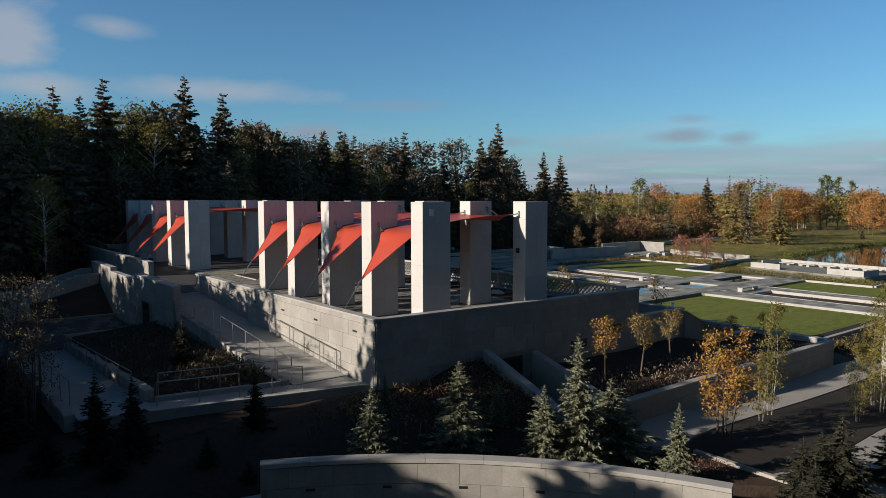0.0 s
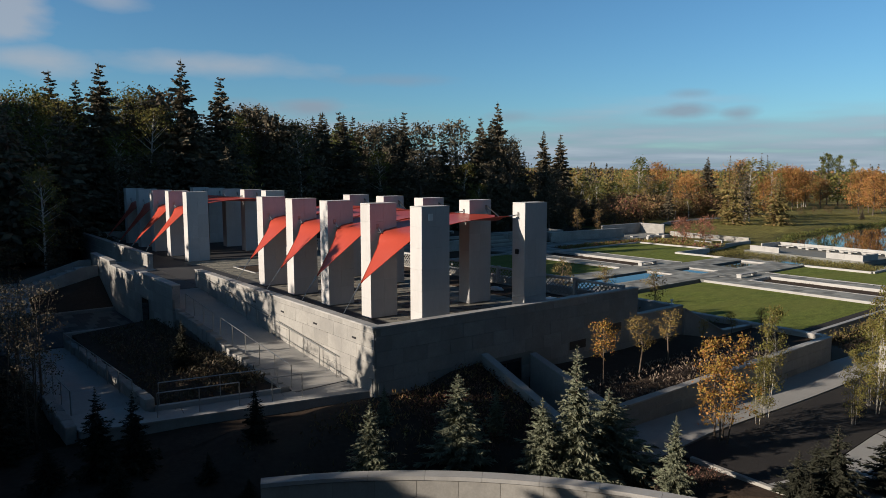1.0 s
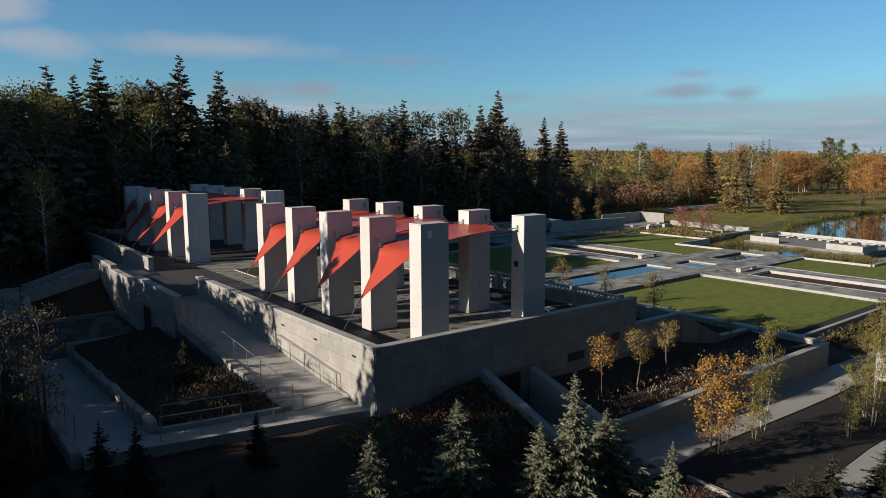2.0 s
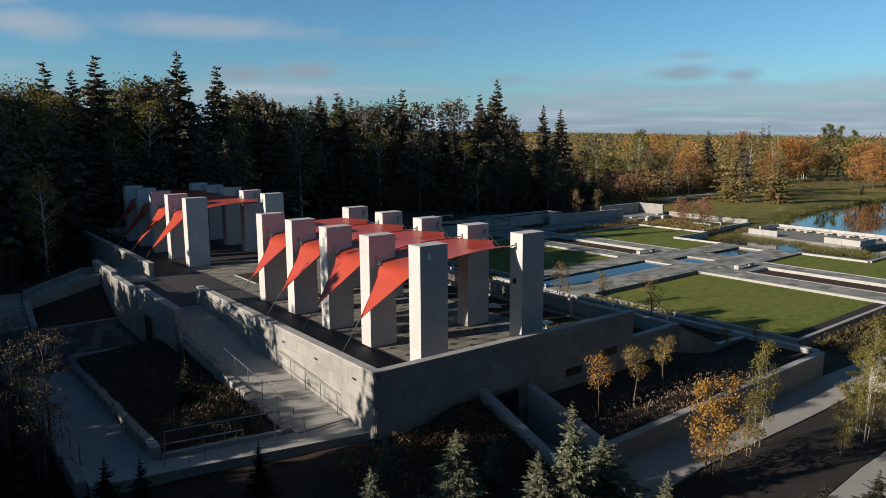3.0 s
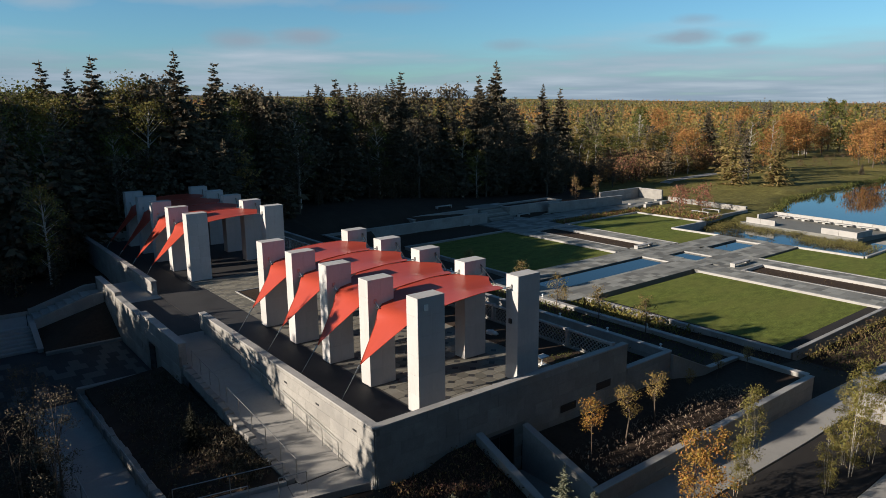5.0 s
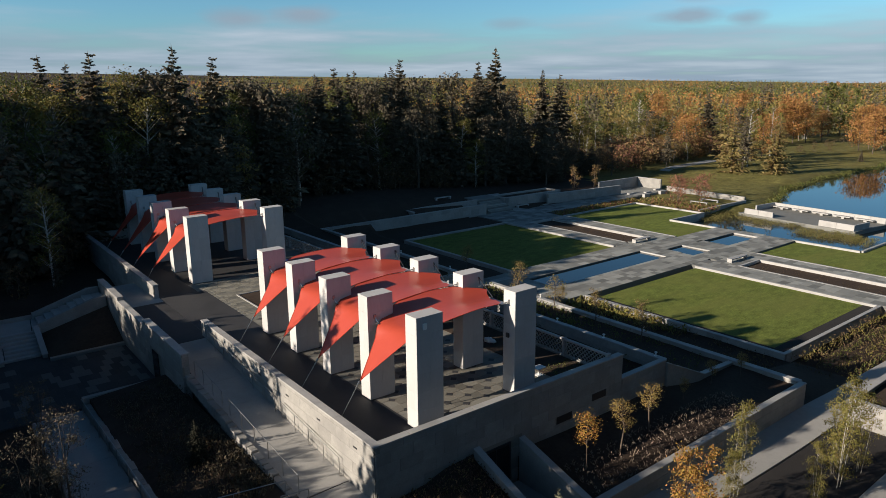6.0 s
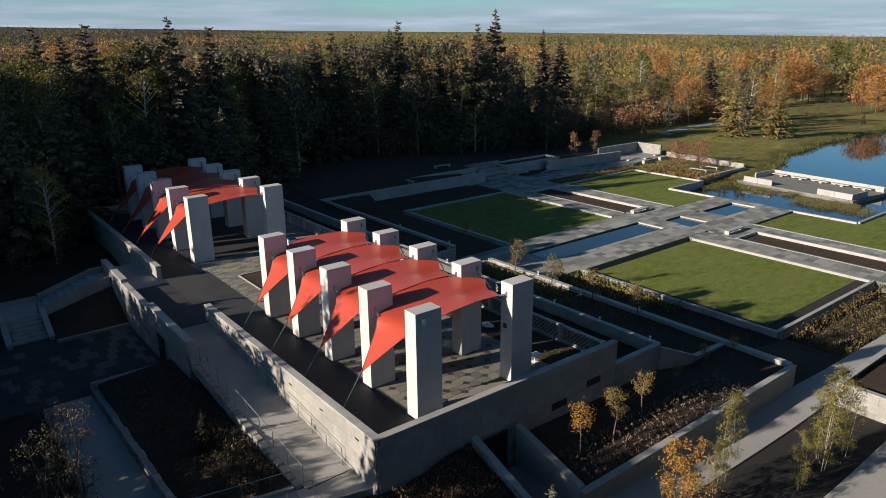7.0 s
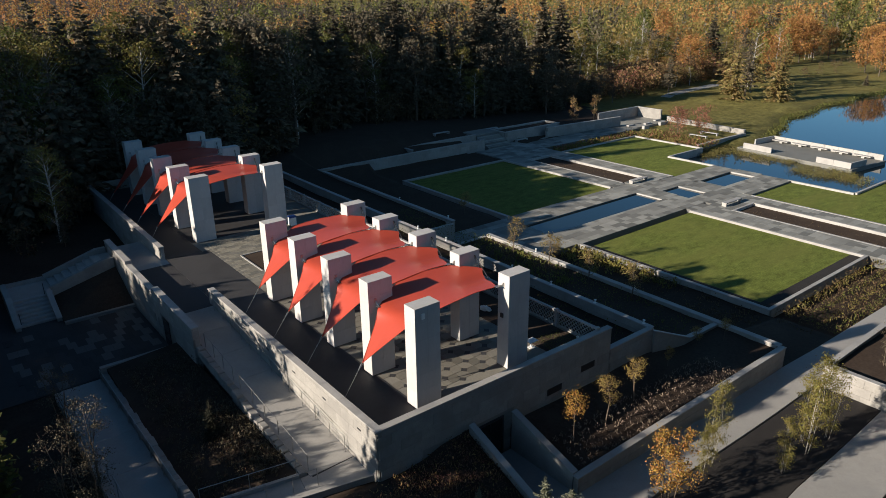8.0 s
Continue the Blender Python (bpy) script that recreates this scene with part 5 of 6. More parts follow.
def settle(proto, x, y, z, scale=1.0, turn=0.0, tall=1.0):
    """Puts the first of a kind at its own place."""
    proto.location, proto.scale = (x, y, z), (scale, scale, scale * tall)
    proto.rotation_euler = (0, 0, radians(turn))


# foreground spruces on the slope: x, y, top, spread
near_a = spruce(4.0, 1.05, 1, NEEDLE_PALE, 1.5, label="young blue-green spruce on dark soil", fine=1.8, hang=0.3, full=1.1)
near_b = spruce(4.0, 1.15, 2, NEEDLE_PALE, 1.5, label="young blue-green spruce on dark soil", ragged=0.3, fine=1.8, hang=0.3, full=1.1)
# this one carries its shade in the needle colour
near_shaded = spruce(4.0, 1.2, 3, NEEDLE_SHADED, 1.2, label="young spruce with shade put into its needle colour", ragged=0.3, fine=1.5, hang=0.3)
FRONT = [(14.48, 17.57, 0.23, 1.25), (16.81, 15.86, -0.68, 1.05), (17.94, 15.33, 1.09, 0.8), (20.05, 15.6, -0.95, 1.9), (19.87, 12.67, -1.1, 0.8), (10.99, 17.6, -0.1, 1.0), 
         (13.2, 20.2, -0.6, 0.8), (17.0, 18.4, -0.9, 0.7)]
for k, (x, y, top, wide) in enumerate(FRONT):
    x, y = x - 0.14, y + 0.10
    z = ground_z(x, y)
    s = (top + 0.42 - z) / 4.0
    if k < 2:
        settle((near_a, near_b)[k], x, y, z, s * wide, 40 * k, 1 / wide)
    else:
        plant((near_a, near_b)[k % 2], x, y, z, s * wide, 67 * k, 1 / wide)
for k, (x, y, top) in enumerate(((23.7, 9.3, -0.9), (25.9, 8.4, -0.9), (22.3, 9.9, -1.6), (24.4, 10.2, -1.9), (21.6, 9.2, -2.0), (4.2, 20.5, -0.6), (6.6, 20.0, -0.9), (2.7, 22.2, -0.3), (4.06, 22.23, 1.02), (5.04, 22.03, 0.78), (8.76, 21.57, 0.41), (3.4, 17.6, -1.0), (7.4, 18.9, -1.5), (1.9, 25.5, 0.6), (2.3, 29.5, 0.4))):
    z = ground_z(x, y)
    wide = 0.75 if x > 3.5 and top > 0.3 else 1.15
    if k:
        plant(near_shaded, x, y, z, (top - z) / 4.0 * wide, 50 * k, 1 / wide)
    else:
        settle(near_shaded, x, y, z, (top - z) / 4.0 * wide, 0, 1 / wide)

plant(near_shaded, 9.3, 31.0, -1.35, 0.38, 20, 1.5)

# young trees of the planter
maple = limb_tree(2.95, 0.66, 5, LEAF_AMBER, 0.085, 1200, "small yellow-leaved young tree in the planter", "young_tree", bare=0.46, clumps=34, thick=0.6)
ochre = limb_tree(2.95, 0.64, 6, LEAF_YELLOW, 0.085, 1050, "small tan and yellow young tree in the planter", "young_tree", bare=0.46, clumps=34)
settle(maple, 24.7, 19.75, -2.3, 1.0)
settle(ochre, 27.3, 19.75, -2.35, 0.97)
plant(ochre, 30.3, 20.05, -2.35, 0.93, 130)
plant(ochre, 39.0, 21.6, -2.8, 0.6, 20)
plant(ochre, 41.6, 21.0, -2.8, 0.6, 80)

# the orange tree and the pale birches by the path
gold = limb_tree(5.6, 1.15, 8, LEAF_AMBER, 0.14, 2600, "yellow and orange autumn tree with several thin stems", "autumn_tree", bare=0.2, clumps=44, stems=2)
settle(gold, 25.7, 14.6, path_z(25.9), 0.78)
amber = limb_tree(4.2, 1.1, 9, LEAF_AMBER, 0.13, 1100, "orange-leaved slender tree beside the yellow tree", "autumn_tree", bare=0.35, clumps=20, stems=2)
settle(amber, 25.3, 14.2, path_z(25.3), 0.8)
birch = limb_tree(6.2, 0.95, 10, LEAF_OLIVE, 0.105, 4200, "slender birch with yellow-green leaves and pale stems", "birch_tree", bark=BIRCH, bare=0.14, clumps=60, stems=3, category="birch", thick=0.45)
settle(birch, 30.2, 14.9, path_z(30), 0.62, 0, 1.35)
for k, (x, y, s) in enumerate(((35.3, 12.2, 0.98), (37.7, 12.1, 0.74), (32.6, 12.1, 0.56), (36.4, 12.9, 0.7), (28.9, 14.6, 0.5))):
    plant(birch, x, y, path_z(x), s * 0.86, 75 * k + 30, 1.18)
bare_birch = limb_tree(5.0, 0.72, 12, NEEDLE, 0.075, 2000, "thin shrubby birch with small dull leaves", "birch_tree", bark=BARK, bare=0.1, clumps=48, stems=4, category="birch", thick=0.8)
settle(bare_birch, 3.7, 31.0, -2.3, 1.1)
plant(bare_birch, 3.4, 35.5, -2.3, 1.05, 120)
plant(bare_birch, 2.9, 27.0, -2.3, 1.05, 220)
plant(bare_birch, 2.2, 29.2, -2.3, 1.15, 300)
plant(ochre, 35.0, 21.0, -2.4, 0.5, 250)
plant(ochre, 51.0, 60.0, -5.5, 1.1, 200)
plant(bare_birch, 46.5, 12.6, -2.75, 0.7, 60)

# garden shrubs and small trees
shrub_tree = limb_tree(3.3, 0.85, 14, LEAF_LARCH, 0.10, 1000, "small garden tree with thin dull yellow leaves", "garden_tree", bare=0.3, clumps=30)
settle(shrub_tree, 42.3, 29.3, -2.85, 1.0)
for k, (x, y, s) in enumerate(((42.4, 33.8, 0.95), (42.3, 38.3, 1.0), (42.3, 42.8, 1.1), (49.2, 43.5, 0.75))):
    plant(shrub_tree, x, y, -2.85 if x < 43 else -5.5, s, 60 * k)
thin_tree = limb_tree(6.0, 1.15, 15, LEAF_TAN, 0.15, 1100, "thin young tree with dry brown leaves", "garden_tree", bare=0.25, clumps=24)
settle(thin_tree, 103.5, 89.6, ground_z(103.5, 89.6), 0.95)
plant(thin_tree, 110.6, 90.4, ground_z(110.6, 90.4), 0.92, 90)
russet = limb_tree(4.2, 1.7, 16, LEAF_RED, 0.28, 380, "russet-leaved small tree by the far court", "garden_tree", bare=0.2, clumps=22, stems=2)
settle(russet, 113.0, 72.0, -5.3, 1.0)
for k, (x, y, s) in enumerate(((116.5, 74.5, 1.0), (109.5, 70.5, 0.9), (118.0, 70.5, 1.1), (121.0, 73.5, 0.9), (115.0, 68.5, 0.8), (120.5, 76.0, 0.7))):
    plant(russet, x, y, -5.3, s, 60 * k)

# forest trees
crest_a = spruce(21.0, 4.9, 19, NEEDLE, 1.25, low=0.08, label="tall dark spruce at the forest edge", name="forest_spruce", ragged=0.2, fine=1.7, hang=0.36, full=1.3, flat=-0.4, taper=0.55)
crest_b = spruce(21.0, 4.3, 20, NEEDLE, 1.25, low=0.08, label="tall narrow dark spruce at the forest edge", name="forest_spruce", ragged=0.22, fine=1.7, hang=0.36, full=1.3, flat=-0.4, taper=0.55)
edge_a = spruce(21.0, 4.4, 35, NEEDLE, 0.85, low=0.08, label="dark spruce at the front of the forest", name="forest_spruce", ragged=0.25, fine=1.15, hang=0.4, full=1.2, flat=-0.4, taper=0.55)
edge_b = spruce(21.0, 3.8, 36, NEEDLE, 0.85, low=0.10, label="narrow dark spruce at the front of the forest", name="forest_spruce", ragged=0.28, fine=1.15, hang=0.4, full=1.2, flat=-0.4, taper=0.55)
tall_a = spruce(21.0, 4.2, 21, NEEDLE, 0.62, low=0.2, label="dark spruce standing in the forest", name="forest_spruce", ragged=0.28, hang=0.42, flat=-0.4, taper=0.55)
tall_b = spruce(21.0, 3.6, 22, NEEDLE, 0.62, low=0.2, label="narrow dark spruce standing in the forest", name="forest_spruce", ragged=0.3, hang=0.42, flat=-0.4, taper=0.55)
pine = limb_tree(17.0, 3.3, 23, NEEDLE, 0.46, 1200, "dark pine with a broad ragged crown", "forest_pine", bare=0.22, clumps=42, category="pine", thick=1.2, inner=4)
crown_pine = limb_tree(17.0, 3.2, 46, NEEDLE, 0.39, 2500, "broad dark pine on the forest skyline", "forest_pine", bare=0.2, clumps=64, category="pine", thick=1.2, inner=5)
# unseen pine, its crown shaped to throw shade on one sail
high_pine = limb_tree(16.0, 1.1, 47, NEEDLE, 0.5, 420, "unseen tall pine with a small high crown, added for its shadow", "forest_pine", bare=0.78, clumps=14, category="pine")
aspen_green = limb_tree(15.0, 2.7, 24, LEAF_GREEN, 0.52, 680, "green-leaved aspen in the forest", "aspen_tree", bark=BIRCH, bare=0.26, clumps=30)
aspen_olive = limb_tree(15.0, 2.8, 25, LEAF_OLIVE, 0.52, 680, "olive-leaved aspen turning yellow", "aspen_tree", bark=BIRCH, bare=0.26, clumps=30)
aspen_gold = limb_tree(13.0, 2.5, 26, LEAF_YELLOW, 0.45, 900, "golden-leaved aspen in autumn", "aspen_tree", bark=BIRCH, bare=0.25, clumps=30)
near_green = limb_tree(15.0, 2.7, 44, LEAF_GREEN, 0.23, 2700, "green-leaved aspen at the forest edge", "aspen_tree", bark=BIRCH, bare=0.24, clumps=40, inner=4)
near_olive = limb_tree(15.0, 2.7, 45, LEAF_OLIVE, 0.23, 2700, "yellowing aspen at the forest edge", "aspen_tree", bark=BIRCH, bare=0.24, clumps=40, inner=4)
maple_orange = limb_tree(12.0, 3.8, 27, LEAF_ORANGE, 0.45, 2000, "orange-leaved broad tree in autumn", "autumn_tree", bare=0.18, clumps=44)
poplar = limb_tree(19.0, 2.1, 28, LEAF_GREEN, 0.5, 1600, "tall narrow green poplar in the woods", "poplar_tree", bare=0.12, clumps=50, category="poplar")
larch = spruce(16.0, 3.3, 29, LEAF_LARCH, 0.8, low=0.05, label="yellowing larch with a conical crown", name="larch_tree", ragged=0.42, hang=0.4)
bushy = limb_tree(4.5, 2.6, 30, LEAF_DRY, 0.40, 300, "brown autumn thicket bush", "bush", bare=0.08, clumps=16, stems=4, category="bush")
bushy_red = limb_tree(4.5, 2.8, 31, LEAF_RED, 0.40, 300, "russet autumn thicket bush", "bush", bare=0.08, clumps=16, stems=4, category="bush")
thicket = limb_tree(4.5, 2.7, 34, LEAF_TAN, 0.40, 300, "tan and brown autumn thicket bush", "bush", bare=0.08, clumps=16, stems=4, category="bush")
# these two stand only out of view, added to block light
dense = limb_tree(15.0, 3.6, 32, LEAF_GREEN, 1.05, 400, "unseen green tree with a dense crown, added to cast shade", "broadleaf_tree", bare=0.12, clumps=14)
dense_pine = limb_tree(15.0, 3.2, 33, NEEDLE, 1.05, 400, "unseen dark pine with a dense crown, added to cast shade", "forest_pine", bare=0.12, clumps=14, category="pine")
PROTO_H = {edge_a: 21.0, edge_b: 21.0, crest_a: 21.0, crest_b: 21.0, dense: 15.0, dense_pine: 15.0, crown_pine: 17.0, high_pine: 16.0, near_green: 15.0, near_olive: 15.0, tall_a: 21.0, tall_b: 21.0, pine: 17.0, aspen_green: 15.0, aspen_olive: 15.0, aspen_gold: 13.0, maple_orange: 12.0, poplar: 19.0, larch: 16.0, bushy: 4.5, thicket: 4.5, bushy_red: 4.5}
_used = set()
rng = random.Random(77)


def stand(proto, x, y, top=None, height=None, wide=1.0):
    z = ground_z(x, y) - 0.1
    h = (top - z) if top is not None else height
    s = h / PROTO_H[proto]
    turn = rng.uniform(0, 360)
    if proto in _used:
        plant(proto, x, y, z, s * wide, turn, 1 / wide)
    else:
        _used.add(proto)
        settle(proto, x, y, z, s * wide, turn, 1 / wide)


SKYLINE = [(15.0, 98.9, 19.7), (17.9, 98.5, 18.9), (18.9, 90.0, 19.9), (27.4, 86.7, 20.7), (33.7, 91.1, 19.7), (50.9, 109.1, 16.4), (69.2, 122.0, 19.3), (67.0, 123.3, 17.6),
           (96.5, 138.9, 21.9), (89.9, 132.7, 20.1), (118.5, 135.5, 21.4), (116.9, 127.3, 24.4), (138.9, 143.4, 16.2), (155.0, 147.9, 20.0), (154.1, 140.2, 18.5), (85.5, 141.5, 19.3), (55.4, 112.5, 15.7)]
for k, (x, y, top) in enumerate(SKYLINE):
    stand((crest_a, crest_b)[k % 2] if top < 23 else crest_a, x, y, top=top + (0.4 if x < 60 else 0.3), wide=1.0 if x < 115 else 0.92)
for x, y, top, pr in ((60.3, 113.2, 18.3, crest_b), (64.8, 113.1, 17.2, crest_b), (70.5, 119.0, 18.5, crest_a), (71.4, 116.1, 16.5, crown_pine), (75.9, 118.0, 17.4, crown_pine), (78.9, 118.4, 18.6, crest_b),
                      (82.6, 118.4, 16.4, crest_a), (83.9, 115.0, 17.7, crown_pine), (84.8, 111.8, 15.6, edge_a), (90.2, 115.3, 16.1, crest_b), (92.7, 113.2, 18.4, crown_pine), (96.9, 114.9, 16.0, edge_b),
                      (100.6, 114.4, 17.2, crest_a), (100.5, 111.8, 18.3, crest_b), (104.8, 110.6, 15.1, crown_pine), (110.0, 111.1, 12.3, edge_b), (116.0, 110.0, 9.0, edge_a), (54.0, 107.5, 15.6, crown_pine),
                      (50.2, 104.9, 15.2, crown_pine), (47.3, 104.1, 16.9, crest_b), (42.6, 99.6, 17.1, crown_pine), (40.1, 98.4, 17.3, crown_pine), (37.5, 97.3, 16.2, edge_b), (31.3, 93.2, 15.1, crown_pine),
                      (26.4, 94.6, 18.4, crown_pine), (24.5, 94.1, 18.8, near_olive), (22.0, 92.7, 17.3, near_olive), (13.9, 91.2, 16.8, near_olive), (13.5, 95.3, 16.3, crown_pine), (10.7, 91.6, 17.4, near_green),
                      (34.8, 89.8, 13.1, near_olive)):
    stand(pr, x, y, top=top)
for x, y, top, pr in ((11.1, 87.5, 15.6, near_olive), (14.0, 89.1, 16.0, near_olive), (22.4, 92.6, 15.6, near_green), (23.6, 87.1, 15.6, near_olive), (8.4, 84.0, 14.5, near_green), (35.6, 89.6, 12.0, aspen_gold), (12.0, 80.5, 12.5, near_green), (9.4, 69.4, 8.0, near_olive)):
    stand(pr, x, y, top=top)


for k, (x, y, top) in enumerate(((9.0, 90.0, 16.0), (12.5, 92.0, 16.8), (16.5, 91.0, 15.6), (20.0, 94.0, 17.2), (22.0, 90.0, 16.2), (25.5, 92.5, 17.0), (29.5, 93.0, 16.2), (31.0, 97.0, 15.6), (37.0, 94.0, 14.2), (44.5, 101.0, 15.2), (49.5, 107.0, 14.6), (60.0, 113.0, 15.0), (67.0, 119.0, 15.6), (77.5, 121.0, 15.8))):
    stand((pine, edge_b, pine, near_green, edge_a)[k % 5], x, y, top=top, wide=1.15)


for x, y, top, pr in ((27.0, 97.0, 19.3, pine), (40.2, 99.0, 18.3, pine), (41.4, 96.0, 17.6, pine), (24.6, 99.0, 17.2, near_olive), (46.3, 94.0, 16.4, pine), (11.9, 93.0, 17.9, near_olive), (14.7, 96.0, 17.0, near_green), (25.6, 96.0, 18.4, pine), (28.4, 98.0, 18.2, near_green), (56.9, 106.0, 18.0, crest_b),
                      (55.0, 106.0, 17.2, crest_b), (37.0, 97.0, 17.0, near_green), (43.8, 96.0, 16.9, pine), (61.0, 106.0, 17.8, crest_b), (22.2, 99.0, 17.0, near_olive), (17.9, 99.0, 17.6, pine), (7.5, 92.0, 18.0, near_green), (9.5, 95.0, 17.2, pine), (63.0, 109.0, 17.2, near_green), (48.5, 98.0, 16.8, near_green)):
    stand(pr, x, y, top=top - (1.3 if pr is not crest_b else 0.3), wide=1.15)


def edge_y(x):
    """The front of the forest north of the pavilion."""
    if x < 14:
        return 68.0 + 10 * smooth(9, 14, x)
    return 84.0 + 22.0 * smooth(30, 64, x) + 2 * smooth(90, 112, x) - 6 * smooth(108, 120, x)


rng.seed(101)
for k in range(190):
    x = rng.uniform(-12, 117)
    y = edge_y(x) + abs(rng.gauss(0, 1)) * 16 + 1.0
    far = min(1.0, (y - edge_y(x)) / 25)
    hgt = rng.uniform(10.5, 14.5) + 2.0 * far + 1.5 - 0.4 * smooth(60, 100, x) - (2.5 if rng.random() < 0.3 else 0)
    if x < 13 and y < 84:
        hgt = rng.uniform(6.5, 9.5) if y < 73 else rng.uniform(13, 16)
    if far < 0.45:
        pr = rng.choices((edge_a, edge_b, pine, near_green, near_olive, aspen_gold), (5, 6, 4, 0.6, 0.6, 0.25))[0]
    else:
        pr = rng.choices((tall_a, tall_b, pine), (5, 6, 1))[0]
    stand(pr, x, y, height=hgt, wide=rng.uniform(0.95, 1.3))
rng.seed(102)
for k in range(70):
    x = rng.uniform(0, 102)
    y = edge_y(x) + rng.uniform(-1.0, 4)
    stand(rng.choice((bushy, bushy, tall_b)), x, y, height=rng.uniform(2.5, 5.0))

# unseen tall trees, added to shade the north-west lawn
rng.seed(103)
for k in range(30):
    stand(rng.choice((dense, dense_pine)), rng.uniform(-15, -2.5), rng.uniform(76, 92), height=rng.uniform(17.5, 22.8), wide=1.15)

rng.seed(104)
for k in range(14):
    stand(rng.choice((edge_a, edge_b, pine)), rng.uniform(13, 31), rng.uniform(81.5, 86), height=rng.uniform(10, 13), wide=1.2)

# woods beyond the garden and round the lake
for x, y, top, pr in ((211, 152.9, 13.7, aspen_green), (206, 150, 12.5, aspen_green), (247.6, 170.4, 11.3, maple_orange), (208.0, 124.6, 12.6, crest_a), (263.7, 144.2, 12.0, maple_orange), (251.0, 122.0, 8.6, maple_orange), (256.0, 119.0, 9.2, maple_orange), (258.0, 123.5, 9.4, maple_orange), (262.0, 117.0, 7.5, maple_orange), (294.1, 150.8, 16.0, tall_b), (298, 150.0, 15.0, tall_b), (155.5, 86.0, 9.7, larch), (162.2, 78.4, 8.2, larch), (163.5, 87.5, 9.6, tall_b), (180.0, 96.0, 7.0, aspen_gold), (200.0, 99.0, 10.5, aspen_olive), (193.0, 98.0, 6.0, maple_orange),
                     (166.0, 93.3, 11.8, larch), (160.0, 78.3, 7.2, larch), (171.0, 90.3, 11.0, aspen_olive), (174.5, 94.5, 10.0, pine), (291, 134.4, 9.0, maple_orange), (285, 131, 8.0, maple_orange), (304.9, 127.5, 16.0, poplar), (306.5, 123.7, 15.2, poplar), (308.1, 119.8, 13.5, poplar), (302, 129.0, 14.6, poplar), (286, 107.0, 5.6, maple_orange),
                     (292, 105.0, 6.2, maple_orange), (276.5, 117.7, 5.0, maple_orange), (155.5, 103.7, 4.6, tall_a), (205.3, 76.5, -2.2, crest_a), (240.0, 90.5, 7.8, maple_orange), (232.0, 83.5, 6.2, maple_orange), (246.0, 86.0, 7.0, maple_orange), (252.0, 92.0, 8.2, maple_orange), (316, 114, 9.0, tall_a), (322, 118, 11, tall_b), (196, 104, 8.5, tall_b), (190, 100, 7.5, larch)):
    stand(pr, x, y, top=top)
rng.seed(105)
for k in range(360):
    a = radians(rng.uniform(16, 48))
    d = rng.uniform(165, 330) if k % 3 else rng.uniform(195, 260)
    x, y = d * math.cos(a), d * math.sin(a)
    if y < 100 + 0.03 * (x - 130) + 8 * math.sin(x * 0.05) or (x > 190 and y < 112 + 0.12 * (x - 190)):
        continue
    deg = math.degrees(a)
    if (abs(deg - 28.7) < 1.8 and d < 258) or (abs(deg - 30.9) < 0.9 and d < 205) or (abs(deg - 22.7) < 1.5 and d < 300) or (abs(deg - 25.4) < 1.4 and d < 248):
        continue
    hgt = rng.uniform(8.5, 13.0) if d > 215 else rng.uniform(5.0, 8.0)
    pr = rng.choices((aspen_green, aspen_olive, aspen_gold, maple_orange, larch, tall_b, pine), (3.2, 5.2, 2.6, 0.7, 1.2, 1.3, 0.6))[0]
    stand(pr, x, y, height=hgt * rng.choice((0.6, 0.75, 0.9, 1.0)), wide=rng.uniform(1.1, 1.9))
rng.seed(106)
for k in range(104):
    x = rng.uniform(128, 200)
    y = 105 + 0.08 * (x - 124) + rng.uniform(0, 12)
    stand(rng.choice((thicket, bushy, bushy_red, bushy, thicket)), x, y, height=rng.uniform(3.0, 6.5))
rng.seed(107)
for k in range(16):
    x = rng.uniform(205, 275)
    stand(bushy, x, 92 + 0.08 * (x - 200) + rng.uniform(0, 12), height=rng.uniform(0.9, 2.2))

rng.seed(140)
for k in range(18):
    stand(rng.choice((pine, edge_b, pine)), 112 + 1.4 * k + rng.uniform(-1, 1), rng.uniform(104, 111), height=rng.uniform(7.5, 10.5) - 0.15 * k, wide=1.35)

# far woods to the horizon: stands of one kind beside stands of another, each kind one mass
nrng = np.random.default_rng(9)
FAR = (("far_green_woods", LEAF_GREEN, 0.14, 1.0), ("far_spruce_woods", NEEDLE, 0.18, 0.45), ("far_olive_woods", LEAF_OLIVE, 0.21, 1.0), ("far_golden_woods", LEAF_YELLOW, 0.23, 1.0), ("far_orange_woods", LEAF_ORANGE, 0.24, 1.0))
total = 6400
az = np.radians(nrng.uniform(10, 100, total))
d = 300 * np.exp(nrng.uniform(0, 1, total) ** 0.9 * 2.6)
d = np.where(az > np.radians(46), np.maximum(170, d * 0.75), d)
fx, fy = d * np.cos(az), d * np.sin(az)
stand_of = np.array([noise.noise((a * 6.5 / q, b * 6.5 / q, math.log(q) * 2.3)) for a, b, q in zip(fx, fy, d)]) * 1.6 + nrng.normal(0, 0.30, total)
rank = np.argsort(np.argsort(stand_of)) / total
tall = np.array([noise.noise((a * 0.011, b * 0.011, 7.0)) for a, b in zip(fx, fy)])
rise = np.array([far_rise(a, b) for a, b in zip(fx, fy)])
lo = 0.0
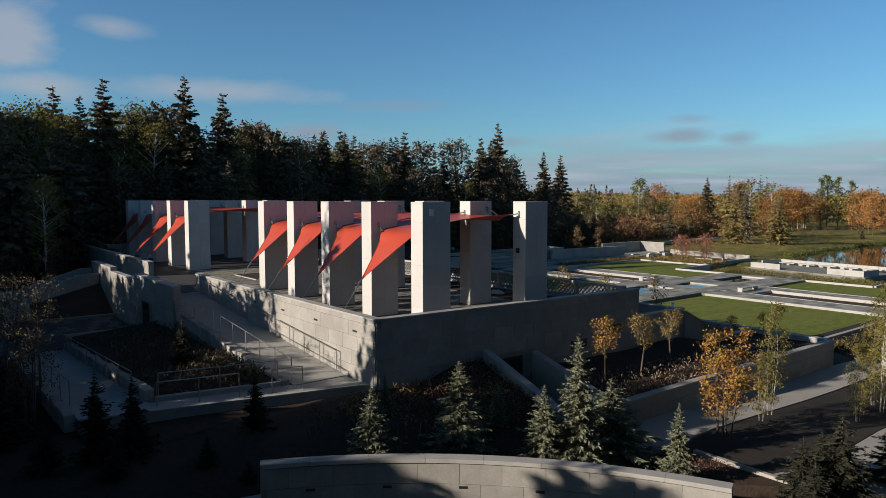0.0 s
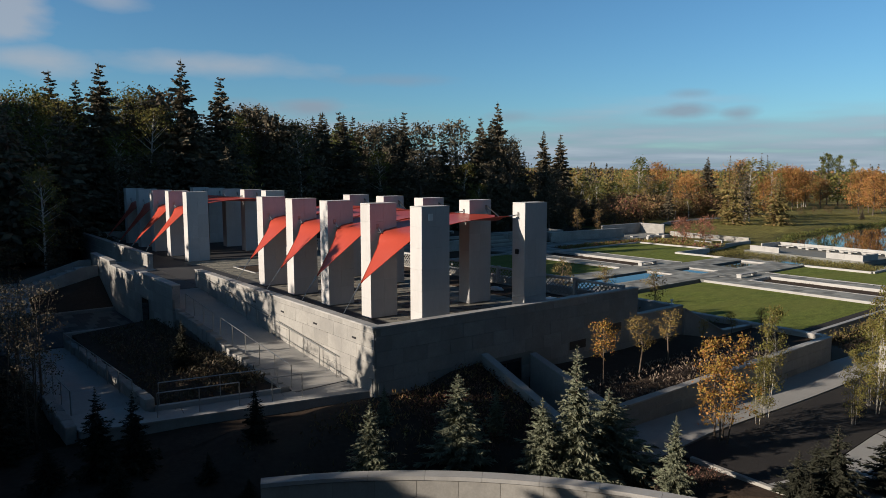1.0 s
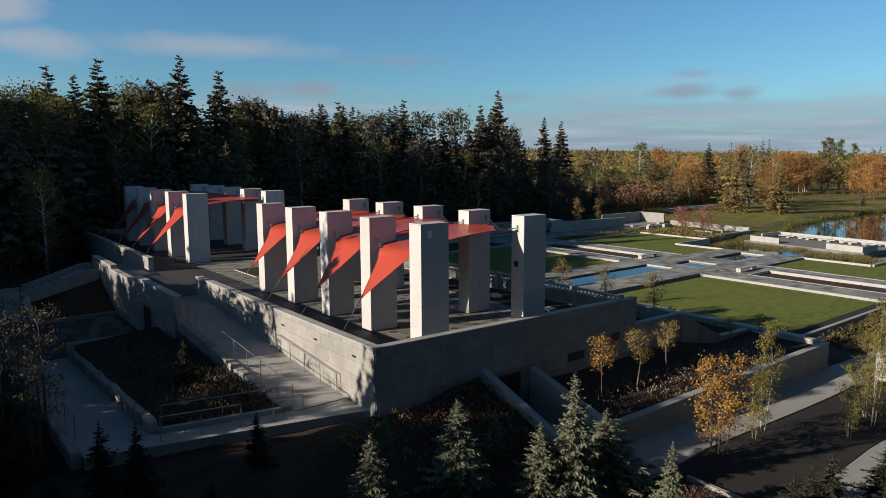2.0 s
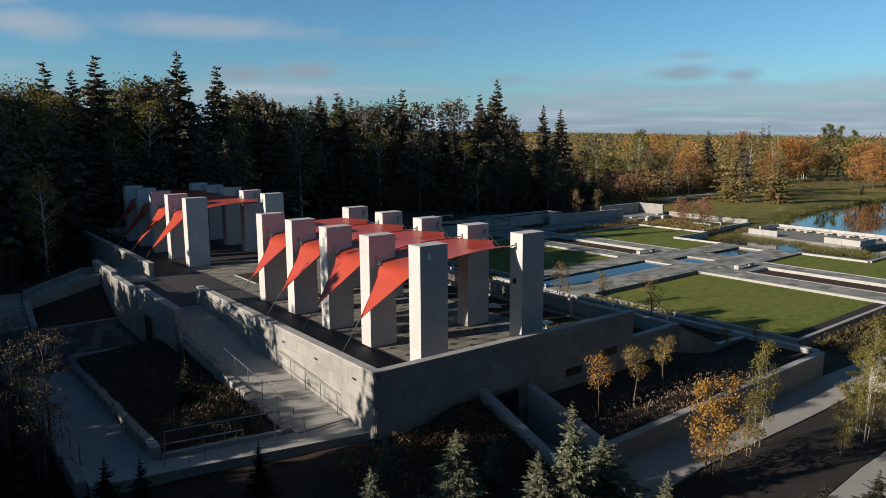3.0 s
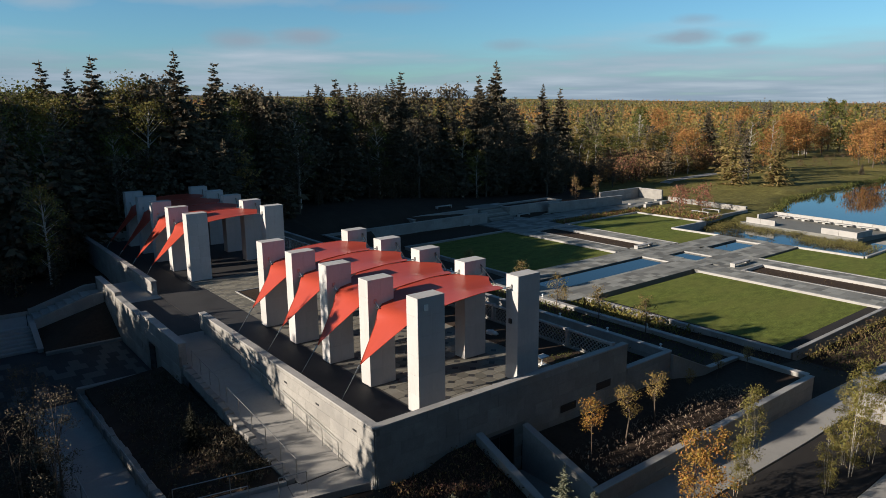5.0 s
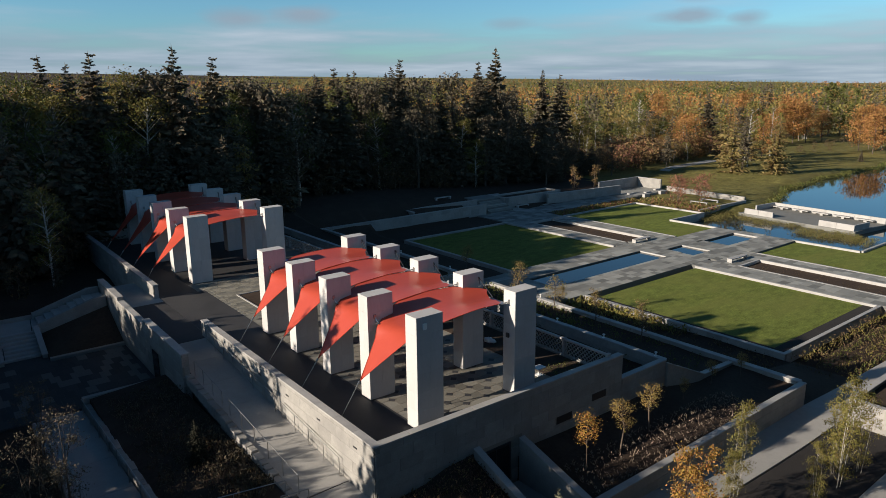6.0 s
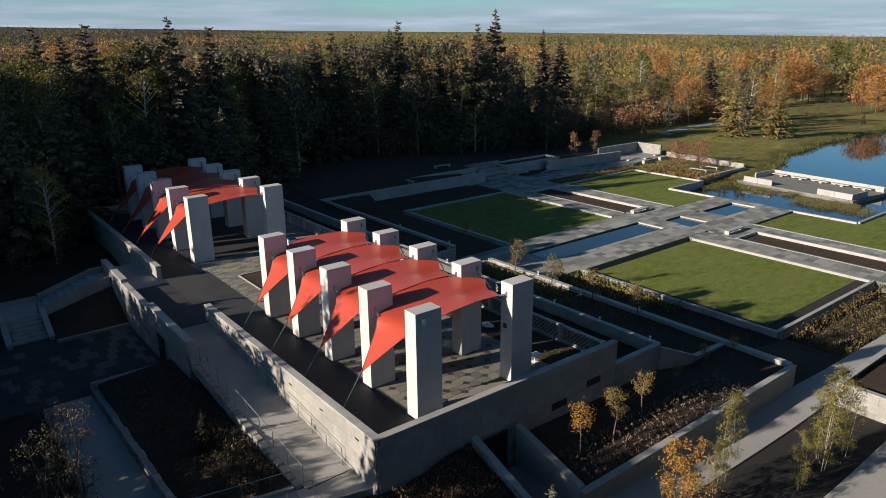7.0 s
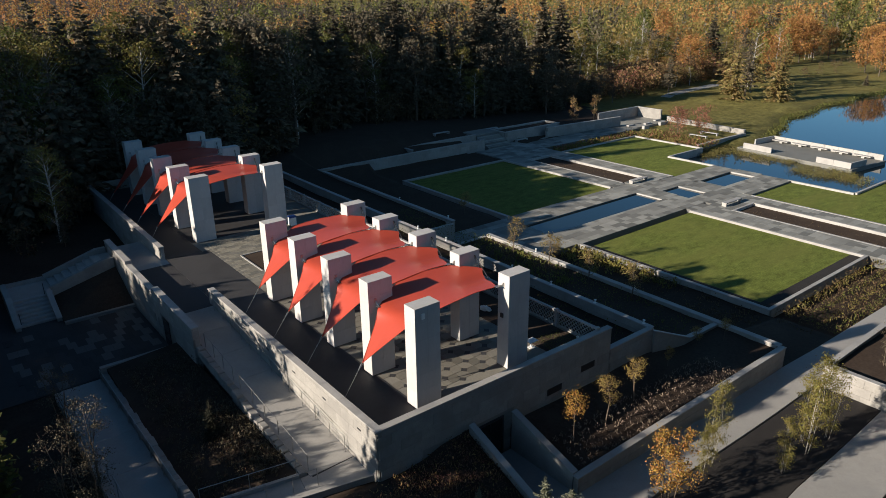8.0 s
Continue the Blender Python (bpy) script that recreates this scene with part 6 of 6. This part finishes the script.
for nm, mat, share, slim in FAR:
    pick = np.where((rank >= lo) & (rank < lo + share))[0]
    lo += share
    x, y, dd = fx[pick], fy[pick], d[pick]
    h = nrng.uniform(9, 14, len(pick)) + 4.5 * tall[pick] + (2.5 if slim < 1 else 0)
    per = np.where(dd < 480, 64, np.where(dd < 900, 28, 12))
    idx = np.repeat(np.arange(len(pick)), per)
    u = nrng.uniform(0.15, 1.0, len(idx))
    if slim < 1:
        rad = 2.6 * (1.05 - u)
    else:
        rad = 3.6 * np.sin(np.pi * np.clip(u * 0.85 + 0.1, 0, 1)) ** 0.6 * nrng.uniform(0.8, 1.35, len(pick))[idx]
    th = nrng.uniform(0, 6.283, len(idx))
    rr = rad * np.sqrt(nrng.uniform(0.45, 1, len(idx)))
    C = np.stack([x[idx] + rr * np.cos(th), y[idx] + rr * np.sin(th), -5.6 + rise[pick][idx] + u * h[idx]], 1)
    sz = np.where(dd[idx] < 480, 1.15, np.where(dd[idx] < 900, 1.8, 2.9)) * nrng.uniform(0.6, 1.3, len(idx))
    out = np.stack([np.cos(th), np.sin(th), (u - 0.5) * 2.4], 1)
    ob = leaves(nm, C, nrng.normal(size=C.shape), sz, sz * 0.7, mat, rng=nrng, facing=out)
    tagged(ob, "distant autumn woods reaching the horizon", "woods", kind="stuff")

# unseen trees added west of the place to throw its long shadows
rng.seed(108)
for k in range(58):
    y = -16 + 1.45 * k + rng.uniform(-0.8, 0.8)
    x = rng.uniform(-33, -25)
    h = rng.uniform(10.6, 13.0)
    if y > 58:
        h = rng.uniform(9.5, 12.5) if y < 71 else rng.uniform(14, 18)
    stand(rng.choice((dense, dense_pine)), x, y, height=h, wide=1.35)

rng.seed(109)
for k in range(64):
    y = rng.uniform(37, 72)
    x = rng.uniform(-15, -4.5) if y < 60 else rng.uniform(-14, 1)
    if 54 < y < 66 and k % 3:
        continue
    stand(rng.choice((dense, dense_pine)), x, y, height=rng.uniform(5.5, 8.0) if 54 < y < 66 else rng.uniform(9.6, 11.0) if 39 < y < 53 else rng.uniform(7.4, 9.2), wide=1.4)
rng.seed(110)
for k in range(52):
    y = rng.uniform(6, 36)
    x = rng.uniform(-14, -7.5)
    stand(rng.choice((dense, dense_pine)), x, y, top=(rng.uniform(2.6, 3.8) if y < 23.6 else rng.uniform(5.4, 6.4) if y < 28.2 else rng.uniform(5.3, 6.0) if y < 30 else rng.uniform(4.4, 5.8)) + 0.3 * (x + 10), wide=1.5)

# single unseen trees, set so their shadows fall on slope, stair and walls
for k, top in enumerate((6.9, 7.4, 8.6, 9.4, 9.8)):
    stand((dense, dense_pine)[k % 2], -10.5 + 0.5 * (k % 3), 23.9 + 1.02 * k, top=top, wide=1.05)
for k, (x, y) in enumerate(((-1.8, 60.0), (0.2, 61.2), (-1.1, 62.2), (1.2, 60.2))):
    stand((dense, dense_pine)[k % 2], x, y, top=3.4, wide=1.3)
stand(dense_pine, -9.6, 28.7, top=9.2, wide=0.7)
for k, (y, top) in enumerate(((10.5, 6.6), (13.0, 7.4), (15.2, 6.2), (17.5, 7.2), (19.5, 6.4), (8.0, 6.8))):
    stand((aspen_green, aspen_olive)[k % 2], -12.0 + 0.7 * (k % 3), y, top=top, wide=0.8)
for k, (y, top, wide) in enumerate(((24.5, 5.2, 1.1), (21.6, 5.1, 0.4), (18.5, 7.0, 1.0), (17.1, 7.0, 1.0), (15.7, 7.0, 1.0))):
    stand((dense_pine, dense)[k % 2], -11.0 + 0.4 * (k % 2), y, top=top, wide=wide)
stand(high_pine, -10.5, 38.3, top=13.6)
stand(aspen_green, -10.5, 40.4, top=15.0, wide=0.6)
stand(aspen_olive, -9.0, 43.6, top=9.6, wide=0.6)
for k, (x, y, top) in enumerate(((-9.6, 41.2, 7.7), (-8.8, 42.6, 8.3), (-9.4, 44.2, 8.6), (-10.2, 39.6, 7.3))):
    stand((dense, dense_pine)[k % 2], x, y, top=top, wide=1.2)

# unseen screen of fine leaves, added to dapple the outer wall
for k in range(12):
    stand((near_green, near_olive)[k % 2], -31.0 + 1.3 * (k % 3), 51.0 + 1.7 * k, top=14.3 + 0.5 * math.sin(2.1 * k), wide=0.95)

# unseen low trees close to the lower ramp, added to cut its sky light
rng.seed(113)
for k in range(14):
    y = rng.uniform(24, 52)
    x = rng.uniform(-4.5, 0.4)
    stand(rng.choice((dense, dense_pine)), x, y, top=rng.uniform(1.6, 2.6) + 0.33 * (-x), wide=1.3)

# unseen woods added behind the viewpoint to block southern sky light
rng.seed(111)
for k in range(64):
    x = rng.uniform(-34, 95)
    y = (-7.0 if x < -7 else min(-9.0, 0.24 * x - 13.0)) - abs(rng.gauss(0, 8))
    stand(rng.choice((dense, dense_pine)), x, y, height=rng.uniform(19, 25), wide=1.3)

# unseen trees in the north-west, added to shade lawn, far pillars and forest
rng.seed(112)
for k in range(64):
    x, y = rng.uniform(-38, -16), rng.uniform(66, 128)
    stand(rng.choice((dense, dense_pine)), x, y, height=rng.uniform(14, 17.5) if y < 79 else rng.uniform(17, 21.5) if y < 90 else rng.uniform(17, 21.5), wide=1.3)

# pale path beyond the far court
far_path = strip("path", [(x, 99.2 + 0.10 * (x - 150), 102.0 + 0.11 * (x - 150)) for x in (150, 154, 158, 162, 166, 170, 174, 178)], -7.5, lambda x: ground_z(x, 101.0) + 0.16, CONCRETE)
tagged(far_path, "pale path between the far thickets", "path", kind="structure")

# ---- low planting ----


def tufts(name, label, spots, height, mat, per, spread, seed, category="plants", thin=0.35):
    """Low leafy plants in one mass."""
    g = np.random.default_rng(seed)
    s = np.repeat(np.asarray(spots, float), per, axis=0)
    C = s + g.normal(0, 1, s.shape) * np.array((spread, spread, 0))
    C[:, 2] = s[:, 2] + g.uniform(0.05, 1, len(s)) * height
    D = g.normal(0, 0.55, s.shape) + np.array((0, 0, 0.8))
    ln = height * g.uniform(0.3, 0.7, len(s))
    ob = leaves(name, C, D, ln, ln * thin, mat, rng=g)
    return tagged(ob, label, category, kind="stuff")


def scatter(x0, y0, x1, y1, n, zf, seed):
    g = random.Random(seed)
    out = []
    for k in range(n):
        x, y = g.uniform(x0, x1), g.uniform(y0, y1)
        out.append((x, y, zf(x, y)))
    return out


tufts("bed_plants", "low dark green shrubs between the ramps", scatter(7.3, 26.6, 11.1, 41, 420, lambda x, y: -1.5 + 0.35 * smooth(7, 11, x), 1), 0.3, NEEDLE, 10, 0.16, 1)
tufts("bed_plants", "dry perennials among the shrubs between the ramps", scatter(7.3, 25.8, 11.1, 34, 90, lambda x, y: -1.5 + 0.35 * smooth(7, 11, x), 2), 0.26, LEAF_DRY, 9, 0.14, 2)
tufts("bed_plants", "leafy low shrubs beside the ramp kerb", scatter(9.4, 25.8, 11.1, 33, 60, lambda x, y: -1.35, 22), 0.45, NEEDLE, 22, 0.2, 12)
rows_ = [(23.8 + 0.62 * i + 0.2 * (j % 2) + 0.06 * math.sin(9 * i + 5 * j), 18.25 + 0.5 * j + 0.05 * math.sin(7 * i), ground_z(23.8 + 0.62 * i, 18.25 + 0.5 * j)) for i in range(24) for j in range(5)]
tufts("planter_plants", "rows of small dry perennials in the planter", rows_, 0.30, STEM_GREY, 16, 0.10, 3)
tufts("mulch_plants", "low russet plants on the mulch bed", scatter(20.9, 11.9, 22.6, 14.7, 60, lambda x, y: path_z(x) - 0.03, 71), 0.22, GROUND_RUSSET, 10, 0.15, 71)
tufts("slope_plants", "sparse dark plants on the slope soil", scatter(8, 13, 21, 22, 240, lambda x, y: ground_z(x, y), 4), 0.3, LEAF_DRY, 8, 0.15, 4)
tufts("slope_plants", "low russet plants on the soil below the terrace wall", scatter(14.5, 17.8, 19.5, 22.4, 330, ground_z, 51), 0.26, GROUND_RUSSET, 12, 0.17, 21)
tufts("slope_plants", "dry tan plants on the soil below the terrace wall", scatter(11.6, 18.5, 19.4, 22.4, 190, ground_z, 52), 0.3, LEAF_TAN, 9, 0.16, 24)
tufts("terrace_grass", "thin green grass in the terrace strip", scatter(27.2, 23.1, 29.7, 25.5, 150, lambda x, y: 0.26, 61), 0.14, LEAF_GREEN, 9, 0.1, 61, "grass")
tufts("garden_plants", "grassy perennials beside the garden walk", scatter(46.0, 37, 53.0, 44, 60, lambda x, y: -5.5, 5) + scatter(51.0, 32, 53.2, 43, 55, lambda x, y: -5.5, 6), 0.7, LEAF_OLIVE, 16, 0.24, 5)
tufts("garden_plants", "dark green clipped planting on the terrace step", scatter(37.2, 23.5, 43.0, 60, 700, lambda x, y: -2.8, 7) + scatter(30.6, 23.5, 35.3, 60, 400, lambda x, y: -1.25, 8), 0.32, LEAF_GREEN, 5, 0.25, 6)
tufts("garden_plants", "tall dark grasses in the terrace bed", scatter(39.5, 34, 43.0, 47.4, 150, lambda x, y: -2.8, 23), 0.5, LEAF_GREEN, 8, 0.14, 13)
tufts("garden_plants", "brown low shrubs in the sunk garden bed", scatter(44.0, 19, 53.0, 36, 300, lambda x, y: -5.5, 9) + scatter(54, 18, 72, 23.2, 260, lambda x, y: -5.4, 10), 0.4, LEAF_DRY, 10, 0.22, 7)
tufts("garden_plants", "green and yellowing perennials in rows beside the lawn", [(54.0 + 0.5 * k + 0.1 * math.sin(7 * k), yy + 0.15 * math.sin(3 * k), -5.4) for k in range(38) for yy in (19.8, 22.4)], 0.38, LEAF_OLIVE, 14, 0.24, 17)
tufts("garden_plants", "dull green perennials in rows beside the lawn", [(54.2 + 0.5 * k + 0.1 * math.sin(5 * k), yy + 0.15 * math.sin(4 * k), -5.4) for k in range(37) for yy in (18.6, 21.0)], 0.4, LEAF_GREEN, 12, 0.24, 20)
tufts("garden_plants", "yellowing perennials in the far beds", scatter(85, 75.8, 107, 78, 120, lambda x, y: -5.4, 11) + scatter(104.5, 62.5, 111, 76, 130, lambda x, y: -5.4, 12), 0.75, LEAF_OLIVE, 12, 0.3, 8)
tufts("garden_plants", "brown and russet perennials in the far beds", scatter(85, 75.8, 107, 78, 90, lambda x, y: -5.4, 41) + scatter(104.5, 62.5, 111, 76, 120, lambda x, y: -5.4, 42), 0.7, LEAF_RED, 10, 0.3, 18)
tufts("garden_plants", "low green perennials in the far beds", scatter(85, 75.8, 107, 78, 160, lambda x, y: -5.4, 43) + scatter(104.5, 62.5, 111, 76, 160, lambda x, y: -5.4, 44), 0.45, LEAF_GREEN, 10, 0.3, 19)
tufts("court_plants", "brown plants in the sunk cross beds", scatter(76.7, 20, 80.7, 39.8, 120, lambda x, y: -5.45, 13) + scatter(77, 57, 81, 74.5, 120, lambda x, y: -5.45, 14), 0.25, LEAF_DRY, 8, 0.25, 9)
reed_spots = [s for s in scatter(102, 35, 118, 63, 1700, lambda x, y: LAKE, 15)
              if (107.6 + 0.9 * math.sin(s[1] * 0.9) < s[0] < 110.4 and 48.5 < s[1] < 60) or (s[1] > 59.4 - 0.12 * (s[0] - 104) + 0.5 * math.sin(s[0]) and 103 < s[0] < 113)
              or (103.6 + 0.4 * math.sin(s[1]) < s[0] < 109.6 - 0.35 * abs(s[1] - 42) and 36.2 < s[1] < 47)]
tufts("reeds", "yellow-green reeds standing in the pond", reed_spots, 0.55, REED, 26, 0.4, 10, "reeds", 0.16)
tufts("shore_reeds", "rough grass along the lake shore", [(x, y, LAKE) for x in np.arange(119, 330, 0.45) for y in [shore_y(x) + 0.5]], 0.85, LEAF_GREEN, 18, 0.6, 11, "reeds", 0.25)

tufts("meadow_grass", "rough autumn grass on the lake meadow", [q for q in scatter(124, 64, 230, 102, 5200, ground_z, 31) if lake_depth(q[0], q[1]) < -0.5], 0.26, MEADOW_BLADE, 6, 0.6, 14, "grass")

# ---- paving of the terrace ----
PITCH, SQ = 0.98, 0.17


def flat_tile(pts, h):
    n = len(pts)
    v = [(x, y, 0) for x, y in pts] + [(x, y, -h) for x, y in pts]
    return v, [tuple(range(n))] + [((k + 1) % n, k, n + k, n + (k + 1) % n) for k in range(n)]


g, p = 0.011, PITCH
s45 = math.sqrt(0.5)


def rot45(pts):
    return [((x - y) * s45, (x + y) * s45) for x, y in pts]


sq_pts = rot45([(-SQ + g, -SQ + g), (SQ - g, -SQ + g), (SQ - g, SQ - g), (-SQ + g, SQ - g)])
hx = [(SQ + g, SQ - g), (SQ + g, -SQ + g), (p / 2, -p / 2 + 1.7 * g), (p - SQ - g, -SQ + g), (p - SQ - g, SQ - g), (p / 2, p / 2 - 1.7 * g)]
tiles = {}
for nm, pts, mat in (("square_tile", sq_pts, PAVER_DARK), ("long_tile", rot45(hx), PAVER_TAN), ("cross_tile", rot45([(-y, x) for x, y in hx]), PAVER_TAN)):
    v, f = flat_tile(pts, 0.015)
    me = bpy.data.meshes.new(nm)
    me.from_pydata(v, [], f)
    me.materials.append(mat)
    tiles[nm] = (me, v, f)
stuff = {"square_tile": ([], []), "long_tile": ([], []), "cross_tile": ([], [])}
for i in range(-40, 60):
    for j in range(-40, 60):
        x, y = 22.0 + (i - j) * p * s45, 34.0 + (i + j) * p * s45
        if not (18.3 < x < 26.2 and 24.4 < y < 45.6):
            continue
        for nm, (me, v, f) in tiles.items():
            if 19.0 < x < 25.5 and y < 30.5:
                ob = new("tile", me)
                ob.parent = base
                ob.location = Vector((x, y, FLOOR)) - base.location
            else:
                sv, sf = stuff[nm]
                b = len(sv)
                sv += [(a + x, c + y, d + FLOOR) for a, c, d in v]
                sf += [tuple(b + k for k in q) for q in f]
for nm, (sv, sf) in stuff.items():
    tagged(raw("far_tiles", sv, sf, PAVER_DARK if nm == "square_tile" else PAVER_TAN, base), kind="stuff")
# running pavers between the two groups of pillars, with a dark sheet for a pit
bond = {0: ([], []), 1: ([], [])}
rng = random.Random(21)
y, r = 45.95, 0
while y < 56.1:
    x = 18.22 - (0.3 if r % 2 else 0.0)
    while x < 26.6:
        if not (19.35 < x + 0.3 < 21.65 and 46.7 < y + 0.15 < 51.05):
            sv, sf = bond[1 if (r // 2 + int(x * 1.1)) % 3 == 0 else 0]
            b = len(sv)
            v, f = flat_tile([(x + 0.008, y + 0.008), (x + 0.592, y + 0.008), (x + 0.592, y + 0.292), (x + 0.008, y + 0.292)], 0.015)
            sv += [(p_[0], p_[1], p_[2] + FLOOR + rng.uniform(0, 0.002)) for p_ in v]
            sf += [tuple(b + k for k in q) for q in f]
        x += 0.6
    y += 0.3
    r += 1
TAN_BOND = material("tan_bond_paver", (0.23, 0.215, 0.175), 0.75, gloss=0.3, vary=0.2, island=True, grain=0.08, grain_scale=7, bump=0.2)
GREY_BOND = material("grey_bond_paver", (0.16, 0.155, 0.135), 0.75, gloss=0.3, vary=0.2, island=True, grain=0.08, grain_scale=7, bump=0.2)
for key, mat in ((0, TAN_BOND), (1, GREY_BOND)):
    tagged(raw("bond_pavers", *bond[key], mat, base), kind="stuff")
# nearly level with the floor; the dark soil stands for the pit's depth
tagged(block("sunk_bed", 19.5, 46.85, 0.236, 21.5, 50.9, 0.242, SOIL, None, 0), "flat dark soil sheet standing for a dark pit in the paving", "planting bed", kind="structure")
for a_, b_, c_, d_ in ((19.38, 46.73, 21.62, 46.85), (19.38, 50.9, 21.62, 51.02), (19.38, 46.85, 19.5, 50.9), (21.5, 46.85, 21.62, 50.9)):
    tagged(block("kerb", a_, b_, 0.236, c_, d_, 0.30, COPING, None, 0.006), "thin stone kerb round the dark pit sheet", "kerb", kind="structure")
# dark paving bands whose tone also stands for parapet and pavilion shade
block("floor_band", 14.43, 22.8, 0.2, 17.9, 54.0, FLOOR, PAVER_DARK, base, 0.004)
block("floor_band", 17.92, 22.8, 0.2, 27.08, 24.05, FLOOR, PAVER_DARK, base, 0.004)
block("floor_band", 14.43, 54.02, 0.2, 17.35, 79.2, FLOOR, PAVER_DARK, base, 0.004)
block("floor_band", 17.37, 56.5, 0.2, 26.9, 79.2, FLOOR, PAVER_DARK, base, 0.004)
